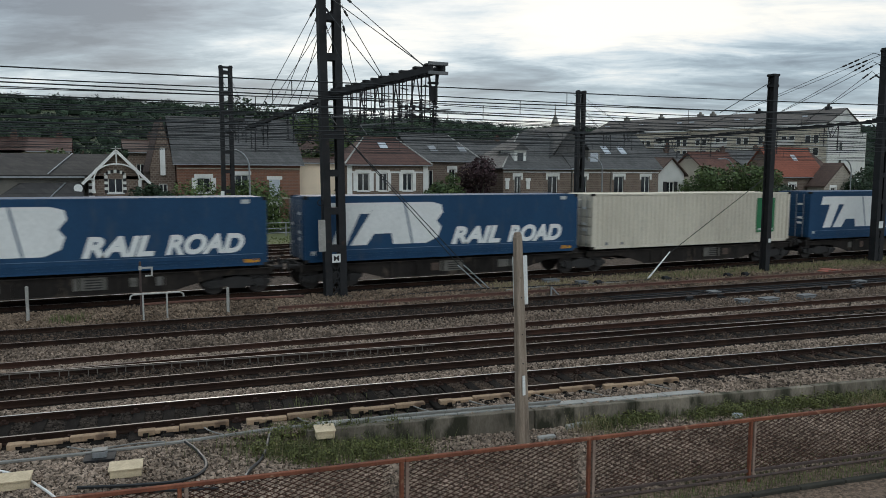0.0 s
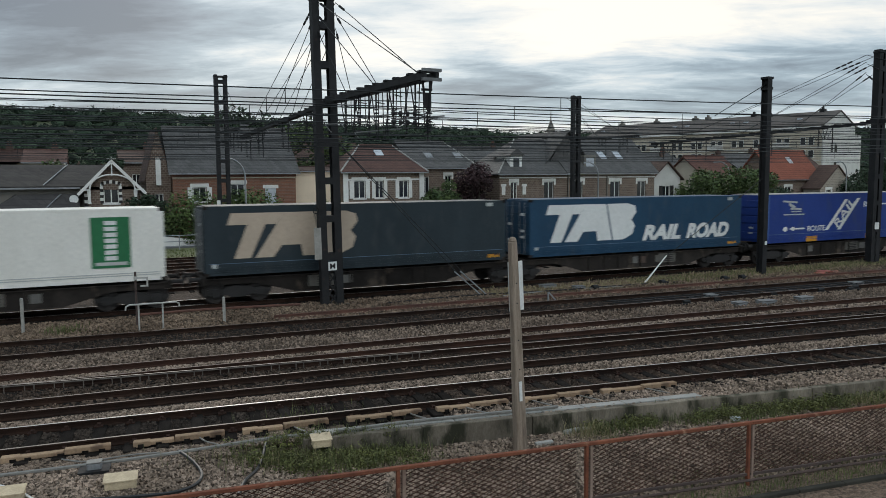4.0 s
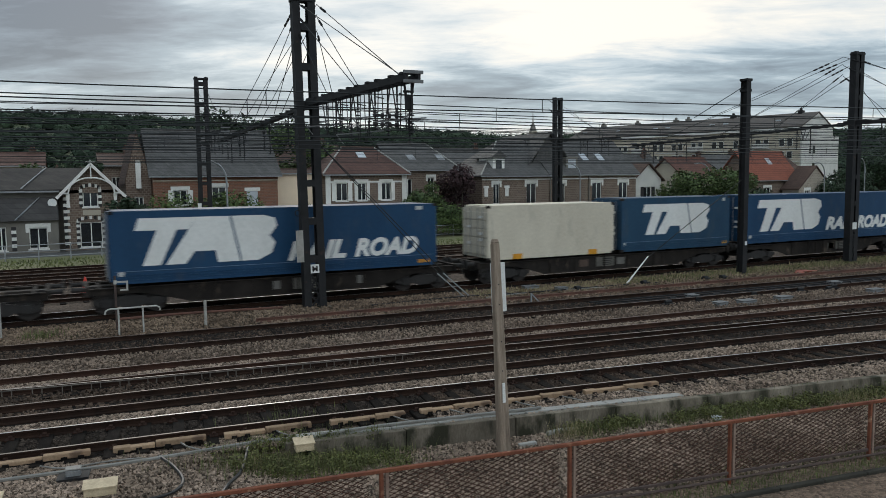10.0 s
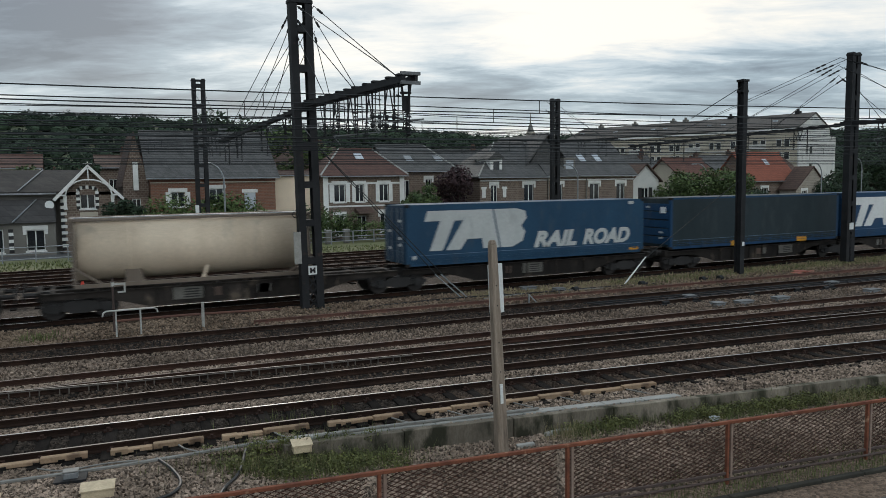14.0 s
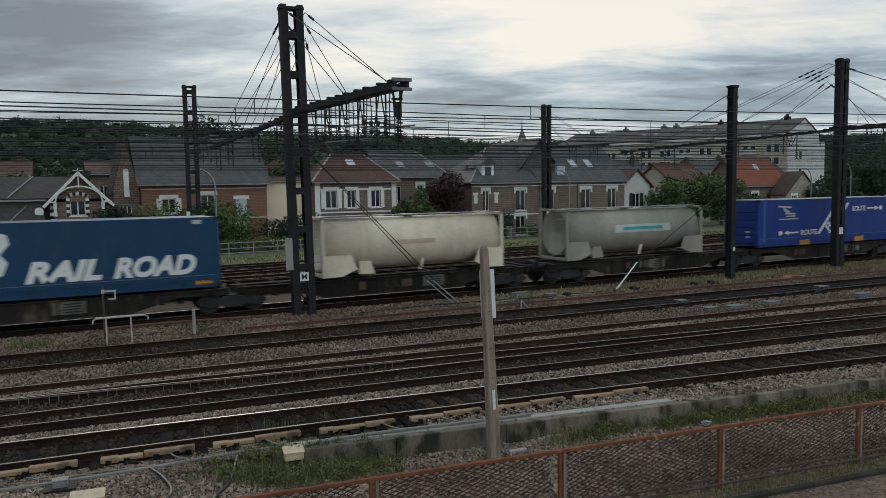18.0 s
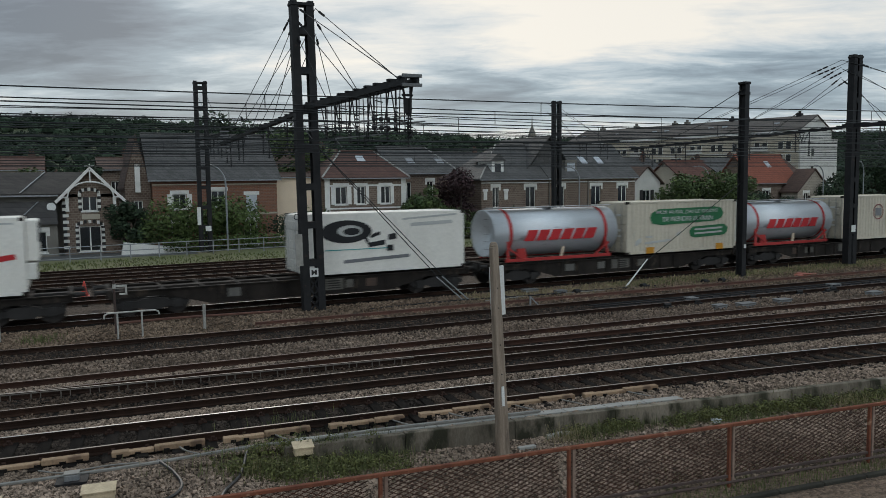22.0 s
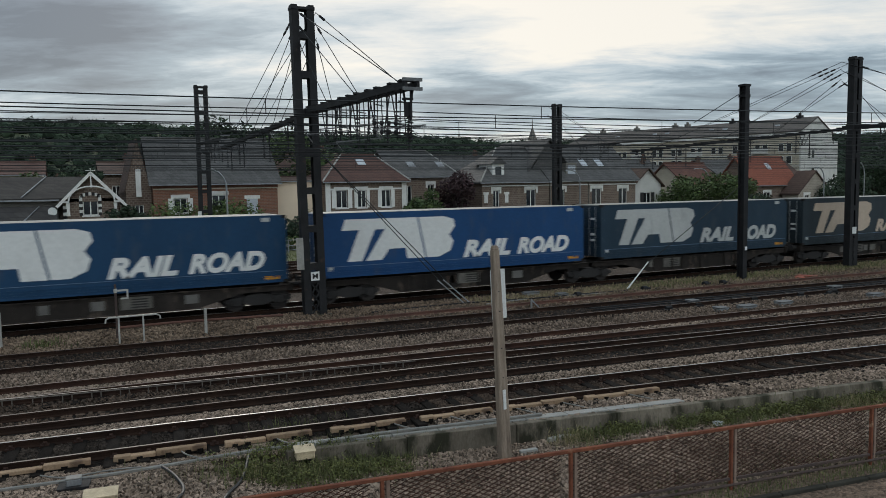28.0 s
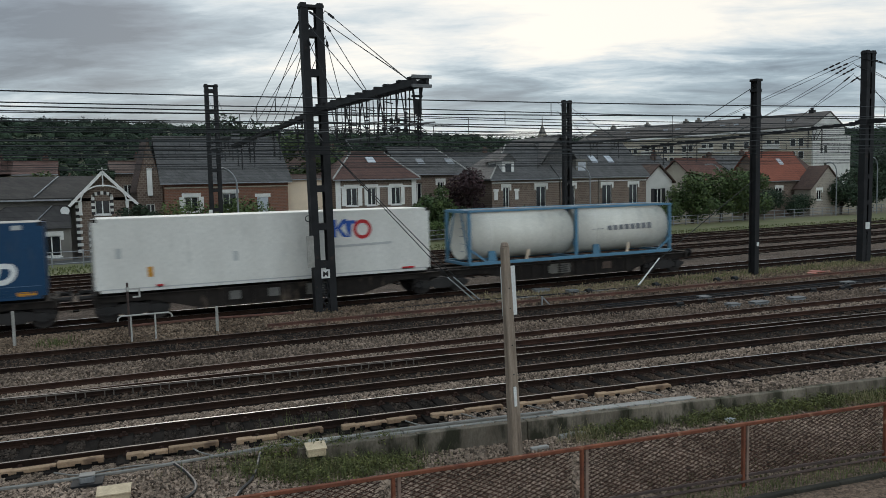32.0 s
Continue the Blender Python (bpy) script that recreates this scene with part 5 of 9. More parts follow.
def pierced(x0, x1, z0, z1, holes, y, thick=0.32):
    """A wall facing -y with real openings: holes as (x0, x1, z0, z1)."""
    g = Geo()
    xs = sorted({x0, x1, *[h[0] for h in holes], *[h[1] for h in holes]})
    zs = sorted({z0, z1, *[h[2] for h in holes], *[h[3] for h in holes]})
    def open_at(xm, zm):
        return any(h[0] < xm < h[1] and h[2] < zm < h[3] for h in holes)
    at = {}

    def v(x, yy, z):
        key = (round(x, 4), round(yy, 4), round(z, 4))
        if key not in at:
            at[key] = len(g.v)
            g.v.append((x, yy, z))
        return at[key]

    def quad(*pts):
        g.f.append(tuple(v(*p) for p in pts))

    y2 = y + thick
    nx, nz = len(xs) - 1, len(zs) - 1
    full = [[not open_at((xs[i] + xs[i + 1]) / 2, (zs[k] + zs[k + 1]) / 2) for k in range(nz)] for i in range(nx)]
    for i in range(nx):
        for k in range(nz):
            if not full[i][k]:
                continue
            a, b, c, d = xs[i], xs[i + 1], zs[k], zs[k + 1]
            quad((a, y, c), (b, y, c), (b, y, d), (a, y, d))
            quad((a, y2, d), (b, y2, d), (b, y2, c), (a, y2, c))
            if i == 0 or not full[i - 1][k]:
                quad((a, y, c), (a, y, d), (a, y2, d), (a, y2, c))
            if i == nx - 1 or not full[i + 1][k]:
                quad((b, y, c), (b, y2, c), (b, y2, d), (b, y, d))
            if k == 0 or not full[i][k - 1]:
                quad((a, y, c), (a, y2, c), (b, y2, c), (b, y, c))
            if k == nz - 1 or not full[i][k + 1]:
                quad((a, y, d), (b, y, d), (b, y2, d), (a, y2, d))
    return g


def window(parent, x0, x1, z0, z1, y, style="plain", glass=None):
    """Frame, panes and mullion in an opening of the front wall; lintel, sill, shutters by style."""
    w = part("window", Geo().box(x0, x0 + 0.07, y + 0.10, y + 0.17, z0, z1).box(x1 - 0.07, x1, y + 0.10, y + 0.17, z0, z1).box(x0 + 0.07, x1 - 0.07, y + 0.10, y + 0.17, z0, z0 + 0.08).box(x0 + 0.07, x1 - 0.07, y + 0.10, y + 0.17, z1 - 0.08, z1), TRIM_WHITE, parent)
    xm = (x0 + x1) / 2
    part("mullion", Geo().box(xm - 0.04, xm + 0.04, y + 0.10, y + 0.16, z0 + 0.08, z1 - 0.08), TRIM_WHITE, w)
    for a, b in ((x0 + 0.07, xm - 0.04), (xm + 0.04, x1 - 0.07)):
        part("pane", Geo().box(a, b, y + 0.125, y + 0.14, z0 + 0.08, z1 - 0.08), glass or GLASS, w)
    part("sill", Geo().box(x0 - 0.1, x1 + 0.1, y - 0.08, y + 0.1, z0 - 0.1, z0), TRIM_WHITE, w)
    if style in ("lintel", "shutters", "surround"):
        part("lintel", Geo().box(x0 - 0.22, x1 + 0.22, y - 0.04, y + 0.02, z1, z1 + 0.32), TRIM_WHITE, w, bevel=0.01)
    if style == "surround":
        for a, b in ((x0 - 0.22, x0 - 0.002), (x1 + 0.002, x1 + 0.22)):
            part("jamb", Geo().box(a, b, y - 0.03, y + 0.02, z1 - 0.35, z1), TRIM_WHITE, w)
        part("guard_rail", Geo().box(x0, x1, y - 0.05, y - 0.02, z0 + 0.42, z0 + 0.46).box(x0, x1, y - 0.05, y - 0.02, z0 + 0.2, z0 + 0.23), STEEL_DARK, w)
    if style == "shutters":
        d = 0.40 * (x1 - x0)
        for a, b in ((x0 - d, x0 - 0.02), (x1 + 0.02, x1 + d)):
            part("shutter", Geo().box(a, b, y - 0.07, y - 0.02, z0, z1), TRIM_WHITE, w, bevel=0.01)
    if style == "dark":
        for a, b in ((x0 - 0.5, x0 - 0.02), (x1 + 0.02, x1 + 0.5)):
            part("shutter", Geo().box(a, b, y - 0.07, y - 0.02, z0, z1), TRIM_BLACK, w, bevel=0.01)
    if style == "closed":
        part("lintel", Geo().box(x0 - 0.18, x1 + 0.18, y - 0.04, y + 0.02, z1, z1 + 0.3), TRIM_WHITE, w, bevel=0.01)
        part("shutter", Geo().box(x0 + 0.02, x1 - 0.02, y + 0.02, y + 0.07, z0, z1), CURTAIN, w, bevel=0.01)
    return w


def slab_roof(x0, x1, y0, y1, eave, ridge, over=0.35, thick=0.16):
    """Two slopes with the ridge along x."""
    ym = (y0 + y1) / 2
    k = (ridge - eave) / (ym - y0)
    a, b = x0 - over, x1 + over
    front = [(y0 - over, eave - over * k), (ym, ridge), (ym, ridge + thick), (y0 - over, eave - over * k + thick)]
    back = [(y1 + over, eave - over * k), (y1 + over, eave - over * k + thick), (ym, ridge + thick), (ym, ridge)]
    return Geo().prism_x(front, a, b), Geo().prism_x(back, a, b)


def hip_roof(x0, x1, y0, y1, eave, ridge, hips, over=0.35, thick=0.16):
    """Ridge along x with sloping ends; a hip of zero leaves a straight gable end."""
    ym = (y0 + y1) / 2
    k = (ridge - eave) / (ym - y0)
    ez = eave - over * k
    a, b = x0 - over, x1 + over
    ra, rb = (x0 + hips[0] if hips[0] else a), (x1 - hips[1] if hips[1] else b)

    def slab(pts):
        return Geo().hull(pts, [(p[0], p[1], p[2] + thick) for p in pts])

    out = [slab([(a, y0 - over, ez), (b, y0 - over, ez), (rb, ym, ridge), (ra, ym, ridge)]), slab([(b, y1 + over, ez), (a, y1 + over, ez), (ra, ym, ridge), (rb, ym, ridge)])]
    lines = []
    if hips[0]:
        out.append(slab([(a, y1 + over, ez), (a, y0 - over, ez), (ra, ym, ridge)]))
        lines.append(((a, y0 - over, ez + thick), (ra, ym, ridge + thick)))
    if hips[1]:
        out.append(slab([(b, y0 - over, ez), (b, y1 + over, ez), (rb, ym, ridge)]))
        lines.append(((b, y0 - over, ez + thick), (rb, ym, ridge + thick)))
    return out, lines, ra, rb


def gable_roof_y(x0, x1, y0, y1, eave, ridge, over=0.35, thick=0.16):
    """Two slopes with the ridge along y, the gable facing the viewer."""
    xm = (x0 + x1) / 2
    k = (ridge - eave) / (xm - x0)
    left = [(x0 - over, eave - over * k), (xm, ridge), (xm, ridge + thick), (x0 - over, eave - over * k + thick)]
    right = [(xm, ridge), (x1 + over, eave - over * k), (x1 + over, eave - over * k + thick), (xm, ridge + thick)]
    return Geo().prism_y(left, y0 - over, y1 + over), Geo().prism_y(right, y0 - over, y1 + over)


def chimney(parent, x, y, z0, z1, w=0.7, d=0.5, material=None):
    c = part("chimney", Geo().box(x - w / 2, x + w / 2, y - d / 2, y + d / 2, z0, z1).box(x - w / 2 - 0.05, x + w / 2 + 0.05, y - d / 2 - 0.05, y + d / 2 + 0.05, z1 - 0.16, z1), material or CHIMNEY_BRICK, parent)
    for k in (-0.2, 0.2):
        part("pot", Geo().tube((x + k * w, y, z1), (x + k * w, y, z1 + 0.35), 0.11, 0.09, n=8), TILE_RED, c)


def house(label, x0, x1, y0, y1, eave, ridge, wall, roof, wins=(), axis="x", chimneys=(), skylights=(), category="house", bands=(), base=G0, over=0.35, hips=(0, 0)):
    t = thing("house", pose(0, 0, 0), label, category, group="houses of the street")
    part("front_wall", pierced(x0, x1, base, eave, [w[:4] for w in wins], y0), wall, t)
    part("side_wall", Geo().box(x0, x0 + 0.3, y0 + 0.32, y1, base, eave), wall, t)
    part("side_wall", Geo().box(x1 - 0.3, x1, y0 + 0.32, y1, base, eave), wall, t)
    part("back_wall", Geo().box(x0 + 0.3, x1 - 0.3, y1 - 0.3, y1, base, eave), wall, t)
    part("floor_slab", Geo().box(x0 + 0.3, x1 - 0.3, y0 + 0.32, y1 - 0.3, 2.45, 2.6), TIMBER_DARK, t)
    for w in wins:
        window(t, w[0], w[1], w[2], w[3], y0, w[4] if len(w) > 4 else "lintel", w[5] if len(w) > 5 else None)
    if axis == "x":
        ym = (y0 + y1) / 2
        for (xa, xb), hip in zip(((x0, x0 + 0.3), (x1 - 0.3, x1)), hips):
            if not hip:
                part("gable", Geo().prism_x([(y0, eave), (y1, eave), (ym, ridge)], xa, xb), wall, t)
        slopes, lines, ra, rb = hip_roof(x0, x1, y0, y1, eave, ridge, hips, over)
        for p, q in lines:
            part("hip_tiles", Geo().tube(p, q, 0.09, n=6), CONCRETE_PALE, t, "pale hip tiles")
    else:
        xm = (x0 + x1) / 2
        for ya, yb in ((y0, y0 + 0.3), (y1 - 0.3, y1)):
            part("gable", Geo().prism_y([(x0, eave), (x1, eave), (xm, ridge)], ya, yb), wall, t)
        slopes = gable_roof_y(x0, x1, y0, y1, eave, ridge, over)
    for g in slopes:
        part("roof_slope", g, roof, t)
    if axis == "x":
        ym = (y0 + y1) / 2
        part("ridge_tiles", Geo().tube((ra, ym, ridge + 0.16), (rb, ym, ridge + 0.16), 0.12, n=6), roof, t)
        part("gutter", Geo().beam((x0 - over, y0 - over - 0.06, eave - over * (ridge - eave) / (ym - y0) + 0.05), (x1 + over, y0 - over - 0.06, eave - over * (ridge - eave) / (ym - y0) + 0.05), 0.12, 0.10), STEEL_GREY, t)
        for xs, u in skylights:
            k = (ridge - eave) / (ym - y0)
            ya, yb = y0 + u * (ym - y0), y0 + (u + 0.22) * (ym - y0)
            za, zb = eave + (ya - y0) * k + 0.17, eave + (yb - y0) * k + 0.17
            part("skylight", Geo().add([(xs, ya, za), (xs + 0.8, ya, za), (xs + 0.8, yb, zb), (xs, yb, zb), (xs, ya, za + 0.07), (xs + 0.8, ya, za + 0.07), (xs + 0.8, yb, zb + 0.07), (xs, yb, zb + 0.07)], [(4, 5, 6, 7), (0, 1, 5, 4), (1, 2, 6, 5), (2, 3, 7, 6), (3, 0, 4, 7)]), STEEL_GREY if u < 0.35 else CURTAIN, t)
    for cx, cy, ch in chimneys:
        chimney(t, cx, cy, eave, ch)
    for z, hgt, m in bands:
        part("string_course", Geo().box(x0 - 0.03, x1 + 0.03, y0 - 0.06, y0 - 0.002, z, z + hgt), m, t)
    return t


SLATE_OLD = wall_pattern("old_brown_grey_slate", (0.054, 0.047, 0.042), (0.030, 0.027, 0.025), (0.026, 0.024, 0.023), 0.34, 0.24, rough=0.8, mortar=0.016)


def villa():
    """The ornate rubble-stone villa with white bargeboards and black and white window dressings."""
    t = thing("house", pose(0, 0, 0), "ornate rubble-stone villa with white bargeboards and slate roofs", "house", group="houses of the street")
    x0, x1, y0, y1 = -0.35, 3.75, 66.0, 74.0
    holes = [(1.05, 2.15, 3.2, 4.55), (0.75, 2.35, 0.0, 2.0)]
    part("front_wall", pierced(x0, x1, G0, 4.3, holes, y0), MEULIERE, t)
    part("gable", Geo().prism_y([(x0, 4.3), (x1, 4.3), (1.7, 6.45)], y0, y0 + 0.3), MEULIERE, t)
    for xa, xb in ((x0, x0 + 0.3), (x1 - 0.3, x1)):
        part("side_wall", Geo().box(xa, xb, y0 + 0.32, y1, G0, 4.3), MEULIERE, t)
    for g in gable_roof_y(x0, x1, y0, y1, 4.30, 6.4, 0.42):
        part("roof_slope", g, SLATE, t)
    for a, b in (((-0.80, 3.92), (1.7, 6.55)), ((4.20, 3.92), (1.7, 6.55))):
        part("bargeboard", Geo().beam((a[0], y0 - 0.62, a[1]), (b[0], y0 - 0.62, b[1]), 0.08, 0.22), TRIM_WHITE, t)
    arc = [(1.7 + 1.65 * math.cos(a), y0 - 0.6, 4.35 + 1.15 * math.sin(a)) for a in [math.pi * k / 12 for k in range(13)]]
    part("arch_board", Geo().path(arc, 0.06, n=6), TRIM_WHITE, t)
    part("tie_board", Geo().beam((-0.6, y0 - 0.6, 4.3), (0.1, y0 - 0.6, 4.3), 0.06, 0.12).beam((3.3, y0 - 0.6, 4.3), (4.0, y0 - 0.6, 4.3), 0.06, 0.12).beam((1.7, y0 - 0.6, 5.4), (1.7, y0 - 0.6, 6.5), 0.08, 0.10), TRIM_WHITE, t)
    for x in (0.0, 3.4):
        part("bracket", Geo().prism_y([(x - 0.14, 3.2), (x + 0.14, 3.2), (x + 0.10, 3.7), (x + 0.14, 4.25), (x - 0.14, 4.25), (x - 0.10, 3.7)], y0 - 0.5, y0 - 0.02), TRIM_WHITE, t)
    part("finial", Geo().beam((1.35, y0 - 0.6, 6.75), (2.05, y0 - 0.6, 6.75), 0.06, 0.07).beam((1.7, y0 - 0.6, 6.5), (1.7, y0 - 0.6, 6.95), 0.06, 0.06), TRIM_WHITE, t)
    for a, b, c, d in holes:
        window(t, a, b, c, d, y0, "plain")
        k, z = 0, c
        while z < d:
            for s in (a - 0.26, b + 0.01):
                part("dressing_block", Geo().box(s, s + 0.25, y0 - 0.03, y0 - 0.002, z, min(z + 0.22, d)), TRIM_WHITE if k % 2 else TRIM_BLACK, t)
            z += 0.23
            k += 1
        n = 9
        cx, rx = (a + b) / 2, (b - a) / 2 + 0.14
        for k in range(n):
            ang = math.pi * (k + 0.5) / n
            px, pz = cx + rx * math.cos(ang), d + 0.05 + 0.32 * math.sin(ang)
            part("voussoir", Geo().box(px - 0.10, px + 0.10, y0 - 0.035, y0 - 0.004, pz - 0.13, pz + 0.13), TRIM_WHITE if k % 2 == 0 else TRIM_BLACK, t)
    z, k = 0.0, 0
    while z < 3.9:
        part("quoin", Geo().box(x0 - 0.01, x0 + (0.42 if k % 2 else 0.26), y0 - 0.03, y0 - 0.002, z, z + 0.24), TRIM_WHITE if k % 2 else TRIM_BLACK, t)
        z += 0.25
        k += 1
    part("name_panel", Geo().box(1.0, 2.3, y0 - 0.03, y0 - 0.002, 2.55, 2.95), RENDER_CREAM, t)
    # left wing with a long slate roof and a low bay
    part("front_wall", pierced(-12.0, x0 - 0.01, G0, 4.6, [(-2.95, -1.55, 0.2, 1.8)], 67.0), RENDER_GREY, t)
    window(t, -2.95, -1.55, 0.2, 1.8, 67.0, "surround")
    part("back_wall", Geo().box(-12.0, x0, 74.0, 74.3, G0, 4.3), RENDER_GREY, t)
    part("side_wall", Geo().box(-12.0, -11.7, 67.32, 74.0, G0, 4.3), RENDER_GREY, t)
    for g in slab_roof(-12.0, 1.2, 67.0, 74.3, 4.62, 6.2, 0.40):
        part("roof_slope", g, SLATE_OLD, t)
    part("roof_seam", Geo().beam((-3.2, 66.65, 4.7), (-1.5, 70.6, 6.38), 0.10, 0.06), STEEL_GREY, t)
    part("gutter", Geo().beam((-12, 66.5, 4.45), (-0.6, 66.5, 4.45), 0.14, 0.12), STEEL_GREY, t)
    # low bay
    part("bay_roof", Geo().hull([(-7.6, 64.5, 2.30), (-0.7, 64.5, 2.30), (-0.7, 66.95, 2.30), (-7.6, 66.95, 2.30)], [(-5.0, 66.6, 4.0), (-0.9, 66.6, 4.0), (-0.7, 66.95, 4.0), (-5.2, 66.95, 4.0)]), ROOF_DARK, t)
    bay = [(-2.75, -1.5, 0.15, 1.75), (-4.9, -4.25, 0.1, 1.85), (-6.0, -5.35, 0.1, 1.85)]
    part("bay_wall", pierced(-7.3, -0.75, G0, 2.30, bay, 64.8, 0.25), RENDER_GREY, t)
    window(t, *bay[0], 64.8, "surround")
    window(t, *bay[1], 64.8, "plain")
    window(t, *bay[2], 64.8, "plain")
    part("roof_seam", Geo().beam((-3.6, 64.45, 2.36), (-2.0, 66.5, 4.0), 0.10, 0.06), STEEL_GREY, t)
    for xq in (-3.75, -5.15):
        for k in range(7):
            part("quoin", Geo().box(xq - 0.16, xq + 0.16, 64.77, 64.798, 0.05 + 0.26 * k, 0.05 + 0.26 * k + 0.24), TRIM_WHITE if k % 2 else TRIM_BLACK, t)
    part("satellite_dish", Geo().tube((-1.08, 65.92, 3.58), (-1.10, 65.80, 3.585), 0.31, 0.33, n=18), WHITE_PAINT, t, "white satellite dish")
    part("dish_arm", Geo().tube((-1.05, 66.6, 3.4), (-1.08, 65.92, 3.58), 0.03, n=6), STEEL_GREY, t)
    return t


villa()
MEULIERE_RED = wall_pattern("brick_and_rubble", (0.255, 0.105, 0.064), (0.150, 0.076, 0.052), (0.22, 0.175, 0.14), 0.28, 0.13, mortar=0.018, stain=0.35)
h2 = house("red brick house with a steep slate roof and white shutters", 6.4, 16.8, 67.0, 77.0, 5.75, 9.6, MEULIERE_RED, SLATE,
           [(7.98, 9.08, 3.15, 4.4, "shutters"), (11.1, 12.3, 3.3, 4.65, "lintel"), (14.05, 15.05, 2.3, 4.25, "closed"), (7.8, 9.2, 0.2, 1.9, "lintel"), (13.8, 15.0, -0.1, 1.9, "lintel")],
           skylights=(), bands=((5.15, 0.10, RENDER_CREAM), (5.26, 0.48, BRICK_RED), (2.55, 0.14, RENDER_CREAM)))
house("narrow rubble-stone house with a white chimney strip", 4.35, 6.35, 68.0, 76.5, 5.2, 9.3, MEULIERE, TILE_BROWN, [(5.0, 5.7, 2.6, 3.9, "plain")], axis="y", over=0.1)
single("chimney_strip", Geo().box(5.15, 5.55, 67.7, 67.95, 4.6, 6.9), TRIM_WHITE, "white rendered chimney flue on the stone gable", "chimney flue")
house("peach rendered house with a shallow roof behind the shrubs", 17.0, 21.2, 68.2, 76.0, 5.7, 6.05, RENDER_PEACH, TILE_BROWN, [(19.6, 20.4, 0.5, 2.0, "plain")], over=0.15)
h4 = house("brown rubble house with white trim, shutters and red tiled roof", 21.25, 29.3, 67.0, 75.0, 5.75, 8.15, MEULIERE, TILE_OLD,
           [(22.25, 23.35, 3.2, 4.85, "shutters"), (24.35, 25.2, 3.2, 4.85, "shutters"), (26.75, 27.7, 3.2, 4.85, "shutters"), (22.3, 23.2, 0.2, 2.0, "surround"), (26.8, 27.8, 0.3, 2.1, "surround"), (24.5, 25.4, -0.2, 1.9, "plain")],
           skylights=((25.3, 0.55),), hips=(2.9, 1.7), bands=((4.86, 0.16, TRIM_WHITE), (2.75, 0.14, TRIM_WHITE), (5.55, 0.14, TRIM_WHITE)))
for _x in (21.22, 28.85):
    part("corner_strip", Geo().box(_x, _x + 0.48, 66.93, 66.996, 0.4, 5.6), TRIM_WHITE, h4)
part("porch_canopy", Geo().prism_x([(65.6, 2.15), (66.95, 2.15), (66.95, 2.7)], 24.2, 25.8), TILE_BROWN, h4)
house("brown rubble house with a slate roof and skylights", 30.0, 37.0, 71.0, 80.0, 6.2, 8.8, MEULIERE, SLATE,
      [(30.8, 31.7, 3.4, 5.2, "plain"), (33.5, 34.2, 3.6, 5.3, "surround")], hips=(0, 1.6), skylights=((32.0, 0.3), (35.4, 0.3)))


def terrace():
    units = [(37.7, 45.9, 5.55, 9.0, [(39.0, 39.75, 2.5, 4.6, "surround"), (43.0, 44.2, 2.45, 4.6, "surround"), (43.0, 44.2, -0.1, 1.9, "surround"), (39.0, 39.8, 0.0, 1.8, "plain")]),
             (46.0, 57.6, 5.65, 9.2, [(46.6, 47.9, 2.45, 4.6, "surround"), (51.5, 52.8, 2.45, 4.6, "surround"), (55.2, 56.4, 2.45, 4.6, "surround"), (46.6, 47.9, -0.1, 1.9, "surround"), (51.5, 52.8, -0.1, 1.9, "surround")])]
    out = []
    for x0, x1, e, r, wins in units:
        h = house("brown rubble terrace house with white window surrounds and slate roof", x0, x1, 67.0, 76.0, e, r, MEULIERE, SLATE, wins, hips=(4.3 if x0 < 40 else 0, 0), chimneys=(),
                  skylights=((x0 + 5.4, 0.35), (x0 + 7.6, 0.35)) if x0 > 45 else (), bands=((5.30, 0.14, TRIM_WHITE), (4.98, 0.10, TRIM_WHITE), (2.0, 0.12, TRIM_WHITE)))
        out.append(h)
    for x in (38.15, 40.6):
        part("niche", Geo().box(x - 0.2, x + 0.2, 66.95, 66.998, 3.3, 4.4).box(x - 0.3, x + 0.3, 66.94, 66.998, 4.15, 4.4), TRIM_WHITE, out[0])
        part("niche", Geo().box(x - 0.2, x + 0.2, 66.95, 66.998, 0.4, 1.5).box(x - 0.3, x + 0.3, 66.94, 66.998, 1.25, 1.5), TRIM_WHITE, out[0])
    # dormer and the steep cross roof
    d = part("dormer", Geo().box(39.3, 40.7, 67.6, 70.5, 5.6, 7.3), TRIM_WHITE, out[0])
    part("dormer_pane", Geo().box(39.65, 40.35, 67.57, 67.6, 5.95, 7.0), GLASS, d)
    part("dormer_roof", Geo().prism_y([(39.05, 7.3), (40.95, 7.3), (40.0, 8.1)], 67.4, 71.5), SLATE, d)
    for g in gable_roof_y(44.0, 49.6, 68.2, 78.0, 6.6, 9.9, 0.2):
        part("cross_roof", g, SLATE, out[1])
    part("cross_gable", Geo().prism_y([(44.0, 5.9), (49.6, 5.9), (46.8, 9.8)], 68.4, 68.7), SLATE, out[1])
    d = part("dormer", Geo().box(48.4, 49.9, 67.5, 70.5, 5.8, 7.4), RENDER_GREY, out[1])
    part("dormer_pane", Geo().box(48.65, 49.65, 67.47, 67.5, 6.1, 7.1), CURTAIN, d)
    for x, z in ((45.95, 5.3), (51.0, 5.3)):
        part("downpipe", Geo().tube((x, 66.9, -0.2), (x, 66.9, z), 0.06, n=8), RENDER_GREY, out[1])
    return out


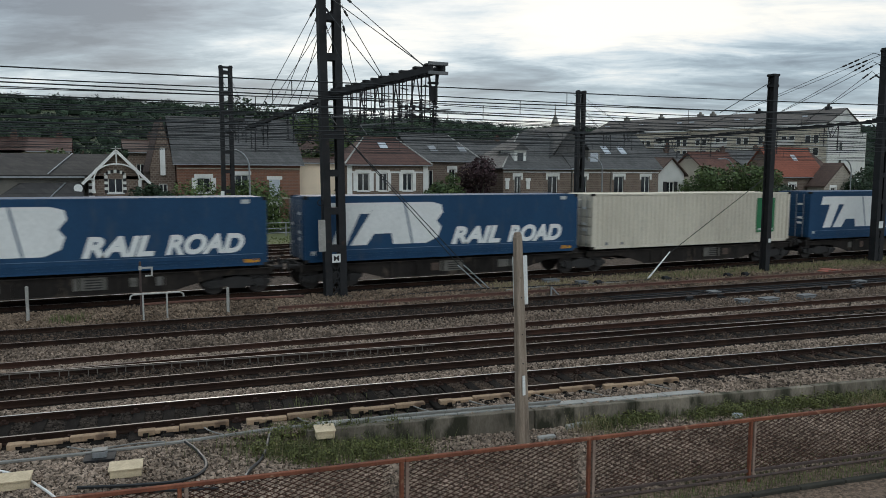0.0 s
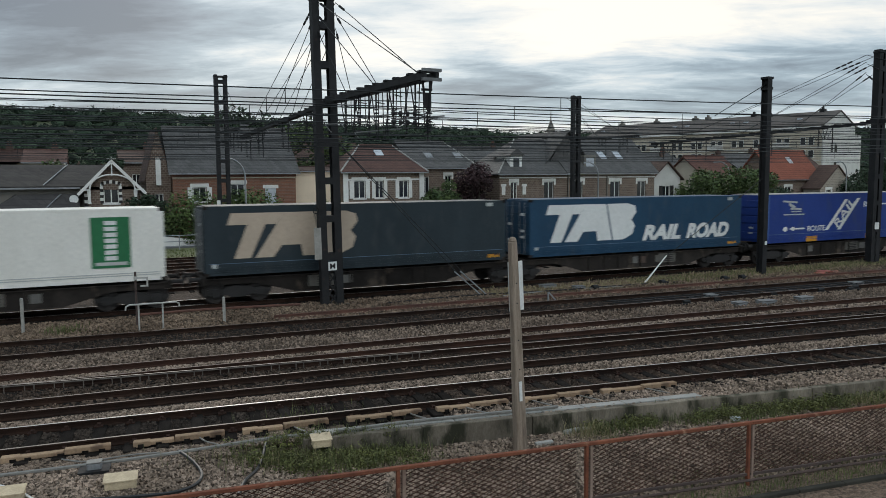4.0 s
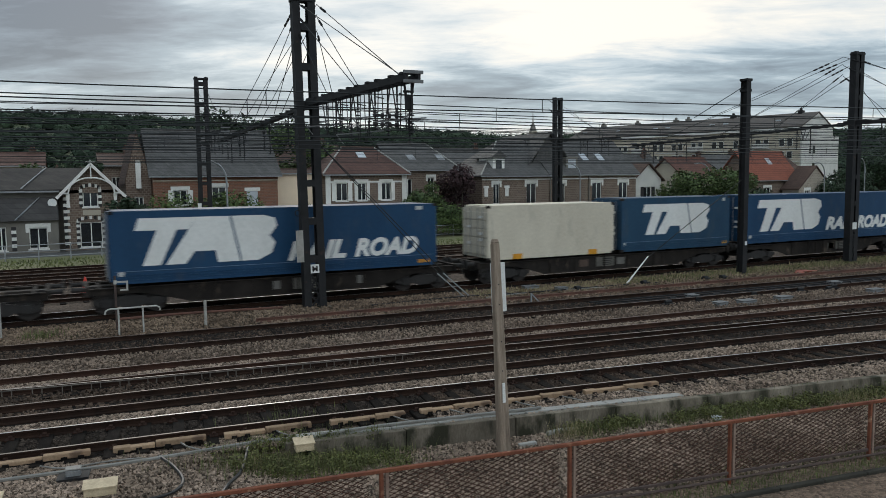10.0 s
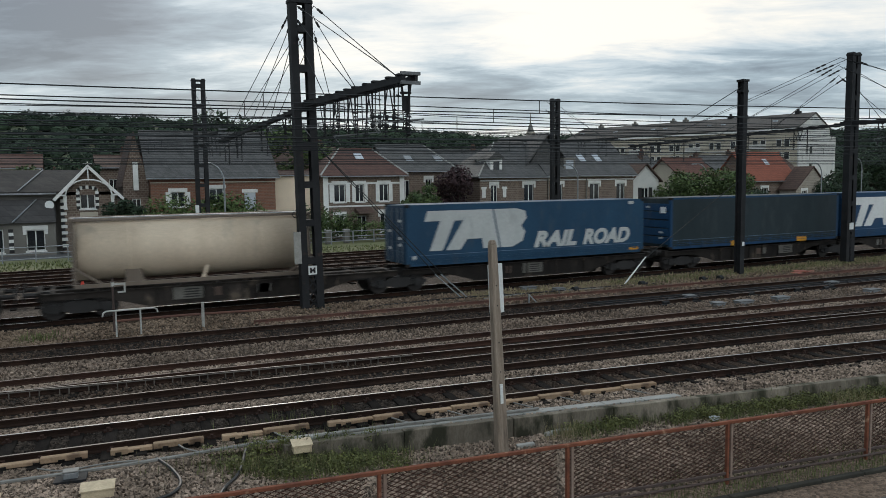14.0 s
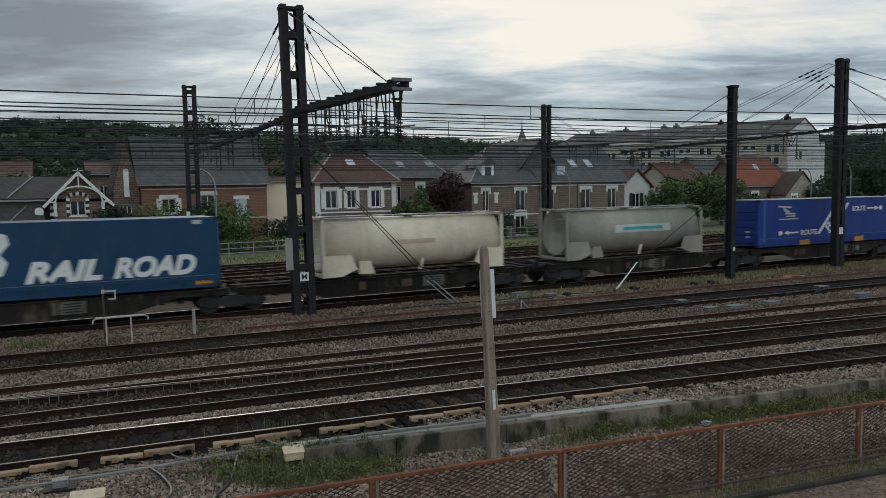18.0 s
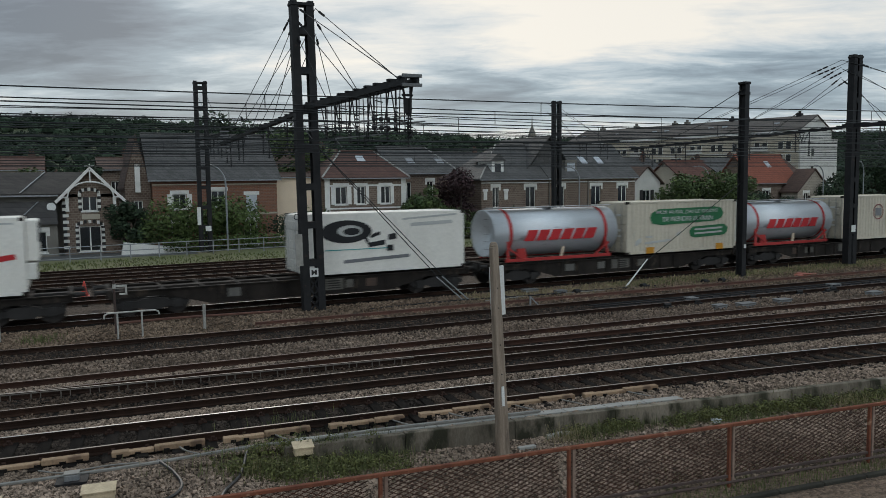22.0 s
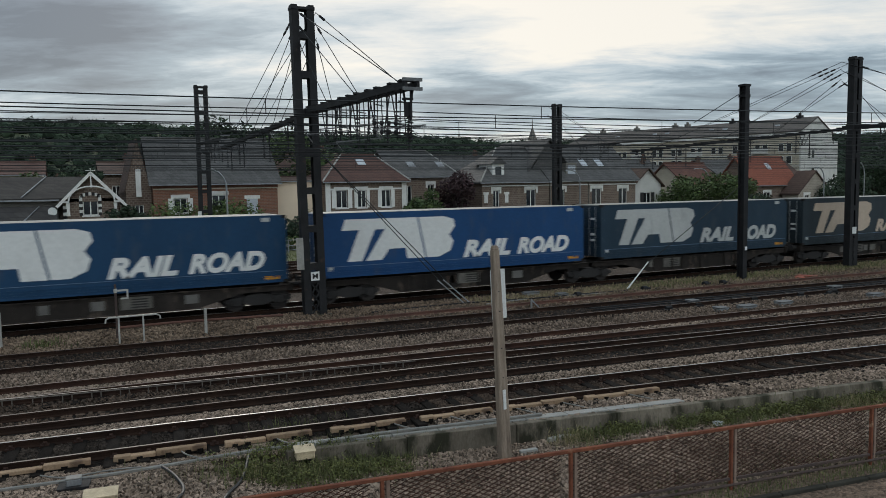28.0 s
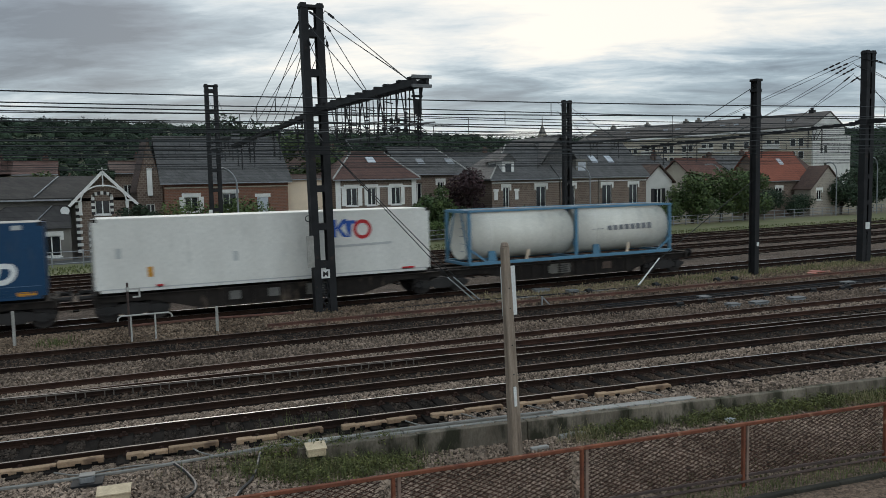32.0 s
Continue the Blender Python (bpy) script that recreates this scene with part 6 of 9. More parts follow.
terrace()
house("small white gabled house with dark shutters", 58.6, 62.7, 68.5, 78.0, 4.9, 6.7, RENDER_WHITE, TILE_BROWN, [(60.1, 61.2, 2.3, 4.0, "dark")], axis="y")
house("red-roofed house behind the trees with a skylight", 82.2, 90.6, 72.0, 78.5, 4.8, 8.3, MEULIERE, TILE_BRIGHT, [(84.0, 85.2, 1.6, 3.6, "surround"), (88.0, 89.0, 1.6, 3.6, "surround")], chimneys=((83.0, 75.2, 9.2),), skylights=((86.6, 0.5),))
house("pale stone gabled wing of the red-roofed house", 87.0, 93.4, 69.0, 71.6, 3.4, 6.3, STONE_PALE, TILE_BROWN, [(88.2, 89.1, 1.9, 3.2, "surround"), (91.0, 91.9, 1.9, 3.2, "surround")], axis="y", over=0.2)
house("older red-roofed house behind the trees", 74.0, 80.5, 76.0, 84.0, 4.9, 7.6, RENDER_CREAM, TILE_RED, [(76.0, 77.0, 2.4, 4.0, "plain")])


def apartment_block():
    """Long pale block seen along its side, far behind the street; built along its own y axis."""
    t = thing("apartment_block", pose(150.15, 115.0, 0, 0, 0, 15.36), "long pale apartment block with grey roof and chimneys", "apartment building")
    hw, n, e, r = 8.2, 63.0, 15.9, 19.1
    part("wall", Geo().box(-hw, hw, 0, n, 0, e), RENDER_CREAM, t)
    part("gable", Geo().prism_y([(-hw, e), (hw, e), (0, r)], -0.3, 0), RENDER_WHITE, t)
    part("end_wall", Geo().box(-hw, hw, -0.3, -0.004, 0, e), RENDER_WHITE, t)
    for g in gable_roof_y(-hw, hw, 0, n, e, r, 0.5, 0.25):
        part("roof_slope", g, ROOF_BLOCK, t)
    part("eave_band", Geo().box(-hw - 0.45, -hw - 0.02, 0, n, e - 0.75, e - 0.28), TRIM_WHITE, t)
    for f in range(5):
        z = 0.6 + f * 2.75
        part("floor_band", Geo().box(-hw - 0.12, -hw - 0.005, 0, n, z - 0.62, z - 0.42), RENDER_WHITE, t)
        y, k = 1.6, 0
        while y < n - 4 and f > 1:
            for dy in (0.0, 1.75):
                w = part("window", Geo().box(-hw - 0.06, -hw - 0.01, y + dy, y + dy + 1.25, z, z + 1.7), TRIM_WHITE, t)
                part("pane", Geo().box(-hw - 0.09, -hw - 0.06, y + dy + 0.12, y + dy + 1.13, z + 0.1, z + 1.6), GLASS, w)
            if k % 3 == 1:
                part("balcony", Geo().box(-hw - 1.1, -hw - 0.01, y - 0.4, y + 3.4, z - 0.35, z - 0.2).box(-hw - 1.1, -hw - 1.02, y - 0.4, y + 3.4, z - 0.2, z + 0.75), RENDER_WHITE, t)
            y += 5.3
            k += 1
    for y in (3.0, 15.5, 19.0, 31.0, 34.5, 46.0, 57.0):
        part("chimney", Geo().box(-0.7, 0.7, y, y + 1.0, r - 0.4, r + 0.75).box(-0.5, -0.1, y + 0.2, y + 0.6, r + 0.75, r + 1.25).box(0.15, 0.5, y + 0.4, y + 0.8, r + 0.75, r + 1.25), STEEL_DARK if y < 20 else RENDER_GREY, t)
        part("roof_light", Geo().box(-4.9, -4.3, y + 3, y + 4.0, e + 1.15 + 0.42, e + 1.15 + 0.72), CURTAIN, t)
    for z in (6.4, 10.2):
        part("end_window", Geo().box(-2.5, -1.3, -0.36, -0.31, z, z + 1.6), GLASS, t)
    part("annexe", Geo().box(hw, hw + 7, 1, 12, 0, 14.4), RENDER_WHITE, t)
    for y in (2.0, 5.5):
        part("annexe_chimney", Geo().box(hw + 1.0 + y * 0.4, hw + 2.0 + y * 0.4, 3, 4, 14.4, 16.8), STEEL_DARK, t)


apartment_block()


def spire():
    t = thing("church_spire", pose(255, 390, 30), "thin grey church spire on the far side of the town", "church")
    part("tower", Geo().box(-1.9, 1.9, -1.9, 1.9, -30, 4), RENDER_CREAM, t)
    part("spire", Geo().hull([(-1.7, -1.7, 4), (1.7, -1.7, 4), (1.7, 1.7, 4), (-1.7, 1.7, 4)], [(-0.45, -0.45, 9), (0.45, -0.45, 9), (0.45, 0.45, 9), (-0.45, 0.45, 9)]), RENDER_GREY, t)
    part("finial", Geo().tube((0, 0, 9), (0, 0, 16), 0.42, 0.12, n=6), RENDER_GREY, t)


spire()


def town():
    """Roofs of the town behind the street, each house an object of its own."""
    rnd = random.Random(77)
    walls = (RENDER_WHITE, RENDER_CREAM, RENDER_GREY, MEULIERE, BRICK_RED, MEULIERE)
    roofs = (SLATE, TILE_RED, TILE_BROWN, TILE_BROWN, SLATE, SLATE)
    words = {RENDER_WHITE: "white rendered", RENDER_CREAM: "cream rendered", RENDER_GREY: "grey rendered", MEULIERE: "brown rubble", BRICK_RED: "red brick"}
    rw = {SLATE: "slate", TILE_RED: "red tiled", TILE_BROWN: "brown tiled"}
    for row, (ymin, step, n) in enumerate(((88, 13, 10), (104, 14, 12), (124, 15, 13), (150, 17, 14), (182, 20, 14), (215, 24, 14))):
        for i in range(n):
            y = ymin + rnd.uniform(-4, 4)
            az = -6 + (52 + 4) * (i + rnd.uniform(0.1, 0.9)) / n
            x = y * math.tan(radians(az))
            if (112 < x < 175 and y > 100) or (x < 13 and y < 150):
                continue
            w, d = rnd.uniform(8, 13), rnd.uniform(8, 10)
            z = ground_z(x, y)
            e, r = z + rnd.uniform(5.2, 6.6), 0
            r = e + rnd.uniform(2.6, 3.8)
            wl, rf = rnd.choice(walls), rnd.choice(roofs)
            wins = []
            for fz in (3.4,):
                xx = x + 1.2
                while xx < x + w - 1.6:
                    wins.append((xx, xx + 1.0, z + fz, z + fz + 1.5, "plain"))
                    xx += rnd.uniform(2.2, 3.4)
            house("%s town house with a %s roof" % (words[wl], rw[rf]), x, x + w, y, y + d, e, r, wl, rf, wins if row < 3 else wins[:2], axis=rnd.choice("xxy"), chimneys=((x + w * 0.8, y + d / 2, r + 0.8),) if rnd.random() < 0.8 else (), base=z)


town()
for _x in (-14.0, -9.6):
    house("low brown-tiled town house seen over the villa roof", _x, _x + 7.3, 91.0, 99.0, 7.0, 8.3, RENDER_CREAM, TILE_OLD, [(_x + 1.5, _x + 2.4, 4.6, 6.0, "plain"), (_x + 4.6, _x + 5.5, 4.6, 6.0, "plain")], chimneys=((_x + 6.4, 95.0, 9.0),), base=-0.2)
house("brown brick town house rising behind the villa", 3.3, 6.6, 86.0, 94.0, 6.9, 8.1, MEULIERE, TILE_BROWN, [(4.2, 5.0, 4.4, 5.7, "plain")], chimneys=((6.0, 90.0, 8.9),), base=-0.2)
house("town house with a bright orange-red tiled roof", 47.2, 56.0, 95.5, 104.0, 6.7, 8.9, RENDER_CREAM, TILE_BRIGHT, [(51.0, 52.0, 3.6, 5.2, "plain"), (54.0, 55.0, 3.6, 5.2, "plain")], base=-0.2)

for _x, _y, _w, _r, _wl, _rf in ((70.5, 92.0, 8.0, 8.2, RENDER_WHITE, TILE_BROWN), (80.5, 97.0, 9.0, 8.9, RENDER_CREAM, SLATE), (91.5, 95.0, 8.5, 8.4, MEULIERE, TILE_OLD), (102.0, 98.0, 9.0, 9.0, RENDER_WHITE, SLATE), (113.0, 96.0, 9.0, 8.6, RENDER_CREAM, TILE_BROWN)):
    house("town house of the back street before the long block", _x, _x + _w, _y, _y + 8.0, 5.8, _r, _wl, _rf, [(_x + 1.2, _x + 2.2, 3.4, 4.9, "plain"), (_x + _w - 2.6, _x + _w - 1.6, 3.4, 4.9, "plain")], chimneys=((_x + _w - 1.0, _y + 4.0, _r + 0.9),), base=-0.2)

# ---- verge: railing, lamps, hedges ----


def rail_line(x):
    return 59.2 + 0.10 * x


def verge_railing():
    t = thing("street_railing", pose(0, 0, 0), "galvanised two-rail railing between grass verge and street", "railing")
    xs = [-12 + 2.0 * k for k in range(62)]
    for x in xs:
        part("post", Geo().box(x - 0.04, x + 0.04, rail_line(x) - 0.04, rail_line(x) + 0.04, -0.3, 0.9), STEEL_GREY, t)
    for a, b in zip(xs[::6], xs[6::6]):
        for z in (0.86, 0.42, 0.05):
            part("rail_tube", Geo().tube((a, rail_line(a), z), (b, rail_line(b), z), 0.035, n=6), STEEL_GREY, t)


verge_railing()


def street_lamp(x, y, h, arm):
    t = thing("street_lamp", pose(x, y, -0.2), "pale grey street lamp with a curved arm", "street lamp", group="street lamps")
    pts = [(0, 0, 0), (0, 0, h * 0.78)] + [(arm * (1 - math.cos(a)), 0, h * 0.78 + h * 0.22 * math.sin(a)) for a in [math.pi / 2 * k / 6 for k in range(1, 7)]]
    part("pole", Geo().path(pts, 0.075, n=8), STEEL_GREY, t)
    part("lantern", Geo().hull([(arm * 1.0, -0.12, h - 0.10), (arm * 1.45, -0.12, h - 0.12), (arm * 1.45, 0.12, h - 0.12), (arm * 1.0, 0.12, h - 0.10)], [(arm * 1.0, -0.08, h + 0.06), (arm * 1.4, -0.06, h + 0.02), (arm * 1.4, 0.06, h + 0.02), (arm * 1.0, 0.08, h + 0.06)]), STEEL_GREY, t)


street_lamp(11.5, 62.3, 6.9, -1.3)
street_lamp(49.3, 66.2, 6.8, -1.3)
street_lamp(90.0, 67.5, 7.0, -1.3)
street_lamp(97.5, 67.0, 7.6, -1.0)
street_lamp(72.0, 70.0, 7.0, -1.8)
for _x in (19.9, 21.6, 37.6, 40.0):
    _p = thing("gate_pillar", pose(_x, rail_line(_x) + 0.6, -0.2), "pale rendered gate pillar beside the railing", "gate pillar", group="gate pillars")
    part("shaft", Geo().box(-0.22, 0.22, -0.2, 0.2, 0, 1.1), RENDER_GREY, _p, bevel=0.01)
    part("cap", Geo().box(-0.28, 0.28, -0.26, 0.26, 1.1, 1.22), CONCRETE_PALE, _p, bevel=0.02)
single("low_white_wall", Geo().hull([(3.6, 63.4, -0.2), (8.4, 63.4, -0.2), (8.4, 63.9, -0.2), (3.6, 63.9, -0.2)], [(3.8, 63.4, 0.75), (8.2, 63.4, 0.15), (8.2, 63.9, 0.15), (3.8, 63.9, 0.75)]), TRIM_WHITE, "low white sloping garden wall beside the villa", "garden wall")

# ---- vegetation ----


def leaf_cloud(centres, count, size, seed, squash=0.9):
    """Leaf cards scattered in shells round the given clump centres."""
    rnd = random.Random(seed)
    vs, fs = [], []
    total = sum(c[3] ** 2 for c in centres)
    for cx, cy, cz, cr in centres:
        for _ in range(int(count * cr * cr / total)):
            d = Vector((rnd.gauss(0, 1), rnd.gauss(0, 1), rnd.gauss(0, 1))).normalized()
            r = cr * (0.55 + 0.5 * rnd.random() ** 0.6)
            p = Vector((cx, cy, cz)) + Vector((d.x * r, d.y * r, d.z * r * squash))
            u = Vector((rnd.uniform(-1, 1), rnd.uniform(-1, 1), rnd.uniform(-0.6, 0.6))).normalized()
            w = u.cross(d)
            if w.length < 0.1:
                continue
            w.normalize()
            s = size * rnd.uniform(0.6, 1.3)
            o = len(vs)
            vs += [tuple(p - u * s), tuple(p + w * s * 0.6), tuple(p + u * s), tuple(p - w * s * 0.6)]
            fs.append((o, o + 1, o + 2, o + 3))
    g = Geo()
    g.v, g.f = vs, fs
    return g


def tree(x, y, h, spread, leaves, label, seed, count=2600, leaf=0.20, z=None, trunk=0.28):
    rnd = random.Random(seed)
    z = ground_z(x, y) if z is None else z
    t = thing("tree", pose(x, y, z), label, "tree", group="trees by the street")
    part("trunk", Geo().tube((0, 0, -0.2), (rnd.uniform(-0.2, 0.2), 0, h * 0.3), trunk * h / 8, trunk * h / 14, n=8), BARK, t)
    centres = []
    for k in range(12):
        a = rnd.uniform(0, 6.28)
        rr = spread * rnd.uniform(0.25, 0.75)
        zc = h * rnd.uniform(0.24, 0.80)
        c = (rr * math.cos(a), rr * math.sin(a), zc, spread * rnd.uniform(0.32, 0.52))
        centres.append(c)
        part("limb", Geo().tube((0, 0, h * rnd.uniform(0.15, 0.3)), (c[0] * 0.8, c[1] * 0.8, c[2]), trunk * h / 22, trunk * h / 60, n=6), BARK, t)
    centres.append((0, 0, h * 0.84, spread * 0.42))
    part("crown", leaf_cloud(centres, count, leaf, seed + 1), leaves, t)
    return t


def bush(x, y, w, h, leaves, label, seed, count=900, leaf=0.14, name="bush"):
    rnd = random.Random(seed)
    z = ground_z(x, y)
    h *= 1.18
    cs = [(rnd.uniform(-w / 2, w / 2) * 0.75, rnd.uniform(-0.5, 0.5), h * rnd.uniform(0.3, 0.65), h * rnd.uniform(0.28, 0.42)) for _ in range(max(5, int(w * 2)))]
    return single(name, leaf_cloud(cs, count, leaf, seed + 1), leaves, label, "bush", at=pose(x, y, z))


tree(34.6, 65.6, 6.9, 2.9, LEAF_COPPER, "dark copper-leaved tree beside the terrace", 101, 5200, 0.17)
tree(31.3, 65.5, 5.3, 1.7, LEAF_GREEN, "slim green tree before the grey house", 102, 2600, 0.15)
tree(30.0, 66.0, 4.6, 1.5, LEAF_GREEN, "small green tree beside the white-trimmed house", 103, 2000, 0.15)
tree(64.5, 67.0, 6.0, 3.1, LEAF_GREEN, "broad green tree behind the railing", 104, 4600, 0.19)
tree(69.5, 67.5, 6.3, 3.2, LEAF_GREEN, "broad green tree behind the railing", 105, 4600, 0.19)
tree(74.0, 68.0, 6.0, 3.0, LEAF_GREEN, "broad green tree behind the railing", 106, 4200, 0.19)
tree(93.0, 69.0, 5.0, 3.0, LEAF_DARK, "dark green tree before the stone villa", 107, 3600, 0.19)
tree(99.0, 70.0, 6.5, 3.2, LEAF_DARK, "dark green tree at the end of the street", 108, 3600, 0.19)
tree(106.0, 71.0, 10.0, 4.5, LEAF_DARK, "tall dark green tree at the end of the street", 109, 4600, 0.22)
tree(115.0, 73.0, 11.5, 5.0, LEAF_DARK, "tall dark green tree at the end of the street", 119, 4600, 0.24)
tree(4.3, 65.0, 4.3, 1.5, LEAF_DARK, "dark green garden tree beside the villa", 110, 2600, 0.15)
tree(2.6, 83.0, 8.0, 1.9, LEAF_DARK, "dark garden tree beside the brown town house", 116, 2600, 0.2)
tree(-3.2, 84.0, 7.6, 2.6, LEAF_GREEN, "green garden tree behind the villa roof", 113, 3200, 0.2)
tree(0.2, 86.0, 8.3, 2.8, LEAF_DARK, "dark garden tree behind the villa roof", 114, 3200, 0.2)
tree(7.6, 84.0, 8.4, 2.2, LEAF_DARK, "dark garden tree between the stone houses", 115, 2600, 0.2)
tree(20.5, 76.0, 11.5, 4.6, LEAF_GREEN, "large tree rising behind the cream house", 111, 5200, 0.25)
tree(15.5, 90.0, 14.0, 5.5, LEAF_DARK, "large tree rising behind the brick house", 112, 5200, 0.28)
for _x, _y, _w, _h, _m, _s in ((8.0, 64.5, 3.4, 4.0, LEAF_HEDGE, 120), (11.0, 64.8, 3.6, 4.1, LEAF_HEDGE, 121), (13.0, 65.2, 2.2, 4.5, LEAF_HEDGE, 122), (17.5, 65.0, 3.0, 3.3, LEAF_DARK, 123), (20.3, 65.0, 2.4, 3.4, LEAF_GREEN, 124), (5.6, 64.4, 2.0, 2.6, LEAF_GREEN, 125), (39.5, 64.9, 3.0, 2.9, LEAF_DARK, 126), (44.0, 65.4, 3.0, 1.3, LEAF_GREEN, 127), (50.5, 66.2, 3.0, 1.3, LEAF_GREEN, 128), (61.0, 67.2, 3.6, 2.6, LEAF_GREEN, 129), (32.5, 63.8, 4.0, 2.9, LEAF_GREEN, 130), (36.0, 63.9, 3.0, 2.5, LEAF_GREEN, 131), (80.0, 70.0, 6.0, 3.4, LEAF_DARK, 132), (86.0, 70.0, 5.0, 2.8, LEAF_DARK, 133), (22.6, 64.0, 2.2, 2.2, LEAF_GREEN, 134)):
    bush(_x, _y, _w, _h, _m, "leafy green shrub behind the street railing" if _m is not LEAF_DARK else "dark green shrub behind the street railing", _s, int(520 * _w * _h / 3))


def hedge(x0, x1, y, h, seed):
    cs = []
    rnd = random.Random(seed)
    x = x0
    while x < x1:
        for z in (0.35, 0.75):
            cs.append((x, y + rnd.uniform(-0.1, 0.1), G0 + h * z, 0.42 + rnd.uniform(-0.05, 0.08)))
        x += 0.42
    single("hedge", leaf_cloud(cs, int(260 * (x1 - x0)), 0.10, seed), LEAF_HEDGE, "clipped green hedge behind the street railing", "hedge")


hedge(23.4, 36.0, 62.4, 1.9, 140)
hedge(7.0, 20.0, 63.0, 1.2, 141)


def woodland():
    """Far woods on the ridge as one mass of clumps."""
    rnd = random.Random(31)
    g = Geo()
    for k in range(5200):
        az = rnd.uniform(-14, 66)
        d = rnd.uniform(250, 740)
        if az > 20 and d < 330:
            continue
        x, y = d * math.sin(radians(az)), d * math.cos(radians(az))
        r = rnd.uniform(2.6, 5.6) * (0.8 + d / 1500)
        zc = ground_z(x, y) + r * 0.5
        g.ball((x, y, zc), r * 0.72, k, 0.3, 0.85)
        for _ in range(32):
            e = Vector((rnd.gauss(0, 1), rnd.gauss(0, 1), abs(rnd.gauss(0, 1)))).normalized()
            p = Vector((x, y, zc)) + e * r * rnd.uniform(0.6, 1.05)
            u = Vector((rnd.uniform(-1, 1), rnd.uniform(-1, 1), rnd.uniform(-0.5, 0.5))).normalized() * r * rnd.uniform(0.07, 0.17)
            w = u.cross(e) * rnd.uniform(0.6, 1.0)
            o = len(g.v)
            g.v += [tuple(p - u), tuple(p + w), tuple(p + u), tuple(p - w)]
            g.f.append((o, o + 1, o + 2, o + 3))
    single("far_woods", g, LEAF_FAR, "dark green wooded ridge behind the town", "woods", kind="stuff")


woodland()


def weeds(name, label, material, region, count, seed, height=(0.15, 0.45), width=0.012):
    rnd = random.Random(seed)
    g = Geo()
    for _ in range(count):
        x, y = region(rnd)
        z = ground_z(x, y) - 0.02
        h = rnd.uniform(*height)
        a = rnd.uniform(0, 6.28)
        dx, dy = math.cos(a) * h * rnd.uniform(0.1, 0.55), math.sin(a) * h * rnd.uniform(0.1, 0.55)
        wx, wy = -math.sin(a) * width, math.cos(a) * width
        o = len(g.v)
        g.v += [(x - wx, y - wy, z), (x + wx, y + wy, z), (x + dx * 0.5 + wx * 0.8, y + dy * 0.5 + wy * 0.8, z + h * 0.6), (x + dx * 0.5 - wx * 0.8, y + dy * 0.5 - wy * 0.8, z + h * 0.6), (x + dx, y + dy, z + h)]
        g.f += [(o, o + 1, o + 2, o + 3), (o + 3, o + 2, o + 4)]
    return single(name, g, material, label, "weeds", kind="stuff")


def patch(cx, cy, rx, ry, follow=True):
    def pick(rnd):
        x = cx + rnd.gauss(0, rx)
        return x, cy + (wall_line(x) - wall_line(cx) if follow else 0) + rnd.gauss(0, ry)
    return pick


def leafy_weeds(label, region, count, seed, size=(0.05, 0.16), leaf=0.028, per=26, material=None):
    """Low leafy plants: each a small clump of leaf cards."""
    rnd = random.Random(seed)
    cs = []
    for _ in range(count):
        x, y = region(rnd)
        r = rnd.uniform(*size)
        cs.append((x, y, ground_z(x, y) + r * rnd.uniform(0.3, 0.9), r))
    return single("weeds", leaf_cloud(cs, count * per, leaf, seed + 1), material or WEED_LEAF, label, "weeds", kind="stuff")


def tufts(lo, hi, n, back, spread, seed=5):
    """Places gathered in tufts along the foot of the wall."""
    q = random.Random(seed)
    spots = []
    for _ in range(n):
        x = q.uniform(lo, hi)
        spots.append((x, wall_line(x) - back - abs(q.gauss(0, spread)), q.uniform(0.05, 0.2)))

    def pick(r):
        x, y, w = r.choice(spots)
        return x + r.gauss(0, w * 1.6), min(y + r.gauss(0, w * 0.7), wall_line(x) - 0.1)
    return pick


def wall_foot(lo, hi, back=0.15, spread=0.3):
    def pick(r):
        x = r.uniform(lo, hi)
        return x, wall_line(x) - back - abs(r.gauss(0, spread))
    return pick


leafy_weeds("leafy green weeds round the junction box", patch(3.5, 13.9, 0.5, 0.33), 210, 201, (0.05, 0.2))
leafy_weeds("leafy green weeds at the end of the low wall", patch(4.7, 13.7, 0.7, 0.25), 190, 202)
leafy_weeds("scattered leafy weeds along the low wall", wall_foot(9.6, 11.3, 0.05, 0.25), 95, 211, (0.05, 0.19))
leafy_weeds("leafy weeds along the foot of the low wall", wall_foot(11.9, 18.5, 0.08, 0.26), 430, 203, (0.06, 0.22), 0.026)
leafy_weeds("leafy weeds along the foot of the low wall", wall_foot(20.0, 30.0, 0.1, 0.4), 300, 204, (0.06, 0.22), 0.035)
weeds("weeds", "tufted green grass along the low wall", GRASS_BLADE, tufts(9.4, 24, 110, 0.10, 0.30), 5200, 212, (0.08, 0.30), 0.006)
weeds("weeds", "thin green grass round the junction box", GRASS_BLADE, patch(4.0, 13.8, 0.9, 0.35), 2600, 213, (0.1, 0.38), 0.005)
weeds("weeds", "dry yellow stalks in front of the wall", GRASS_DRY, lambda r: (lambda x: (x, wall_line(x) - 0.4 - abs(r.gauss(0, 0.25))))(r.choice((r.gauss(9.3, 0.25), r.gauss(16.8, 0.5), r.gauss(3.4, 0.8)))), 500, 205, (0.2, 0.5), 0.004)
weeds("weeds", "thin grass beside the mesh fence", GRASS_BLADE, lambda r: (lambda x: (x, fence_line(x) + abs(r.gauss(0.1, 0.35))))(r.uniform(9, 22)), 1500, 206, (0.05, 0.2), 0.006)
weeds("weeds", "low green weeds in the ballast verge", GRASS_BLADE, lambda r: (r.gauss(-1.0, 0.35), r.gauss(28.6, 0.3)), 260, 207, (0.1, 0.35), 0.015)
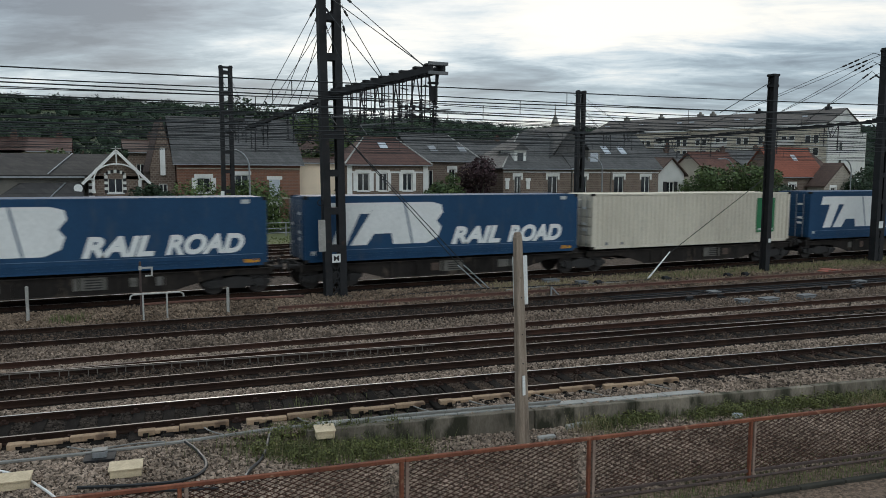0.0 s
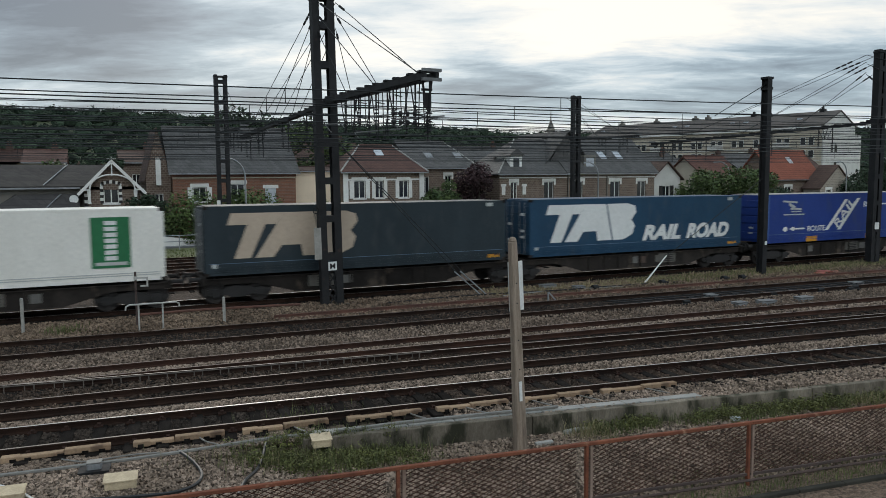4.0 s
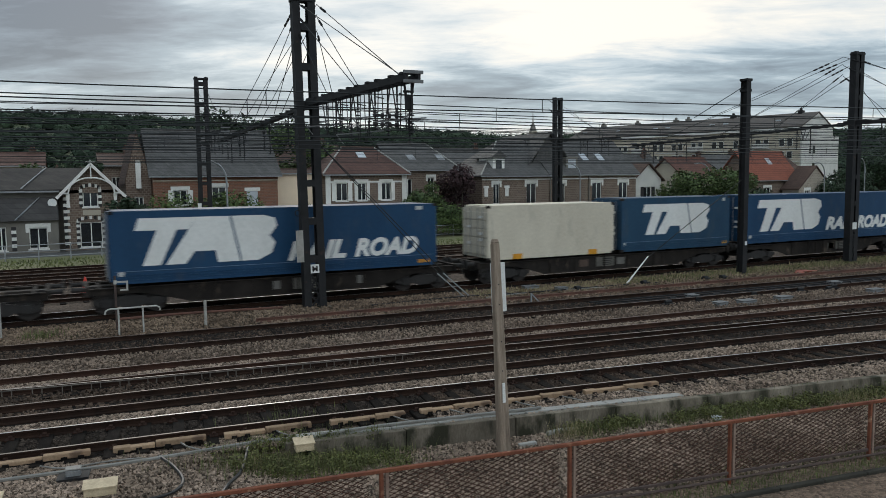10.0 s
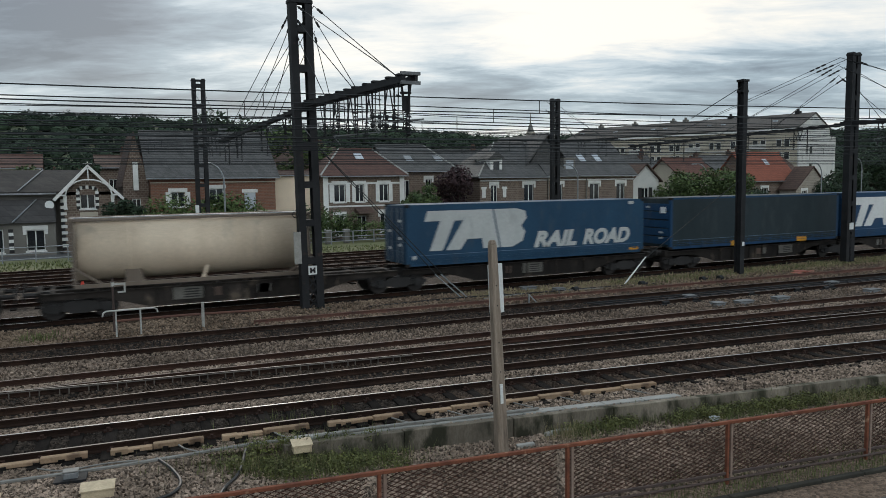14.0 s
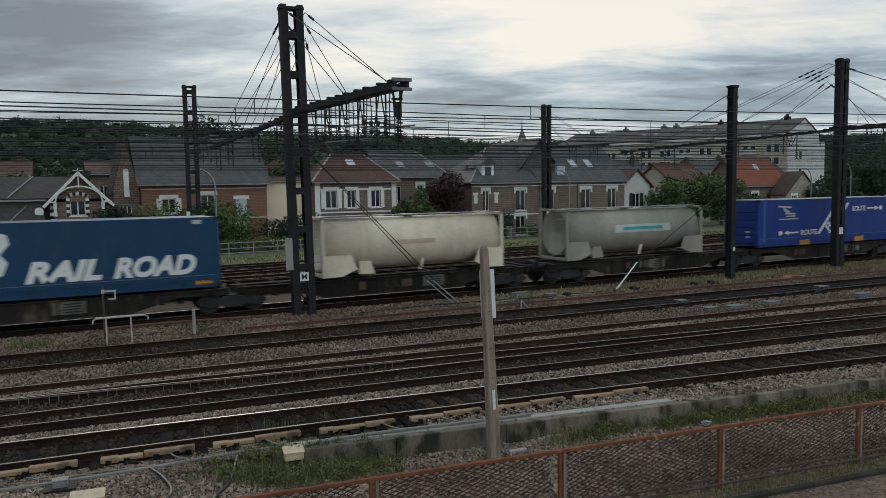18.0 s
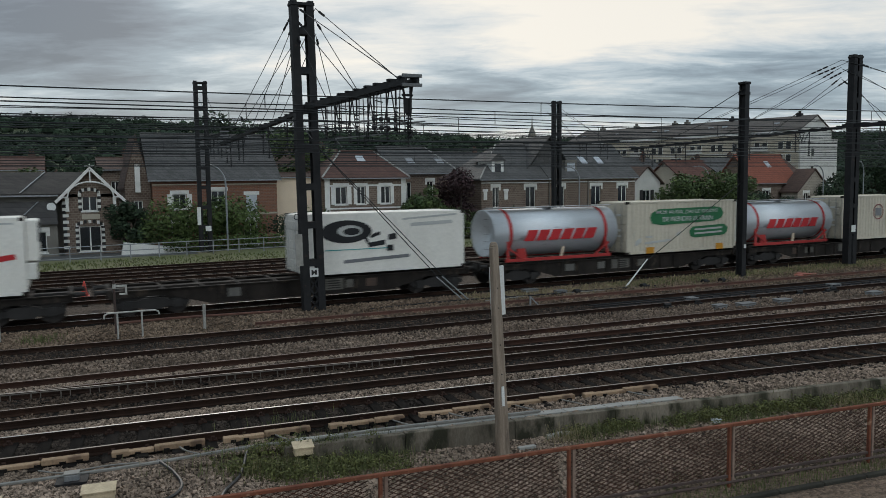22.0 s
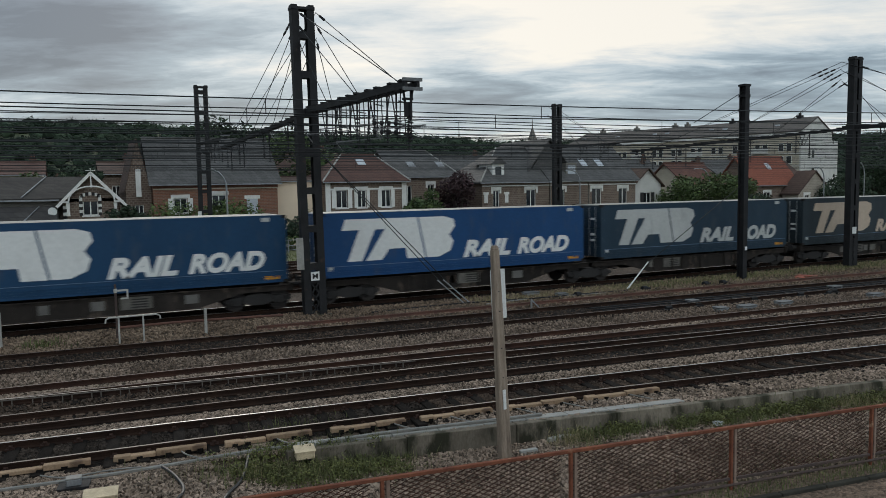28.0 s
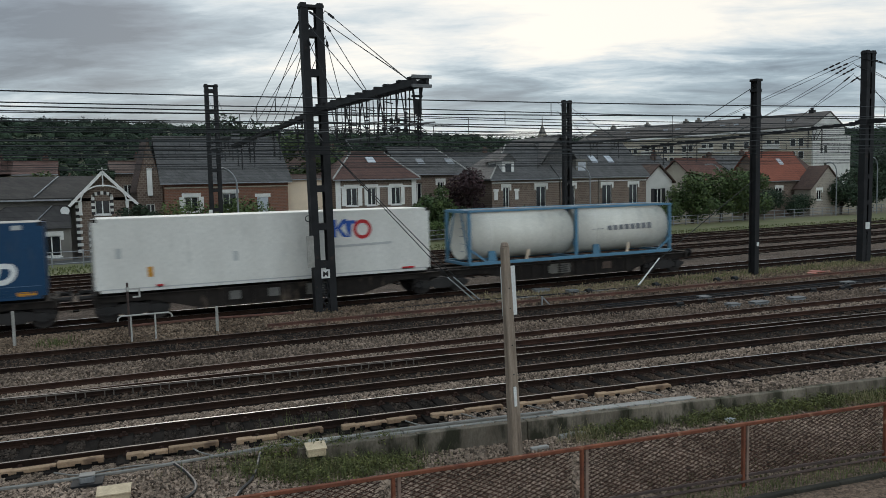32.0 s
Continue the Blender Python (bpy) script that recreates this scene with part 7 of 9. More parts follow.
weeds("weeds", "dry grass on the verge of the main line", GRASS_DRY, lambda r: (r.uniform(16, 55), r.gauss(29.3, 0.6)), 15000, 208, (0.06, 0.22), 0.018)
weeds("weeds", "olive grass on the verge of the main line", GRASS_BLADE, lambda r: (r.uniform(24, 55), r.gauss(29.4, 0.55)), 9000, 215, (0.06, 0.22), 0.018)
weeds("weeds", "thin green weeds growing between the rails", GRASS_BLADE, lambda r: (r.gauss(4.0, 0.7), r.gauss(15.9, 0.2)), 90, 209, (0.12, 0.35), 0.006)
weeds("grass_verge", "tufted grass of the street verge", GRASS_BLADE, lambda r: (r.uniform(-8, 100), r.uniform(52.6, 59)), 9000, 210, (0.05, 0.20), 0.05)
weeds("weeds", "dry olive grass between the mesh fence and the kerb", GRASS_BLADE, lambda r: (lambda x: (x, fence_line(x) - r.uniform(0.02, 0.45)))(r.uniform(7, 22)), 3200, 214, (0.04, 0.16), 0.006)

# ---- the goods train ----
DECK = 1.17
V0, ACC = 16.606, 0.0466
MOVERS = []


def body_paint(name, col, col2=None, rough=0.55, dirt=0.57):
    return mat(name, col, col2, scale=0.8, rough=rough, bump=0.12, bscale=20, stretch=(1, 1, 0.35), spec=0.3, spots=(tuple(c * 0.55 + 0.02 for c in col), 1.1, dirt))


BLUE = body_paint("blue_tarpaulin", (0.0092, 0.0517, 0.1183), (0.0074, 0.0407, 0.0946))
BLUE_BRIGHT = body_paint("bright_blue_tarpaulin", (0.0092, 0.0591, 0.1663), (0.0074, 0.0488, 0.1368))
BLUE_PETROL = body_paint("faded_petrol_blue", (0.0144, 0.0576, 0.1080), (0.0120, 0.0448, 0.0864))
BLUE_GREY = body_paint("faded_blue_grey", (0.0270, 0.0396, 0.0468), (0.0189, 0.0279, 0.0333))
BLUE_DULL = body_paint("dull_dark_blue_tarpaulin", (0.0187, 0.0406, 0.0640), (0.0140, 0.0328, 0.0515))
BLUE_ROYAL = body_paint("royal_blue_tarpaulin", (0.0158, 0.0458, 0.2244), (0.0123, 0.0370, 0.1848))
GREEN_GREY = body_paint("dark_green_grey_tarpaulin", (0.022, 0.035, 0.040), (0.016, 0.026, 0.030))
CREAM = body_paint("cream_container_paint", (0.63, 0.565, 0.455), (0.52, 0.46, 0.365), dirt=0.60)
WHITE_BOX = body_paint("white_container_paint", (0.8316, 0.7938, 0.7290), (0.7128, 0.6750, 0.6102), dirt=0.62)
OFF_WHITE = body_paint("off_white_reefer_paint", (0.7526, 0.7261, 0.6678), (0.6360, 0.6095, 0.5565), dirt=0.62)
TAN_TANK = body_paint("beige_tank_cladding", (0.7344, 0.5886, 0.4374), (0.5832, 0.4536, 0.3294), dirt=0.58)
CREAM_TANK = body_paint("cream_tank_cladding", (0.80, 0.705, 0.560), (0.62, 0.510, 0.370), dirt=0.58)
GREY_TANK = body_paint("dirty_grey_tank_cladding", (0.38, 0.345, 0.29), (0.26, 0.235, 0.195), dirt=0.55)
SILVER_TANK = mat("brushed_steel_tank", (0.66, 0.68, 0.70), (0.54, 0.56, 0.58), scale=1.0, rough=0.42, metal=0.45, bump=0.06, stretch=(0.4, 2, 2), spots=((0.22, 0.22, 0.22), 1.5, 0.62))
FRAME_RED = body_paint("red_tank_frame", (0.45, 0.040, 0.035), (0.33, 0.03, 0.028))
FRAME_BROWN = body_paint("dull_brown_tank_frame", (0.20, 0.155, 0.12), (0.14, 0.105, 0.08))
WHITE_TANK = body_paint("warm_white_tank_cladding", (0.78, 0.74, 0.655), (0.66, 0.62, 0.54), dirt=0.60)
FRAME_BLUE = body_paint("light_blue_tank_frame", (0.11, 0.25, 0.36), (0.085, 0.19, 0.28))
FRAME_GREEN = body_paint("dark_green_tank_frame", (0.05, 0.06, 0.05), (0.035, 0.042, 0.036))
MARK_WHITE = body_paint("white_lettering", (0.74, 0.73, 0.70), (0.66, 0.65, 0.62), dirt=0.66)
MARK_TAN = body_paint("faded_tan_lettering", (0.55, 0.43, 0.33), (0.47, 0.37, 0.28), dirt=0.64)
MARK_GREY = body_paint("faded_grey_lettering", (0.50, 0.50, 0.475), (0.42, 0.42, 0.40), dirt=0.60)
MARK_RED = body_paint("red_lettering", (0.52, 0.028, 0.032), (0.44, 0.024, 0.028), dirt=0.66)
MARK_MAROON = body_paint("maroon_lettering", (0.20, 0.026, 0.035), (0.16, 0.022, 0.03), dirt=0.66)
MARK_GREEN = body_paint("green_panel", (0.026, 0.165, 0.065), (0.020, 0.130, 0.052), dirt=0.64)
MARK_BLUE = body_paint("blue_lettering", (0.03, 0.10, 0.40), (0.025, 0.085, 0.33), dirt=0.66)
MARK_ORANGE = body_paint("orange_ribbon", (0.65, 0.27, 0.055), (0.56, 0.23, 0.05), dirt=0.68)
MARK_TEAL = body_paint("teal_ribbon", (0.03, 0.34, 0.33), (0.025, 0.28, 0.28), dirt=0.68)
MARK_DGREY = body_paint("grey_ribbon", (0.20, 0.20, 0.205), (0.17, 0.17, 0.175), dirt=0.68)
MARK_BLACK = body_paint("black_lettering", (0.02, 0.02, 0.022), (0.016, 0.016, 0.018), dirt=0.68)
MARK_YELLOW = body_paint("amber_pad", (0.60, 0.27, 0.02), (0.50, 0.22, 0.02), dirt=0.66)
WAGON = mat("grimy_wagon_steel", (0.036, 0.029, 0.0245), (0.014, 0.0115, 0.0100), scale=1.5, rough=0.88, spec=0.2, bump=0.35, bscale=14, vary=0.3, stretch=(1, 1, 0.5), spots=((0.105, 0.080, 0.060), 1.3, 0.60))
PANEL_DIM = mat('dim_grey_panel', (0.15, 0.14, 0.125), (0.10, 0.093, 0.085), scale=3, rough=0.8, bump=0.1)
PANEL_PALE = mat("pale_stencil_panel", (0.145, 0.132, 0.112), (0.075, 0.068, 0.058), scale=3, rough=0.8, bump=0.1)
PANEL_RUST = mat('rusty_brown_panel', (0.095, 0.058, 0.042), (0.06, 0.04, 0.03), scale=3, rough=0.85, bump=0.2)
BOGIE = mat("grimy_bogie_steel", (0.030, 0.026, 0.024), (0.018, 0.016, 0.015), scale=1.5, rough=0.85, bump=0.35, bscale=18)
WHEEL = mat("wheel_steel", (0.055, 0.045, 0.040), (0.032, 0.027, 0.025), scale=2, rough=0.6, metal=0.4, bump=0.2)
TREAD = mat("wheel_tread", (0.50, 0.49, 0.48), (0.38, 0.37, 0.36), scale=2, rough=0.3, metal=1.0, bump=0.0)
STRIPE_BLUE = body_paint("pale_blue_stripe", (0.075, 0.150, 0.340), (0.055, 0.115, 0.280))
ROOF_RIM = body_paint("grubby_roof_rim", (0.40, 0.375, 0.33), (0.27, 0.25, 0.22), dirt=0.5)
EDGE_GREEN = body_paint("worn_green_edge", (0.22, 0.42, 0.26), (0.32, 0.42, 0.32))
RUST_END = mat("rust_streaked_end", (0.46, 0.39, 0.31), (0.20, 0.125, 0.085), scale=1.4, rough=0.8, spec=0.2, bump=0.3, bscale=20, stretch=(1, 1, 0.3), spots=((0.075, 0.045, 0.034), 1.6, 0.56))
HEM_FADED = body_paint("faded_hem", (0.16, 0.22, 0.30), (0.08, 0.13, 0.21), dirt=0.5)
FACE = -1.256


def face_poly(parent, name, L, h, pts, material, label="", depth=0.006, yf=FACE):
    """A flat marking on the near side: points u along, v down the face, in fractions."""
    poly = [(-L / 2 + u * L, h * (1 - v)) for u, v in pts]
    area = sum(x0 * z1 - x1 * z0 for (x0, z0), (x1, z1) in zip(poly, poly[1:] + poly[:1]))
    if area < 0:
        poly.reverse()
    return part(name, Geo().prism_y(poly, yf - depth, yf + 0.002), material, parent, label)


def face_text(parent, body, L, h, u0, u1, v0, v1, material, label="", lift=0.0, place=None):
    """Letters stretched over a field of the near side."""
    me = word_mesh(body, (u1 - u0) * L, (v1 - v0) * h, material)
    m = place or pose(-L / 2 + u0 * L, FACE - 0.004 - lift, h * (1 - v1), 90)
    return [part("letter", g, material, parent, label, at=m) for g in glyphs(me)]


def strip(u0, v0, u1, v1, w0, w1=None):
    w1 = w0 if w1 is None else w1
    return [(u0, v0 - w0), (u1, v1 - w1), (u1, v1 + w1), (u0, v0 + w0)]


def ribbon(parent, L, h, pts, w, material, label, depth=0.006):
    """A wavy band through the points (u, v), w thick as a share of the height."""
    up, dn = [], []
    n = len(pts)
    for i, (u, v) in enumerate(pts):
        a, b = pts[max(0, i - 1)], pts[min(n - 1, i + 1)]
        dx, dz = (b[0] - a[0]) * L, (b[1] - a[1]) * h
        q = math.hypot(dx, dz) or 1
        k = w * h * (1.0 if isinstance(w, float) else 1.0)
        up.append((u + dz / q * k / L, v - dx / q * k / h))
        dn.append((u - dz / q * k / L, v + dx / q * k / h))
    return part("ribbon", band_mesh(L, h, up, dn, depth), material, parent, label)


def band_mesh(L, h, up, dn, depth, closed=False):
    """One connected flat band between two rows of points on the near side."""
    n = len(up)
    g = Geo()
    for y in (FACE - depth, FACE + 0.002):
        for row in (up, dn):
            g.v += [(-L / 2 + u * L, y, h * (1 - v)) for u, v in row]
    for i in range(n if closed else n - 1):
        k = (i + 1) % n
        g.f += [(i, n + i, n + k, k), (i, k, 2 * n + k, 2 * n + i), (n + i, 3 * n + i, 3 * n + k, n + k)]
    return g


def ring_poly(parent, L, h, u, v, r, w, material, label, name="emblem_ring"):
    n = 28
    turn = [2 * math.pi * i / n for i in range(n)]
    outer = [(u + r * math.cos(a) / L, v - r * math.sin(a) / h) for a in turn]
    inner = [(u + (r - w) * math.cos(a) / L, v - (r - w) * math.sin(a) / h) for a in turn]
    return part(name, band_mesh(L, h, outer, inner, 0.006, True), material, parent, label)



def oval(u, v, ru, rv, n=24):
    return [(u + ru * math.cos(2 * math.pi * i / n), v + rv * math.sin(2 * math.pi * i / n)) for i in range(n)]


def container(label, category, L, h, paint, side="smooth", end_paint=None, rails=None, deck=DECK, end_style="ribs", roof=None):
    t = thing("container", pose(0, TRACK_Y, deck), label, category, group="containers on the train")
    end_paint, rails = end_paint or paint, rails or paint
    hl, hw = L / 2, 1.25
    if side == "corrugated":
        g = Geo()
        xs = []
        x, k = -hl + 0.16, 0
        pitch = 0.28
        while x < hl - 0.16:
            for dx, d in ((0.0, 0.0), (0.07, 0.0), (0.105, 0.036), (0.175, 0.036), (0.21, 0.0)):
                xs.append((min(x + dx * pitch / 0.28, hl - 0.16), d))
            x += pitch
        for s in (-1, 1):
            vs = [(px, s * (hw - 0.006 - d), z) for z in (0.14, h - 0.10) for px, d in xs]
            n = len(xs)
            g.add(vs, [(i, i + 1, n + i + 1, n + i) if s < 0 else (i + 1, i, n + i, n + i + 1) for i in range(n - 1)])
        part("side_panel", g, paint, t)
        part("core", Geo().box(-hl + 0.05, hl - 0.05, -hw + 0.06, hw - 0.06, 0.1, h - 0.03), paint, t)
    else:
        part("body", Geo().box(-hl + 0.03, hl - 0.03, -hw + 0.004, hw - 0.004, 0.1, h - 0.03), paint, t, bevel=0.008)
        part("roof_sheet", Geo().box(-hl + 0.17, hl - 0.17, -hw + 0.062, hw - 0.062, h - 0.028, h + 0.012), roof or paint, t)
    for s in (-1, 1):
        part("bottom_rail", Geo().box(-hl + 0.17, hl - 0.17, s * hw - (0.08 if s > 0 else -0.0), s * hw + (0.0 if s > 0 else 0.08), 0.0, 0.14), rails, t, bevel=0.008)
        part("top_rail", Geo().box(-hl + 0.17, hl - 0.17, s * hw - (0.06 if s > 0 else 0), s * hw + (0 if s > 0 else 0.06), h - 0.09, h + 0.004), rails, t, bevel=0.008)
        for e in (-1, 1):
            xa, xb = (-hl, -hl + 0.16) if e < 0 else (hl - 0.16, hl)
            ya, yb = (-hw - 0.002, -hw + 0.16) if s < 0 else (hw - 0.16, hw + 0.002)
            part("corner_post", Geo().box(xa, xb, ya, yb, 0.0, h), rails, t, bevel=0.01)
            for za, zb in ((-0.02, 0.12), (h - 0.12, h + 0.012)):
                part("corner_casting", Geo().box(xa - 0.004, xb + 0.004, ya - 0.004, yb + 0.004, za, zb), WAGON, t)
    # the left end faces the viewer on the way in
    g = Geo()
    for k in range(5):
        z = 0.25 + k * (h - 0.5) / 5
        g.box(-hl - 0.02, -hl + 0.03, -hw + 0.17, hw - 0.17, z, z + (h - 0.5) / 5 - 0.06)
    part("end_panel", g, end_paint, t, bevel=0.01)
    if end_style == "doors":
        for y in (-0.85, -0.35, 0.35, 0.85):
            part("locking_bar", Geo().tube((-hl - 0.05, y, 0.12), (-hl - 0.05, y, h - 0.12), 0.02, n=6), STEEL_GREY, t)
        for y, z in ((-0.6, 0.9), (-0.6, 1.2), (0.6, 1.5), (-0.6, 2.0), (0.55, 0.7)):
            part("plate", Geo().box(-hl - 0.045, -hl - 0.02, y - 0.16, y + 0.16, z, z + 0.12), MARK_WHITE, t)
    else:
        for y, z in ((0.5, h - 0.55), (-0.55, 0.85), (-0.55, 0.55)):
            part("plate", Geo().box(-hl - 0.04, -hl - 0.018, y - 0.14, y + 0.14, z, z + 0.1), MARK_GREY, t)
    return t


def straps(t, L, h, material, n=13):
    """Tarpaulin straps with buckles along the lower edge and a hem."""
    for k in range(n):
        u = 0.04 + 0.92 * k / (n - 1)
        x = -L / 2 + u * L
        part("strap", Geo().box(x - 0.022, x + 0.022, FACE - 0.004, FACE + 0.003, 0.06, 0.42).box(x - 0.035, x + 0.035, FACE - 0.012, FACE, 0.20, 0.27), material, t)
    part("hem", Geo().box(-L / 2 + 0.2, L / 2 - 0.2, FACE - 0.005, FACE + 0.002, 0.475, 0.495), HEM_FADED, t, "faded pale hem seam")
    for z in (0.14, 0.24, 0.33):
        n = 24
        up = [(k / n * 0.96 + 0.02, 1 - (z + 0.010 + 0.014 * math.sin(k * 2.3 + z * 40)) / h) for k in range(n + 1)]
        dn = [(u, v + 0.016 / h) for u, v in up]
        part("fold", band_mesh(L, h, up, dn, 0.014), material, t, "crease along the tarpaulin foot")


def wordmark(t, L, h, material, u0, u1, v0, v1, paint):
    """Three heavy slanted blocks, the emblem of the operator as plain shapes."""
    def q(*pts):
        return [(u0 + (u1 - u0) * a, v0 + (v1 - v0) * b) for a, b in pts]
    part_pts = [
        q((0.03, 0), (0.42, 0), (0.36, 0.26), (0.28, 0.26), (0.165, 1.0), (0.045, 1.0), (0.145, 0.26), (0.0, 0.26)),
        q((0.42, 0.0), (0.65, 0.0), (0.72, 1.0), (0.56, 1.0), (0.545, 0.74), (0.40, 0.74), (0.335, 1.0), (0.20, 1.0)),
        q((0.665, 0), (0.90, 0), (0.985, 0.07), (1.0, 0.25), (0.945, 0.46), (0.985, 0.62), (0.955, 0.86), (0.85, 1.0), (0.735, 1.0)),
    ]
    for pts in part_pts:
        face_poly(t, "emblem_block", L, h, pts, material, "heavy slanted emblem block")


def emblem_box(paint, mark, label, L=13.7, h=2.78, words=True, corner=True, short=False, roof=None):
    t = container(label, "container", L, h, paint, end_paint=paint, end_style="doors", roof=roof)
    straps(t, L, h, paint, 15)
    if not short:
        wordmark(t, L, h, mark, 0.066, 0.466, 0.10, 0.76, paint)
        for body, ua, ub in (("RAIL", 0.497, 0.684), ("ROAD", 0.712, 0.933)) if words else ():
            face_text(t, body, L, h, ua, ub, 0.51, 0.80, mark)
    else:
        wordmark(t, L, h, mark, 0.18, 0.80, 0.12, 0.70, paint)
    if corner:
        face_poly(t, "hatch_plate", L, h, [(0.925, 0.03), (0.95, 0.03), (0.95, 0.09), (0.925, 0.09)], MARK_GREY)
        face_poly(t, "hatch_plate", L, h, [(0.93, 0.90), (0.975, 0.90), (0.975, 0.955), (0.93, 0.955)], MARK_YELLOW)
        face_poly(t, "data_plate", L, h, [(0.02, 0.83), (0.035, 0.83), (0.035, 0.89), (0.02, 0.89)], MARK_GREY)
    return t


def route_box(label):
    L, h = 13.6, 2.78
    t = container(label, "container", L, h, BLUE_ROYAL, end_paint=BLUE_ROYAL, roof=ROOF_RIM)
    straps(t, L, h, BLUE_ROYAL, 15)
    # two arrows, the words and the slanting band
    face_poly(t, "stripe", L, h, [(0.033, 0.02), (0.045, 0.02), (0.045, 0.93), (0.033, 0.93)], STRIPE_BLUE)
    face_poly(t, "arrow_shaft", L, h, strip(0.185, 0.72, 0.258, 0.72, 0.016), MARK_WHITE)
    face_poly(t, "arrow_head", L, h, [(0.165, 0.72), (0.195, 0.67), (0.195, 0.77)], MARK_WHITE)
    face_poly(t, "dot", L, h, oval(0.142, 0.72, 0.012, 0.05), MARK_WHITE)
    face_text(t, "ROUTE", L, h, 0.277, 0.385, 0.67, 0.785, MARK_WHITE)
    face_text(t, "ROUTE", L, h, 0.632, 0.729, 0.19, 0.305, MARK_WHITE)
    face_poly(t, "arrow_shaft", L, h, strip(0.740, 0.25, 0.803, 0.25, 0.016), MARK_WHITE)
    face_poly(t, "arrow_head", L, h, [(0.825, 0.25), (0.797, 0.20), (0.797, 0.30)], MARK_WHITE)
    face_poly(t, "dot", L, h, oval(0.842, 0.25, 0.012, 0.05), MARK_WHITE)
    face_poly(t, "band", L, h, [(0.385, 0.78), (0.405, 0.78), (0.527, 0.13), (0.507, 0.13)], MARK_WHITE)
    face_poly(t, "band", L, h, [(0.463, 0.78), (0.483, 0.78), (0.608, 0.11), (0.588, 0.11)], MARK_WHITE)
    face_text(t, "RAIL upright", L, h, 0.0, 0.160, 0.0, 0.18, MARK_WHITE, place=Matrix.Translation((-L / 2 + 0.466 * L, FACE - 0.004, h * 0.255)) @ Matrix.Rotation(-radians(45.5), 4, "Y") @ pose(0, 0, 0, 90))
    for u in (0.303, 0.685):
        face_poly(t, "grapple_pad", L, h, [(u - 0.033, 0.895), (u + 0.033, 0.885), (u + 0.033, 1.0), (u - 0.033, 1.0)], MARK_YELLOW, "amber grapple pad", depth=0.012)
    # stylised runner badge as plain bars
    for pts in (strip(0.125, 0.14, 0.21, 0.17, 0.018), strip(0.16, 0.20, 0.20, 0.29, 0.035), strip(0.17, 0.30, 0.235, 0.31, 0.018), strip(0.13, 0.42, 0.255, 0.42, 0.012), strip(0.175, 0.36, 0.235, 0.36, 0.012)):
        face_poly(t, "badge_bar", L, h, pts, MARK_GREY)
    face_poly(t, "corner_mark", L, h, [(0.955, 0.18), (0.982, 0.18), (0.982, 0.27), (0.955, 0.27)], MARK_GREY)
    return t


def green_sign_box(label, paint, side):
    L, h = 13.75, 2.78
    t = container(label, "container", L, h, paint, side=side, end_style="doors", end_paint=RUST_END if side == "smooth" else None)
    if side == "smooth":
        face_poly(t, "edge_stripe", L, h, [(0.0, 0.0), (0.012, 0.0), (0.012, 0.93), (0.0, 0.93)], EDGE_GREEN, "worn pale green edge stripe")
        for v in (0.885, 0.915):
            face_poly(t, "bottom_line", L, h, strip(0.02, v, 0.985, v, 0.006), MARK_GREY)
    face_poly(t, "sign_panel", L, h, [(0.812, 0.11), (0.912, 0.11), (0.912, 0.80), (0.812, 0.80)], MARK_GREEN, "upright green sign panel", depth=0.02)
    for k in range(7):
        v = 0.12 + 0.08 * k
        face_poly(t, "sign_bar", L, h, [(0.847, v + 0.04), (0.877, v + 0.04), (0.877, v + 0.095), (0.847, v + 0.095)], MARK_WHITE, depth=0.028)
    face_poly(t, "sign_bar", L, h, [(0.822, 0.72), (0.902, 0.72), (0.902, 0.765), (0.822, 0.765)], MARK_GREY, depth=0.028)
    for u in (0.06, 0.13):
        face_poly(t, "data_mark", L, h, [(u, 0.88), (u + 0.012, 0.88), (u + 0.012, 0.93), (u, 0.93)], MARK_DGREY)
    return t


def ribbons_box(label):
    L, h = 7.95, 2.78
    t = container(label, "swap body", L, h, WHITE_BOX, end_paint=CREAM)
    ribbon(t, L, h, [(0.035, 0.54), (0.10, 0.55), (0.18, 0.53), (0.26, 0.42), (0.335, 0.24), (0.37, 0.02)], 0.055, MARK_ORANGE, "orange ribbon")
    ribbon(t, L, h, [(0.035, 0.31), (0.10, 0.33), (0.16, 0.40), (0.19, 0.52), (0.18, 0.75), (0.155, 0.93)], 0.045, MARK_DGREY, "grey ribbon", 0.010)
    ribbon(t, L, h, [(0.78, 0.02), (0.775, 0.2), (0.80, 0.36), (0.86, 0.50), (0.95, 0.57), (1.0 - 0.02, 0.56)], 0.05, MARK_TEAL, "teal ribbon")
    ribbon(t, L, h, [(0.70, 0.80), (0.74, 0.62), (0.80, 0.50), (0.88, 0.37), (0.98, 0.33)], 0.065, MARK_DGREY, "grey ribbon", 0.010)
    ring_poly(t, L, h, 0.51, 0.45, 0.57, 0.09, MARK_MAROON, "dark red oval emblem ring")
    face_poly(t, "emblem_bar", L, h, strip(0.472, 0.45, 0.548, 0.45, 0.05), MARK_MAROON)
    for y in (-0.9, 0.75):
        part("end_lamp", Geo().box(-L / 2 - 0.05, -L / 2 - 0.018, y - 0.22, y + 0.22, 0.62, 0.8), MARK_ORANGE, t)
    return t


def plain_cream(label, L):
    t = container(label, "swap body", L, 2.60, CREAM, end_style="doors")
    for u in (0.22, 0.82):
        face_poly(t, "lifting_pad", L, 2.6, [(u - 0.035, 0.90), (u + 0.035, 0.90), (u + 0.035, 1.0), (u - 0.035, 1.0)], MARK_YELLOW, depth=0.012)
    return t


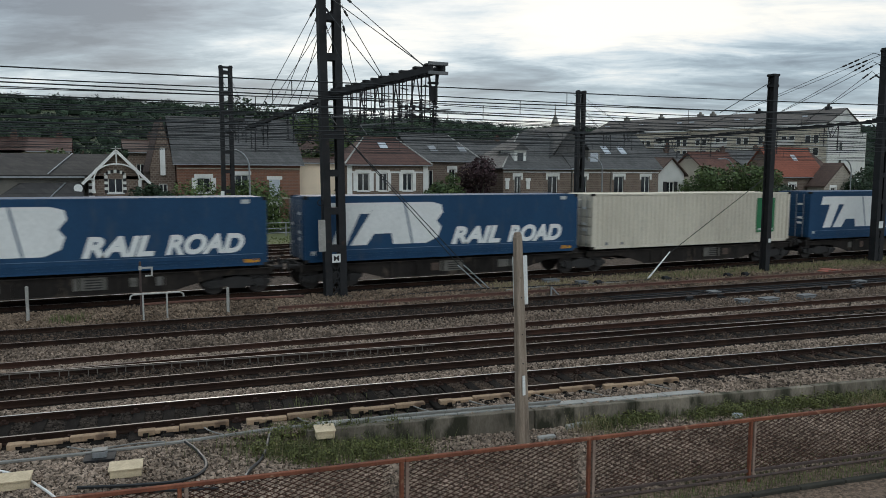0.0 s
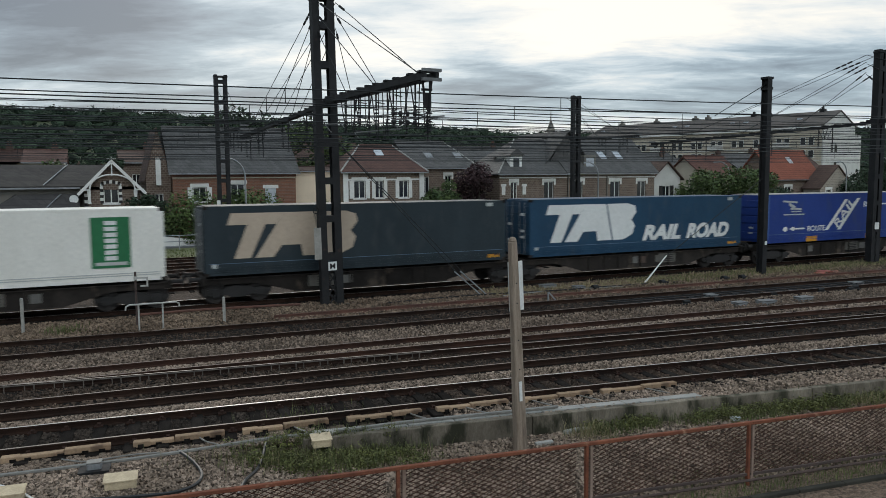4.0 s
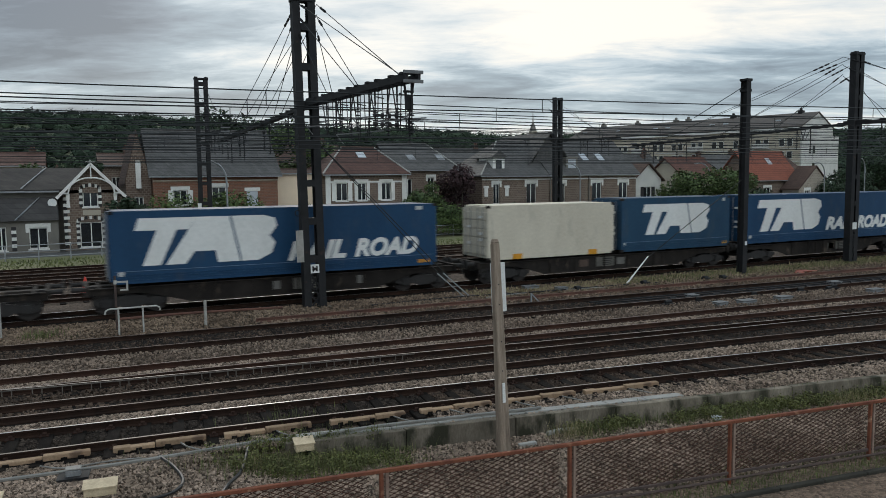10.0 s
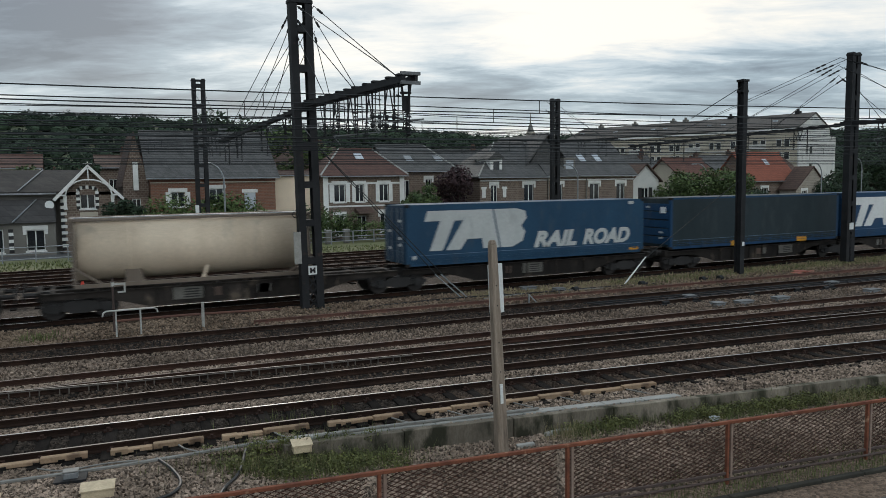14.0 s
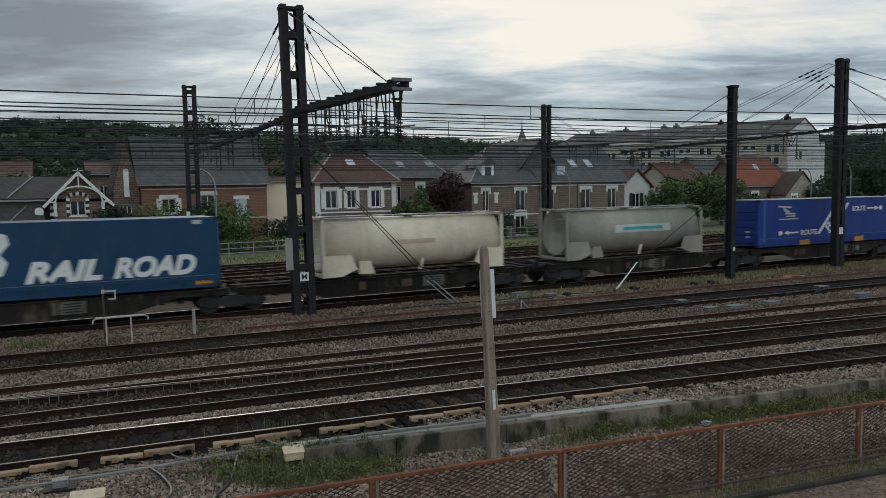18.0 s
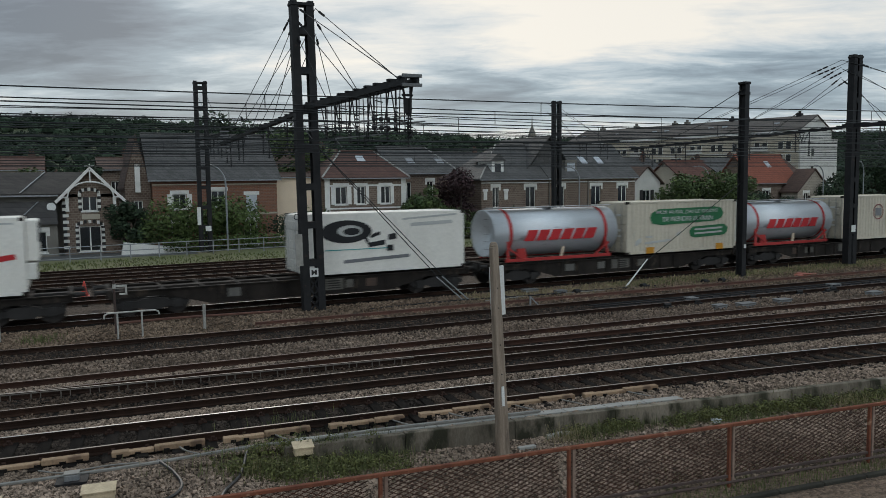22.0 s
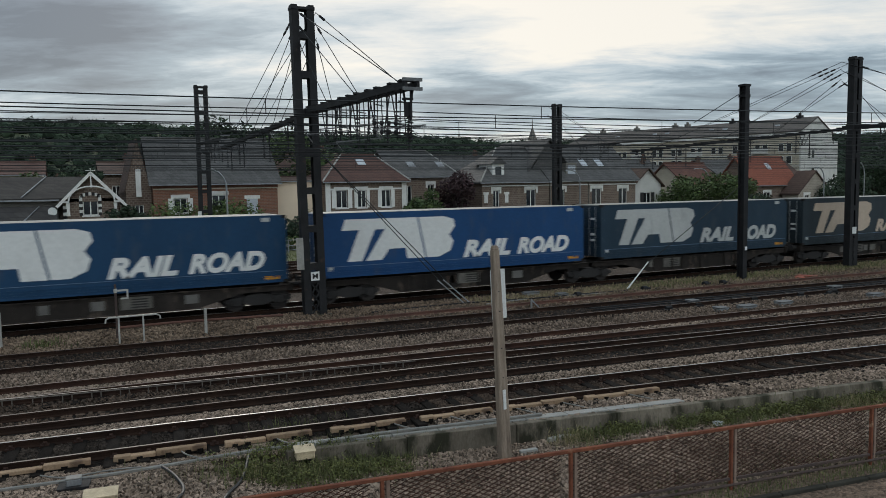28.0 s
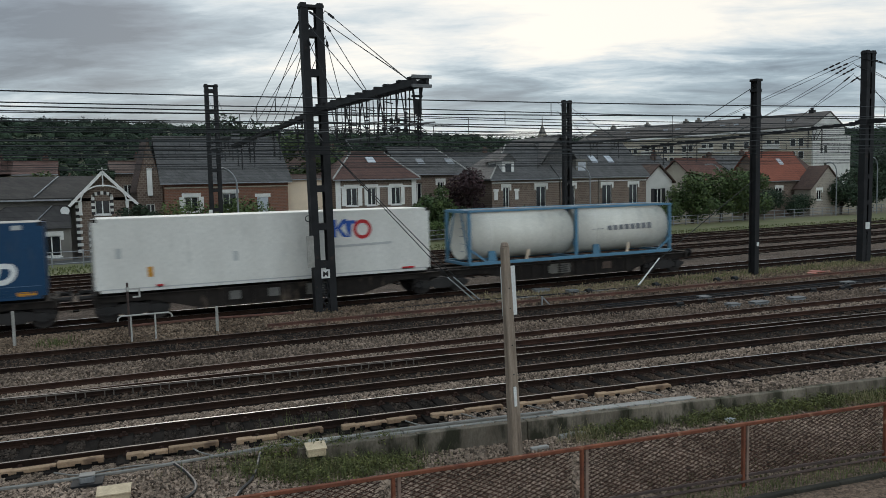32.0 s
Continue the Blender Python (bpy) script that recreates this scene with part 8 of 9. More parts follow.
def dark_curtain(label):
    L, h = 13.7, 2.78
    t = container(label, "container", L, h, GREEN_GREY, end_paint=BLUE, rails=BLUE)
    straps(t, L, h, BLUE, 15)
    for u in (0.36, 0.76):
        face_poly(t, "grapple_pad", L, h, [(u - 0.03, 0.90), (u + 0.03, 0.90), (u + 0.03, 1.0), (u - 0.03, 1.0)], MARK_YELLOW, "amber grapple pad", depth=0.012)
    part("plate", Geo().box(-L / 2 - 0.04, -L / 2 - 0.018, -0.9, -0.5, 1.95, 2.3), MARK_WHITE, t)
    return t


def red_word_box(label, mirror):
    """White refrigerated box with a large red word, drawn as heavy plain blocks, and line drawings."""
    L, h = 13.65, 2.80
    t = container(label, "refrigerated container", L, h, WHITE_BOX, end_paint=CREAM)
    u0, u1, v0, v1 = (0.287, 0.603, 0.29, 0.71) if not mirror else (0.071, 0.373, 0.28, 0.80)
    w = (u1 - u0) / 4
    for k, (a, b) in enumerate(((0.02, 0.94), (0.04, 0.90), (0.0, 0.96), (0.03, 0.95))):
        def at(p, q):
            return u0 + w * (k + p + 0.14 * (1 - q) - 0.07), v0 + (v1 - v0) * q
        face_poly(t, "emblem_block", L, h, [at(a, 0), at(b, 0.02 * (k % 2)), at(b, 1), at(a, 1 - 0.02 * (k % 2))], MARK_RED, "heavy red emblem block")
    if mirror:
        ribbon(t, L, h, [(0.491, 0.200), (0.554, 0.100), (0.630, 0.220), (0.592, 0.380), (0.643, 0.520), (0.611, 0.600), (0.643, 0.800), (0.580, 0.720), (0.529, 0.880), (0.504, 0.700), (0.466, 0.760), (0.498, 0.520), (0.472, 0.380), (0.491, 0.200)], 0.009, MARK_DGREY, "thin grey outline drawing")
        ribbon(t, L, h, [(0.504, 0.150), (0.542, 0.100), (0.580, 0.140), (0.605, 0.120)], 0.016, MARK_RED, "red crest stroke")
        face_poly(t, "name_bar", L, h, [(0.70, 0.54), (0.914, 0.45), (0.916, 0.53), (0.705, 0.64)], MARK_RED, "slanted red name bar")
    else:
        shield = [(0.037, 0.189), (0.076, 0.228), (0.115, 0.170), (0.153, 0.228), (0.192, 0.170), (0.189, 0.509), (0.170, 0.674), (0.115, 0.790), (0.059, 0.674), (0.041, 0.509), (0.037, 0.189)]
        ribbon(t, L, h, shield, 0.014, MARK_RED, "red shield outline")
        ribbon(t, L, h, [(0.084, 0.420), (0.110, 0.290), (0.136, 0.390), (0.110, 0.520), (0.127, 0.670), (0.102, 0.630)], 0.012, MARK_DGREY, "thin grey monogram stroke")
        face_poly(t, "name_bar", L, h, [(0.655, 0.47), (0.80, 0.38), (0.803, 0.44), (0.658, 0.53)], MARK_RED, "slanted red name bar")
        face_poly(t, "name_bar", L, h, [(0.815, 0.57), (0.975, 0.46), (0.978, 0.53), (0.818, 0.64)], MARK_RED, "slanted red name bar")
    for u in (0.33, 0.73):
        face_poly(t, "lifting_pad", L, h, [(u - 0.022, 0.90), (u + 0.022, 0.90), (u + 0.022, 1.0), (u - 0.022, 1.0)], MARK_DGREY, depth=0.012)
    face_poly(t, "data_bar", L, h, strip(0.90, 0.07, 0.975, 0.07, 0.012), MARK_GREY)
    # cooling unit on the far end
    part("cooling_unit", Geo().box(L / 2, L / 2 + 0.42, -1.05, 1.05, 1.2, 2.7), WHITE_BOX, t, bevel=0.04)
    part("cooling_grille", Geo().box(L / 2 + 0.42, L / 2 + 0.45, -0.9, 0.9, 1.9, 2.6), MARK_BLACK, t)
    part("fuel_box", Geo().box(L / 2, L / 2 + 0.34, -1.2, -0.2, 0.55, 1.15), OFF_WHITE, t, bevel=0.03)
    return t


def badge_box(label):
    """Short white box with a black oval badge."""
    L, h = 7.75, 2.60
    t = container(label, "swap body", L, h, WHITE_BOX, end_style="doors")
    face_poly(t, "badge_oval", L, h, oval(0.26, 0.30, 0.15, 0.19), MARK_BLACK, "black oval badge", depth=0.008)
    face_poly(t, "badge_oval", L, h, oval(0.28, 0.29, 0.075, 0.095), MARK_GREY, depth=0.010)
    face_poly(t, "badge_oval", L, h, oval(0.29, 0.30, 0.05, 0.06), MARK_BLACK, depth=0.012)
    for pts in (strip(0.40, 0.40, 0.46, 0.34, 0.03), strip(0.39, 0.54, 0.49, 0.50, 0.04), strip(0.51, 0.42, 0.56, 0.40, 0.05), strip(0.50, 0.60, 0.54, 0.60, 0.05), strip(0.37, 0.42, 0.39, 0.5, 0.05)):
        face_poly(t, "badge_bar", L, h, pts, MARK_BLACK)
    face_poly(t, "line", L, h, strip(0.13, 0.60, 0.53, 0.60, 0.007), MARK_TEAL)
    face_poly(t, "word_bar", L, h, strip(0.24, 0.80, 0.64, 0.75, 0.028), MARK_DGREY)
    face_poly(t, "word_bar", L, h, strip(0.60, 0.12, 0.95, 0.06, 0.016), MARK_GREY)
    face_poly(t, "word_bar", L, h, strip(0.65, 0.22, 0.92, 0.19, 0.03), MARK_GREY)
    return t


def slogan_box(label):
    """Cream corrugated box with two green speech panels."""
    L, h = 7.85, 2.75
    t = container(label, "container", L, h, CREAM, side="corrugated", end_style="doors")
    face_poly(t, "speech_panel", L, h, [(0.195, 0.32), (0.21, 0.22), (0.27, 0.15), (0.79, 0.13), (0.85, 0.16), (0.875, 0.27), (0.85, 0.37), (0.78, 0.42), (0.29, 0.46), (0.215, 0.42)], MARK_GREEN, "green speech panel", depth=0.012)
    face_poly(t, "speech_panel", L, h, [(0.55, 0.60), (0.58, 0.52), (0.88, 0.49), (0.92, 0.56), (0.91, 0.66), (0.88, 0.71), (0.60, 0.74), (0.56, 0.70)], MARK_GREEN, "smaller green speech panel", depth=0.012)
    for body, a in (("MOI AUSSI, J'AI LE DROIT", (0.25, 0.82, 0.175, 0.265)), ("DE PRENDRE LE TRAIN", (0.31, 0.77, 0.305, 0.395))):
        face_text(t, body, L, h, *a, MARK_GREY, lift=0.012)
    for v in (0.57, 0.65):
        face_poly(t, "word_bar", L, h, strip(0.60, v + 0.01, 0.86, v - 0.01, 0.018), MARK_GREY, depth=0.018)
    for pts in (strip(0.07, 0.80, 0.12, 0.74, 0.05), strip(0.15, 0.80, 0.38, 0.76, 0.022), strip(0.16, 0.68, 0.22, 0.68, 0.02), strip(0.43, 0.68, 0.47, 0.62, 0.03)):
        face_poly(t, "logo_bar", L, h, pts, MARK_GREY)
    for u in (0.2, 0.84):
        face_poly(t, "lifting_pad", L, h, [(u - 0.035, 0.88), (u + 0.035, 0.88), (u + 0.035, 1.0), (u - 0.035, 1.0)], MARK_YELLOW, depth=0.014)
    return t


def ring_box(label):
    L, h = 7.6, 2.75
    t = container(label, "container", L, h, CREAM, side="corrugated", end_style="doors")
    ring_poly(t, L, h, 0.46, 0.38, 0.50, 0.06, MARK_MAROON, "dark red round emblem")
    face_poly(t, "emblem_bar", L, h, strip(0.42, 0.38, 0.50, 0.38, 0.09), MARK_DGREY)
    return t


def initials_box(label):
    """Long white reefer with a small blue and red emblem near its right end."""
    L, h = 13.8, 2.80
    t = container(label, "refrigerated container", L, h, OFF_WHITE, end_paint=CREAM, end_style="doors")
    face_poly(t, "emblem_block", L, h, [(0.668, 0.13), (0.685, 0.13), (0.685, 0.40), (0.668, 0.40)], MARK_BLUE, "blue emblem stroke")
    face_poly(t, "emblem_block", L, h, [(0.685, 0.26), (0.705, 0.13), (0.721, 0.13), (0.698, 0.27), (0.723, 0.40), (0.705, 0.40)], MARK_BLUE, "blue emblem stroke")
    face_poly(t, "emblem_block", L, h, [(0.711, 0.15), (0.748, 0.15), (0.748, 0.20), (0.735, 0.20), (0.731, 0.40), (0.723, 0.40)], MARK_BLUE, "blue emblem stroke")
    ring_poly(t, L, h, 0.770, 0.29, 0.42, 0.15, MARK_RED, "red emblem ring")
    face_poly(t, "word_bar", L, h, strip(0.672, 0.54, 0.866, 0.52, 0.018), MARK_GREY)
    face_poly(t, "stripe", L, h, strip(0.015, 0.955, 0.985, 0.955, 0.008), MARK_GREY)
    for u, v in ((0.135, 0.67), (0.37, 0.52), (0.055, 0.40)):
        face_poly(t, "sticker", L, h, [(u, v), (u + 0.014, v), (u + 0.014, v + 0.14), (u, v + 0.14)], MARK_YELLOW if v > 0.6 else MARK_GREY)
    face_poly(t, "red_mark", L, h, [(0.155, 0.92), (0.175, 0.92), (0.175, 0.96), (0.155, 0.96)], MARK_RED)
    face_poly(t, "red_mark", L, h, [(0.90, 0.92), (0.945, 0.92), (0.945, 0.96), (0.90, 0.96)], MARK_RED)
    return t


def lathe_tank(L, r, n=28, dome=0.45):
    """A horizontal vessel with rounded ends, centred on the origin."""
    prof = []
    for k in range(6):
        a = math.pi / 2 * k / 5
        prof.append((-L / 2 + dome * (1 - math.sin(a)), r * math.cos(math.pi / 2 - a) if k else 0.02))
    prof += [(-x, q) for x, q in reversed(prof)]
    g = Geo()
    vs, m = [], len(prof)
    for x, q in prof:
        vs += [(x, q * math.sin(2 * math.pi * i / n), q * math.cos(2 * math.pi * i / n)) for i in range(n)]
    fs = []
    for j in range(m - 1):
        fs += [(j * n + i, (j + 1) * n + i, (j + 1) * n + (i + 1) % n, j * n + (i + 1) % n) for i in range(n)]
    g.add(vs, fs)
    return g


def tank(label, L, h, vessel, frame, style="frame", n_vessels=1):
    t = thing("tank_container", pose(0, TRACK_Y, DECK), label, "tank container", group="tank containers on the train")
    hl, hw = L / 2, 1.24
    r = h / 2 - 0.14
    per = L / n_vessels
    for k in range(n_vessels):
        c = -hl + per * (k + 0.5)
        v = part("vessel", lathe_tank(per - 0.28, r), vessel, t, at=pose(c, 0, h / 2 + 0.06), smooth=True)
        for dx in (-0.36, 0.38) if style == "cage" else (-0.28, 0.28):
            part("band", Geo().add(*ring_band(r + 0.008, dx * per, 0.20 if style == "cage" else 0.05)), frame if style == "cage" else vessel, v)
        part("manhole", Geo().tube((c, 0, h - 0.12), (c, 0, h + 0.02), 0.28, n=14), STEEL_GREY, t)
        for s in (-1, 1):
            part("saddle", Geo().prism_y([(c - per * 0.30, 0.04), (c - per * 0.22, 0.04), (c - per * 0.24, 0.62), (c - per * 0.30, 0.62)], s * 0.9 - 0.04, s * 0.9 + 0.04), frame, t)
        part("outlet", Geo().tube((c + 0.3, -1.12, 0.62), (c + 0.12, -1.18, 0.12), 0.07, n=8), TAN_TANK, t)
    for e in [-hl + per * k for k in range(n_vessels + 1)] if style != "cage" else []:
        x0 = min(max(e - 0.07, -hl), hl - 0.14)
        for s in (-1, 1):
            ya, yb = (-hw, -hw + 0.13) if s < 0 else (hw - 0.13, hw)
            part("corner_post", Geo().box(x0, x0 + 0.14, ya, yb, 0, h), frame, t, bevel=0.01)
        part("end_beam", Geo().box(x0, x0 + 0.14, -hw, hw, h - 0.13, h).box(x0, x0 + 0.14, -hw, hw, 0, 0.14), frame, t, bevel=0.01)
        if style != "skirt":
            for s in (-1, 1):
                part("brace", Geo().beam((x0 + 0.07, s * hw * 0.95, 0.1), (x0 + 0.07, s * 0.35, h - 0.1), 0.06, 0.06), frame, t)
    for s in (-1, 1):
        if style == "skirt":
            for e in (-1, 1):
                poly = [(e * (hl - 0.02), 0.0), (e * (hl - 0.02), 0.95), (e * (hl - 1.35), 0.95), (e * (hl - 1.6), 0.32), (e * (hl - 0.9), 0.02)]
                if e > 0:
                    poly.reverse()
                part("skirt_plate", Geo().prism_y(poly if e < 0 else poly, s * hw - 0.02, s * hw + 0.02), vessel, t)
        else:
            bl = hl if style != "cage" else 0.41 * L
            part("bottom_rail", Geo().box(-bl, bl, s * hw - 0.06, s * hw + 0.06, 0.02, 0.17), frame, t, bevel=0.01)
            for e in (-1, 1):
                part("gusset", Geo().beam((e * (bl - 0.1), s * hw, 0.75), (e * (bl - 1.0), s * hw, 0.14), 0.06, 0.09), frame, t)
                if style == "cage":
                    part("post", Geo().beam((e * (bl - 0.15), s * hw, 0.1), (e * (bl - 0.25), s * 1.08, 1.0), 0.12, 0.12), frame, t)
        if style == "frame":
            part("top_rail", Geo().box(-hl, hl, s * hw - 0.05, s * hw + 0.05, h - 0.10, h), frame, t, bevel=0.01)
    part("walkway", Geo().box(-hl + 0.1, hl - 0.1, -0.62, -0.22, h - 0.015, h + 0.02), STEEL_GREY, t)
    for k in range(6):
        part("ladder_rung", Geo().tube((-hl - 0.03, -0.85, 0.3 + 0.36 * k), (-hl - 0.03, -0.45, 0.3 + 0.36 * k), 0.018, n=6), STEEL_GREY, t)
    return t


def ring_band(r, x, w, n=28):
    vs = [(x + dx, r * math.sin(2 * math.pi * i / n), r * math.cos(2 * math.pi * i / n)) for dx in (-w / 2, w / 2) for i in range(n)]
    return vs, [(i, n + i, n + (i + 1) % n, (i + 1) % n) for i in range(n)]


def vessel_marks(t, L, h, marks):
    """Markings that hug the vessel's near flank: (u0, v0, u1, v1, material, slant) as fractions of length and height."""
    r = h / 2 - 0.14 + 0.012
    zc = h / 2 + 0.06
    for u0, v0, u1, v1, material, slant in marks:
        n = 4
        vs = []
        for k in range(n + 1):
            z = h * (1 - (v0 + (v1 - v0) * k / n)) - zc
            y = -math.sqrt(max(0.0, r * r - z * z))
            sh = slant * (0.5 - k / n)
            vs += [(-L / 2 + u0 * L + sh, y, z + zc), (-L / 2 + u1 * L + sh, y, z + zc)]
        g = Geo().add(vs, [(2 * k, 2 * k + 2, 2 * k + 3, 2 * k + 1) for k in range(n)])
        part("marking", g, material, t)


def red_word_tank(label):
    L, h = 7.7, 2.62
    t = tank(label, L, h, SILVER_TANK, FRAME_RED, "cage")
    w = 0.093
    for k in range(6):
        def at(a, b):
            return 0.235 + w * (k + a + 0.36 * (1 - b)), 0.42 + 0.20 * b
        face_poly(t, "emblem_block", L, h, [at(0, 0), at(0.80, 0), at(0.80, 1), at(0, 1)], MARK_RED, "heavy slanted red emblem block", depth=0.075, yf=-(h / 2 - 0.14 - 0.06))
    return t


# ---- wagons ----


def make_bogie_meshes():
    fr = Geo()
    for s in (-1, 1):
        fr.prism_y([(-1.35, 0.42), (-1.1, 0.36), (-0.5, 0.36), (-0.3, 0.26), (0.3, 0.26), (0.5, 0.36), (1.1, 0.36), (1.35, 0.42), (1.35, 0.56), (0.6, 0.60), (0.4, 0.70), (-0.4, 0.70), (-0.6, 0.60), (-1.35, 0.56)], s * 1.0 - 0.06, s * 1.0 + 0.06)
        for x in (-0.9, 0.9):
            fr.box(x - 0.17, x + 0.17, s * 1.0 - 0.13, s * 1.0 + 0.13, 0.30, 0.62)
            for dx in (-0.27, 0.27):
                fr.tube((x + dx, s * 1.0, 0.34), (x + dx, s * 1.0, 0.60), 0.075, n=8)
    fr.box(-0.2, 0.2, -1.0, 1.0, 0.45, 0.75)
    w = Geo().tube((0, -0.075, 0), (0, 0.06, 0), 0.44, n=20).tube((0, 0.06, 0), (0, 0.085, 0), 0.47, n=20).tube((0, -0.12, 0), (0, -0.07, 0), 0.17, n=10)
    tr = Geo().add(*[(lambda vs: (vs, [(i, 20 + i, 20 + (i + 1) % 20, (i + 1) % 20) for i in range(20)]))([(0.443 * math.cos(2 * math.pi * i / 20), y, 0.443 * math.sin(2 * math.pi * i / 20)) for y in (-0.07, 0.055) for i in range(20)])][0])
    a = fr.mesh("bogie_frame")
    a.materials.append(BOGIE)
    b = w.mesh("wheel")
    b.materials.append(WHEEL)
    c = tr.mesh("tread")
    c.materials.append(TREAD)
    ax = Geo().tube((0, -0.7, 0), (0, 0.7, 0), 0.085, n=10).mesh("axle")
    ax.materials.append(BOGIE)
    return a, b, c, ax


BOGIE_ME, WHEEL_ME, TREAD_ME, AXLE_ME = make_bogie_meshes()


def bogie(parent, x):
    b = part("bogie", BOGIE_ME, BOGIE, parent, at=pose(x, 0, 0))
    for dx in (-0.9, 0.9):
        part("axle", AXLE_ME, BOGIE, b, at=pose(dx, 0, 0.46))
        for s in (-1, 1):
            wh = part("wheel", WHEEL_ME, WHEEL, b, at=pose(dx, s * 0.75, 0.46, 0, 0, 0 if s < 0 else 180))
    return b


def wagon(s0, s1, seed):
    rnd = random.Random(seed)
    L = s1 - s0
    c = (s0 + s1) / 2
    art = L > 24
    t = thing("container_wagon", pose(0, TRACK_Y, 0), "grimy brown-grey articulated container wagon" if art else "grimy brown-grey four-axle container wagon", "railway wagon", group="wagons of the goods train")
    ends = [(-L / 2 + 0.6, -0.15), (0.15, L / 2 - 0.6)] if art else [(-L / 2 + 0.6, L / 2 - 0.6)]
    for a, b in ends:
        for s in (-1, 1):
            d1, d2 = 2.0, 3.6
            poly = [(a, 0.80), (a + d1, 0.80), (a + d2, 0.36), (b - d2, 0.36), (b - d1, 0.80), (b, 0.80), (b, 1.02), (a, 1.02)]
            y = s * 1.12
            part("side_sill", Geo().prism_y(poly, y - 0.02, y + 0.02).box(a, b, y - 0.09, y + 0.09, 1.02, 1.06).box(a + d2, b - d2, y - 0.09, y + 0.09, 0.33, 0.36), WAGON, t)
            if s < 0:
                x = a + d2 + 0.4
                while x < b - d2 - 0.3:
                    part("stiffener", Geo().box(x - 0.03, x + 0.03, y - 0.08, y - 0.02, 0.36, 1.02), WAGON, t)
                    x += rnd.uniform(0.5, 1.9)
                if b - a - 2 * d2 > 3:
                    u = rnd.uniform(a + d2 + 0.2, b - d2 - 1.5)
                    gr = part("grille_panel", Geo().box(u, u + 1.15, y - 0.036, y - 0.021, 0.50, 0.98), PANEL_PALE, t, "pale louvred panel")
                    for k in range(4):
                        part("louvre", Geo().box(u + 0.40, u + 1.0, y - 0.046, y - 0.037, 0.56 + 0.10 * k, 0.61 + 0.10 * k), BOGIE, gr)
                for _ in range(3):
                    u = rnd.uniform(a + d2, b - d2 - 0.5)
                    w = rnd.uniform(0.25, 0.6)
                    part("data_panel", Geo().box(u, u + w, y - 0.03, y - 0.02, 0.55, 0.9), rnd.choice((PANEL_DIM, PANEL_RUST, PANEL_PALE)), t, "stencilled data panel")
        comb, back = [], []
        x = a + 0.4
        while x < b:
            comb += [(x - 0.06, -0.25), (x - 0.06, -1.1), (x + 0.06, -1.1), (x + 0.06, -0.25)]
            back += [(x - 0.06, 0.25), (x - 0.06, 1.1), (x + 0.06, 1.1), (x + 0.06, 0.25)]
            x += 1.5
        ring = comb + back[::-1]
        part("underframe", Geo().hull([(p, q, 0.92) for p, q in ring], [(p, q, 1.046) for p, q in ring]), WAGON, t)
        part("centre_sill", Geo().box(a, b, -0.2, 0.2, 0.62, 1.04), BOGIE, t)
    for x in ([-L / 2 + 1.9, 0.0, L / 2 - 1.9] if art else [-L / 2 + 2.1, L / 2 - 2.1]):
        bogie(t, x)
    for e in (-1, 1):
        part("headstock", Geo().box(e * (L / 2 - 0.55) - 0.08, e * (L / 2 - 0.55) + 0.08, -1.25, 1.25, 0.78, 1.12), WAGON, t, bevel=0.01)
        for s in (-1, 1):
            part("buffer", Geo().tube((e * (L / 2 - 0.5), s * 0.87, 1.02), (e * (L / 2 - 0.06), s * 0.87, 1.02), 0.09, n=8).tube((e * (L / 2 - 0.06), s * 0.87, 1.02), (e * (L / 2), s * 0.87, 1.02), 0.22, n=12), BOGIE, t)
    MOVERS.append((t, c, 0.0))
    return t


def load(t, s0, s1):
    MOVERS.append((t, (s0 + s1) / 2, DECK))
    return t


WAGON_SPANS = ((-283, -252.7), (-252.5, -222.7), (-222.5, -192.7), (-192.5, -162.5), (-162.3, -133.0), (-132.8, -116.3), (-116.1, -99.1), (-98.9, -82.3), (-82.1, -64.9), (-64.7, -34.9), (-34.7, -4.9), (-4.7, 24.6), (24.8, 54.4), (54.6, 84.4), (84.6, 101.0), (101.2, 117.7), (117.9, 134.9), (135.1, 151.7), (151.9, 181.4), (181.6, 211.4), (211.6, 241.3), (241.5, 271.2), (271.4, 301.6))
for _i, (_a, _b) in enumerate(WAGON_SPANS):
    wagon(_a, _b, 60 + _i)

LB = "%s curtain-sided container with slanted emblem and white words"
for _s, _p, _m, _c in ((-267.1, BLUE, MARK_WHITE, "blue"), (-251.85, BLUE, MARK_WHITE, "blue"), (-221.85, BLUE, MARK_WHITE, "deep blue"), (-176.85, BLUE_PETROL, MARK_WHITE, "petrol blue"), (-97.5, BLUE, MARK_WHITE, "blue"), (-64.1, BLUE, MARK_WHITE, "blue"), (-49.35, BLUE, MARK_WHITE, "blue"),
                       (-19.5, BLUE_PETROL, MARK_GREY, "dull petrol blue"), (10.3, BLUE, MARK_WHITE, "deep blue"), (25.4, BLUE, MARK_WHITE, "deep blue"), (167.0, BLUE, MARK_GREY, "blue"), (182.2, BLUE, MARK_GREY, "blue"), (197.0, BLUE, MARK_WHITE, "blue"), (212.2, BLUE_BRIGHT, MARK_WHITE, "bright blue"),
                       (227.0, BLUE_DULL, MARK_GREY, "faded dark blue"), (242.1, BLUE_GREY, MARK_TAN, "dirty grey"), (256.7, BLUE, MARK_WHITE, "blue")):
    load(emblem_box(_p, _m, LB % _c, roof=ROOF_RIM if _s > 195 else None), _s, _s + 13.7)
load(emblem_box(BLUE_GREY, MARK_TAN, "dirty grey curtain-sided container with a faded tan emblem", words=False), -191.9, -178.2)
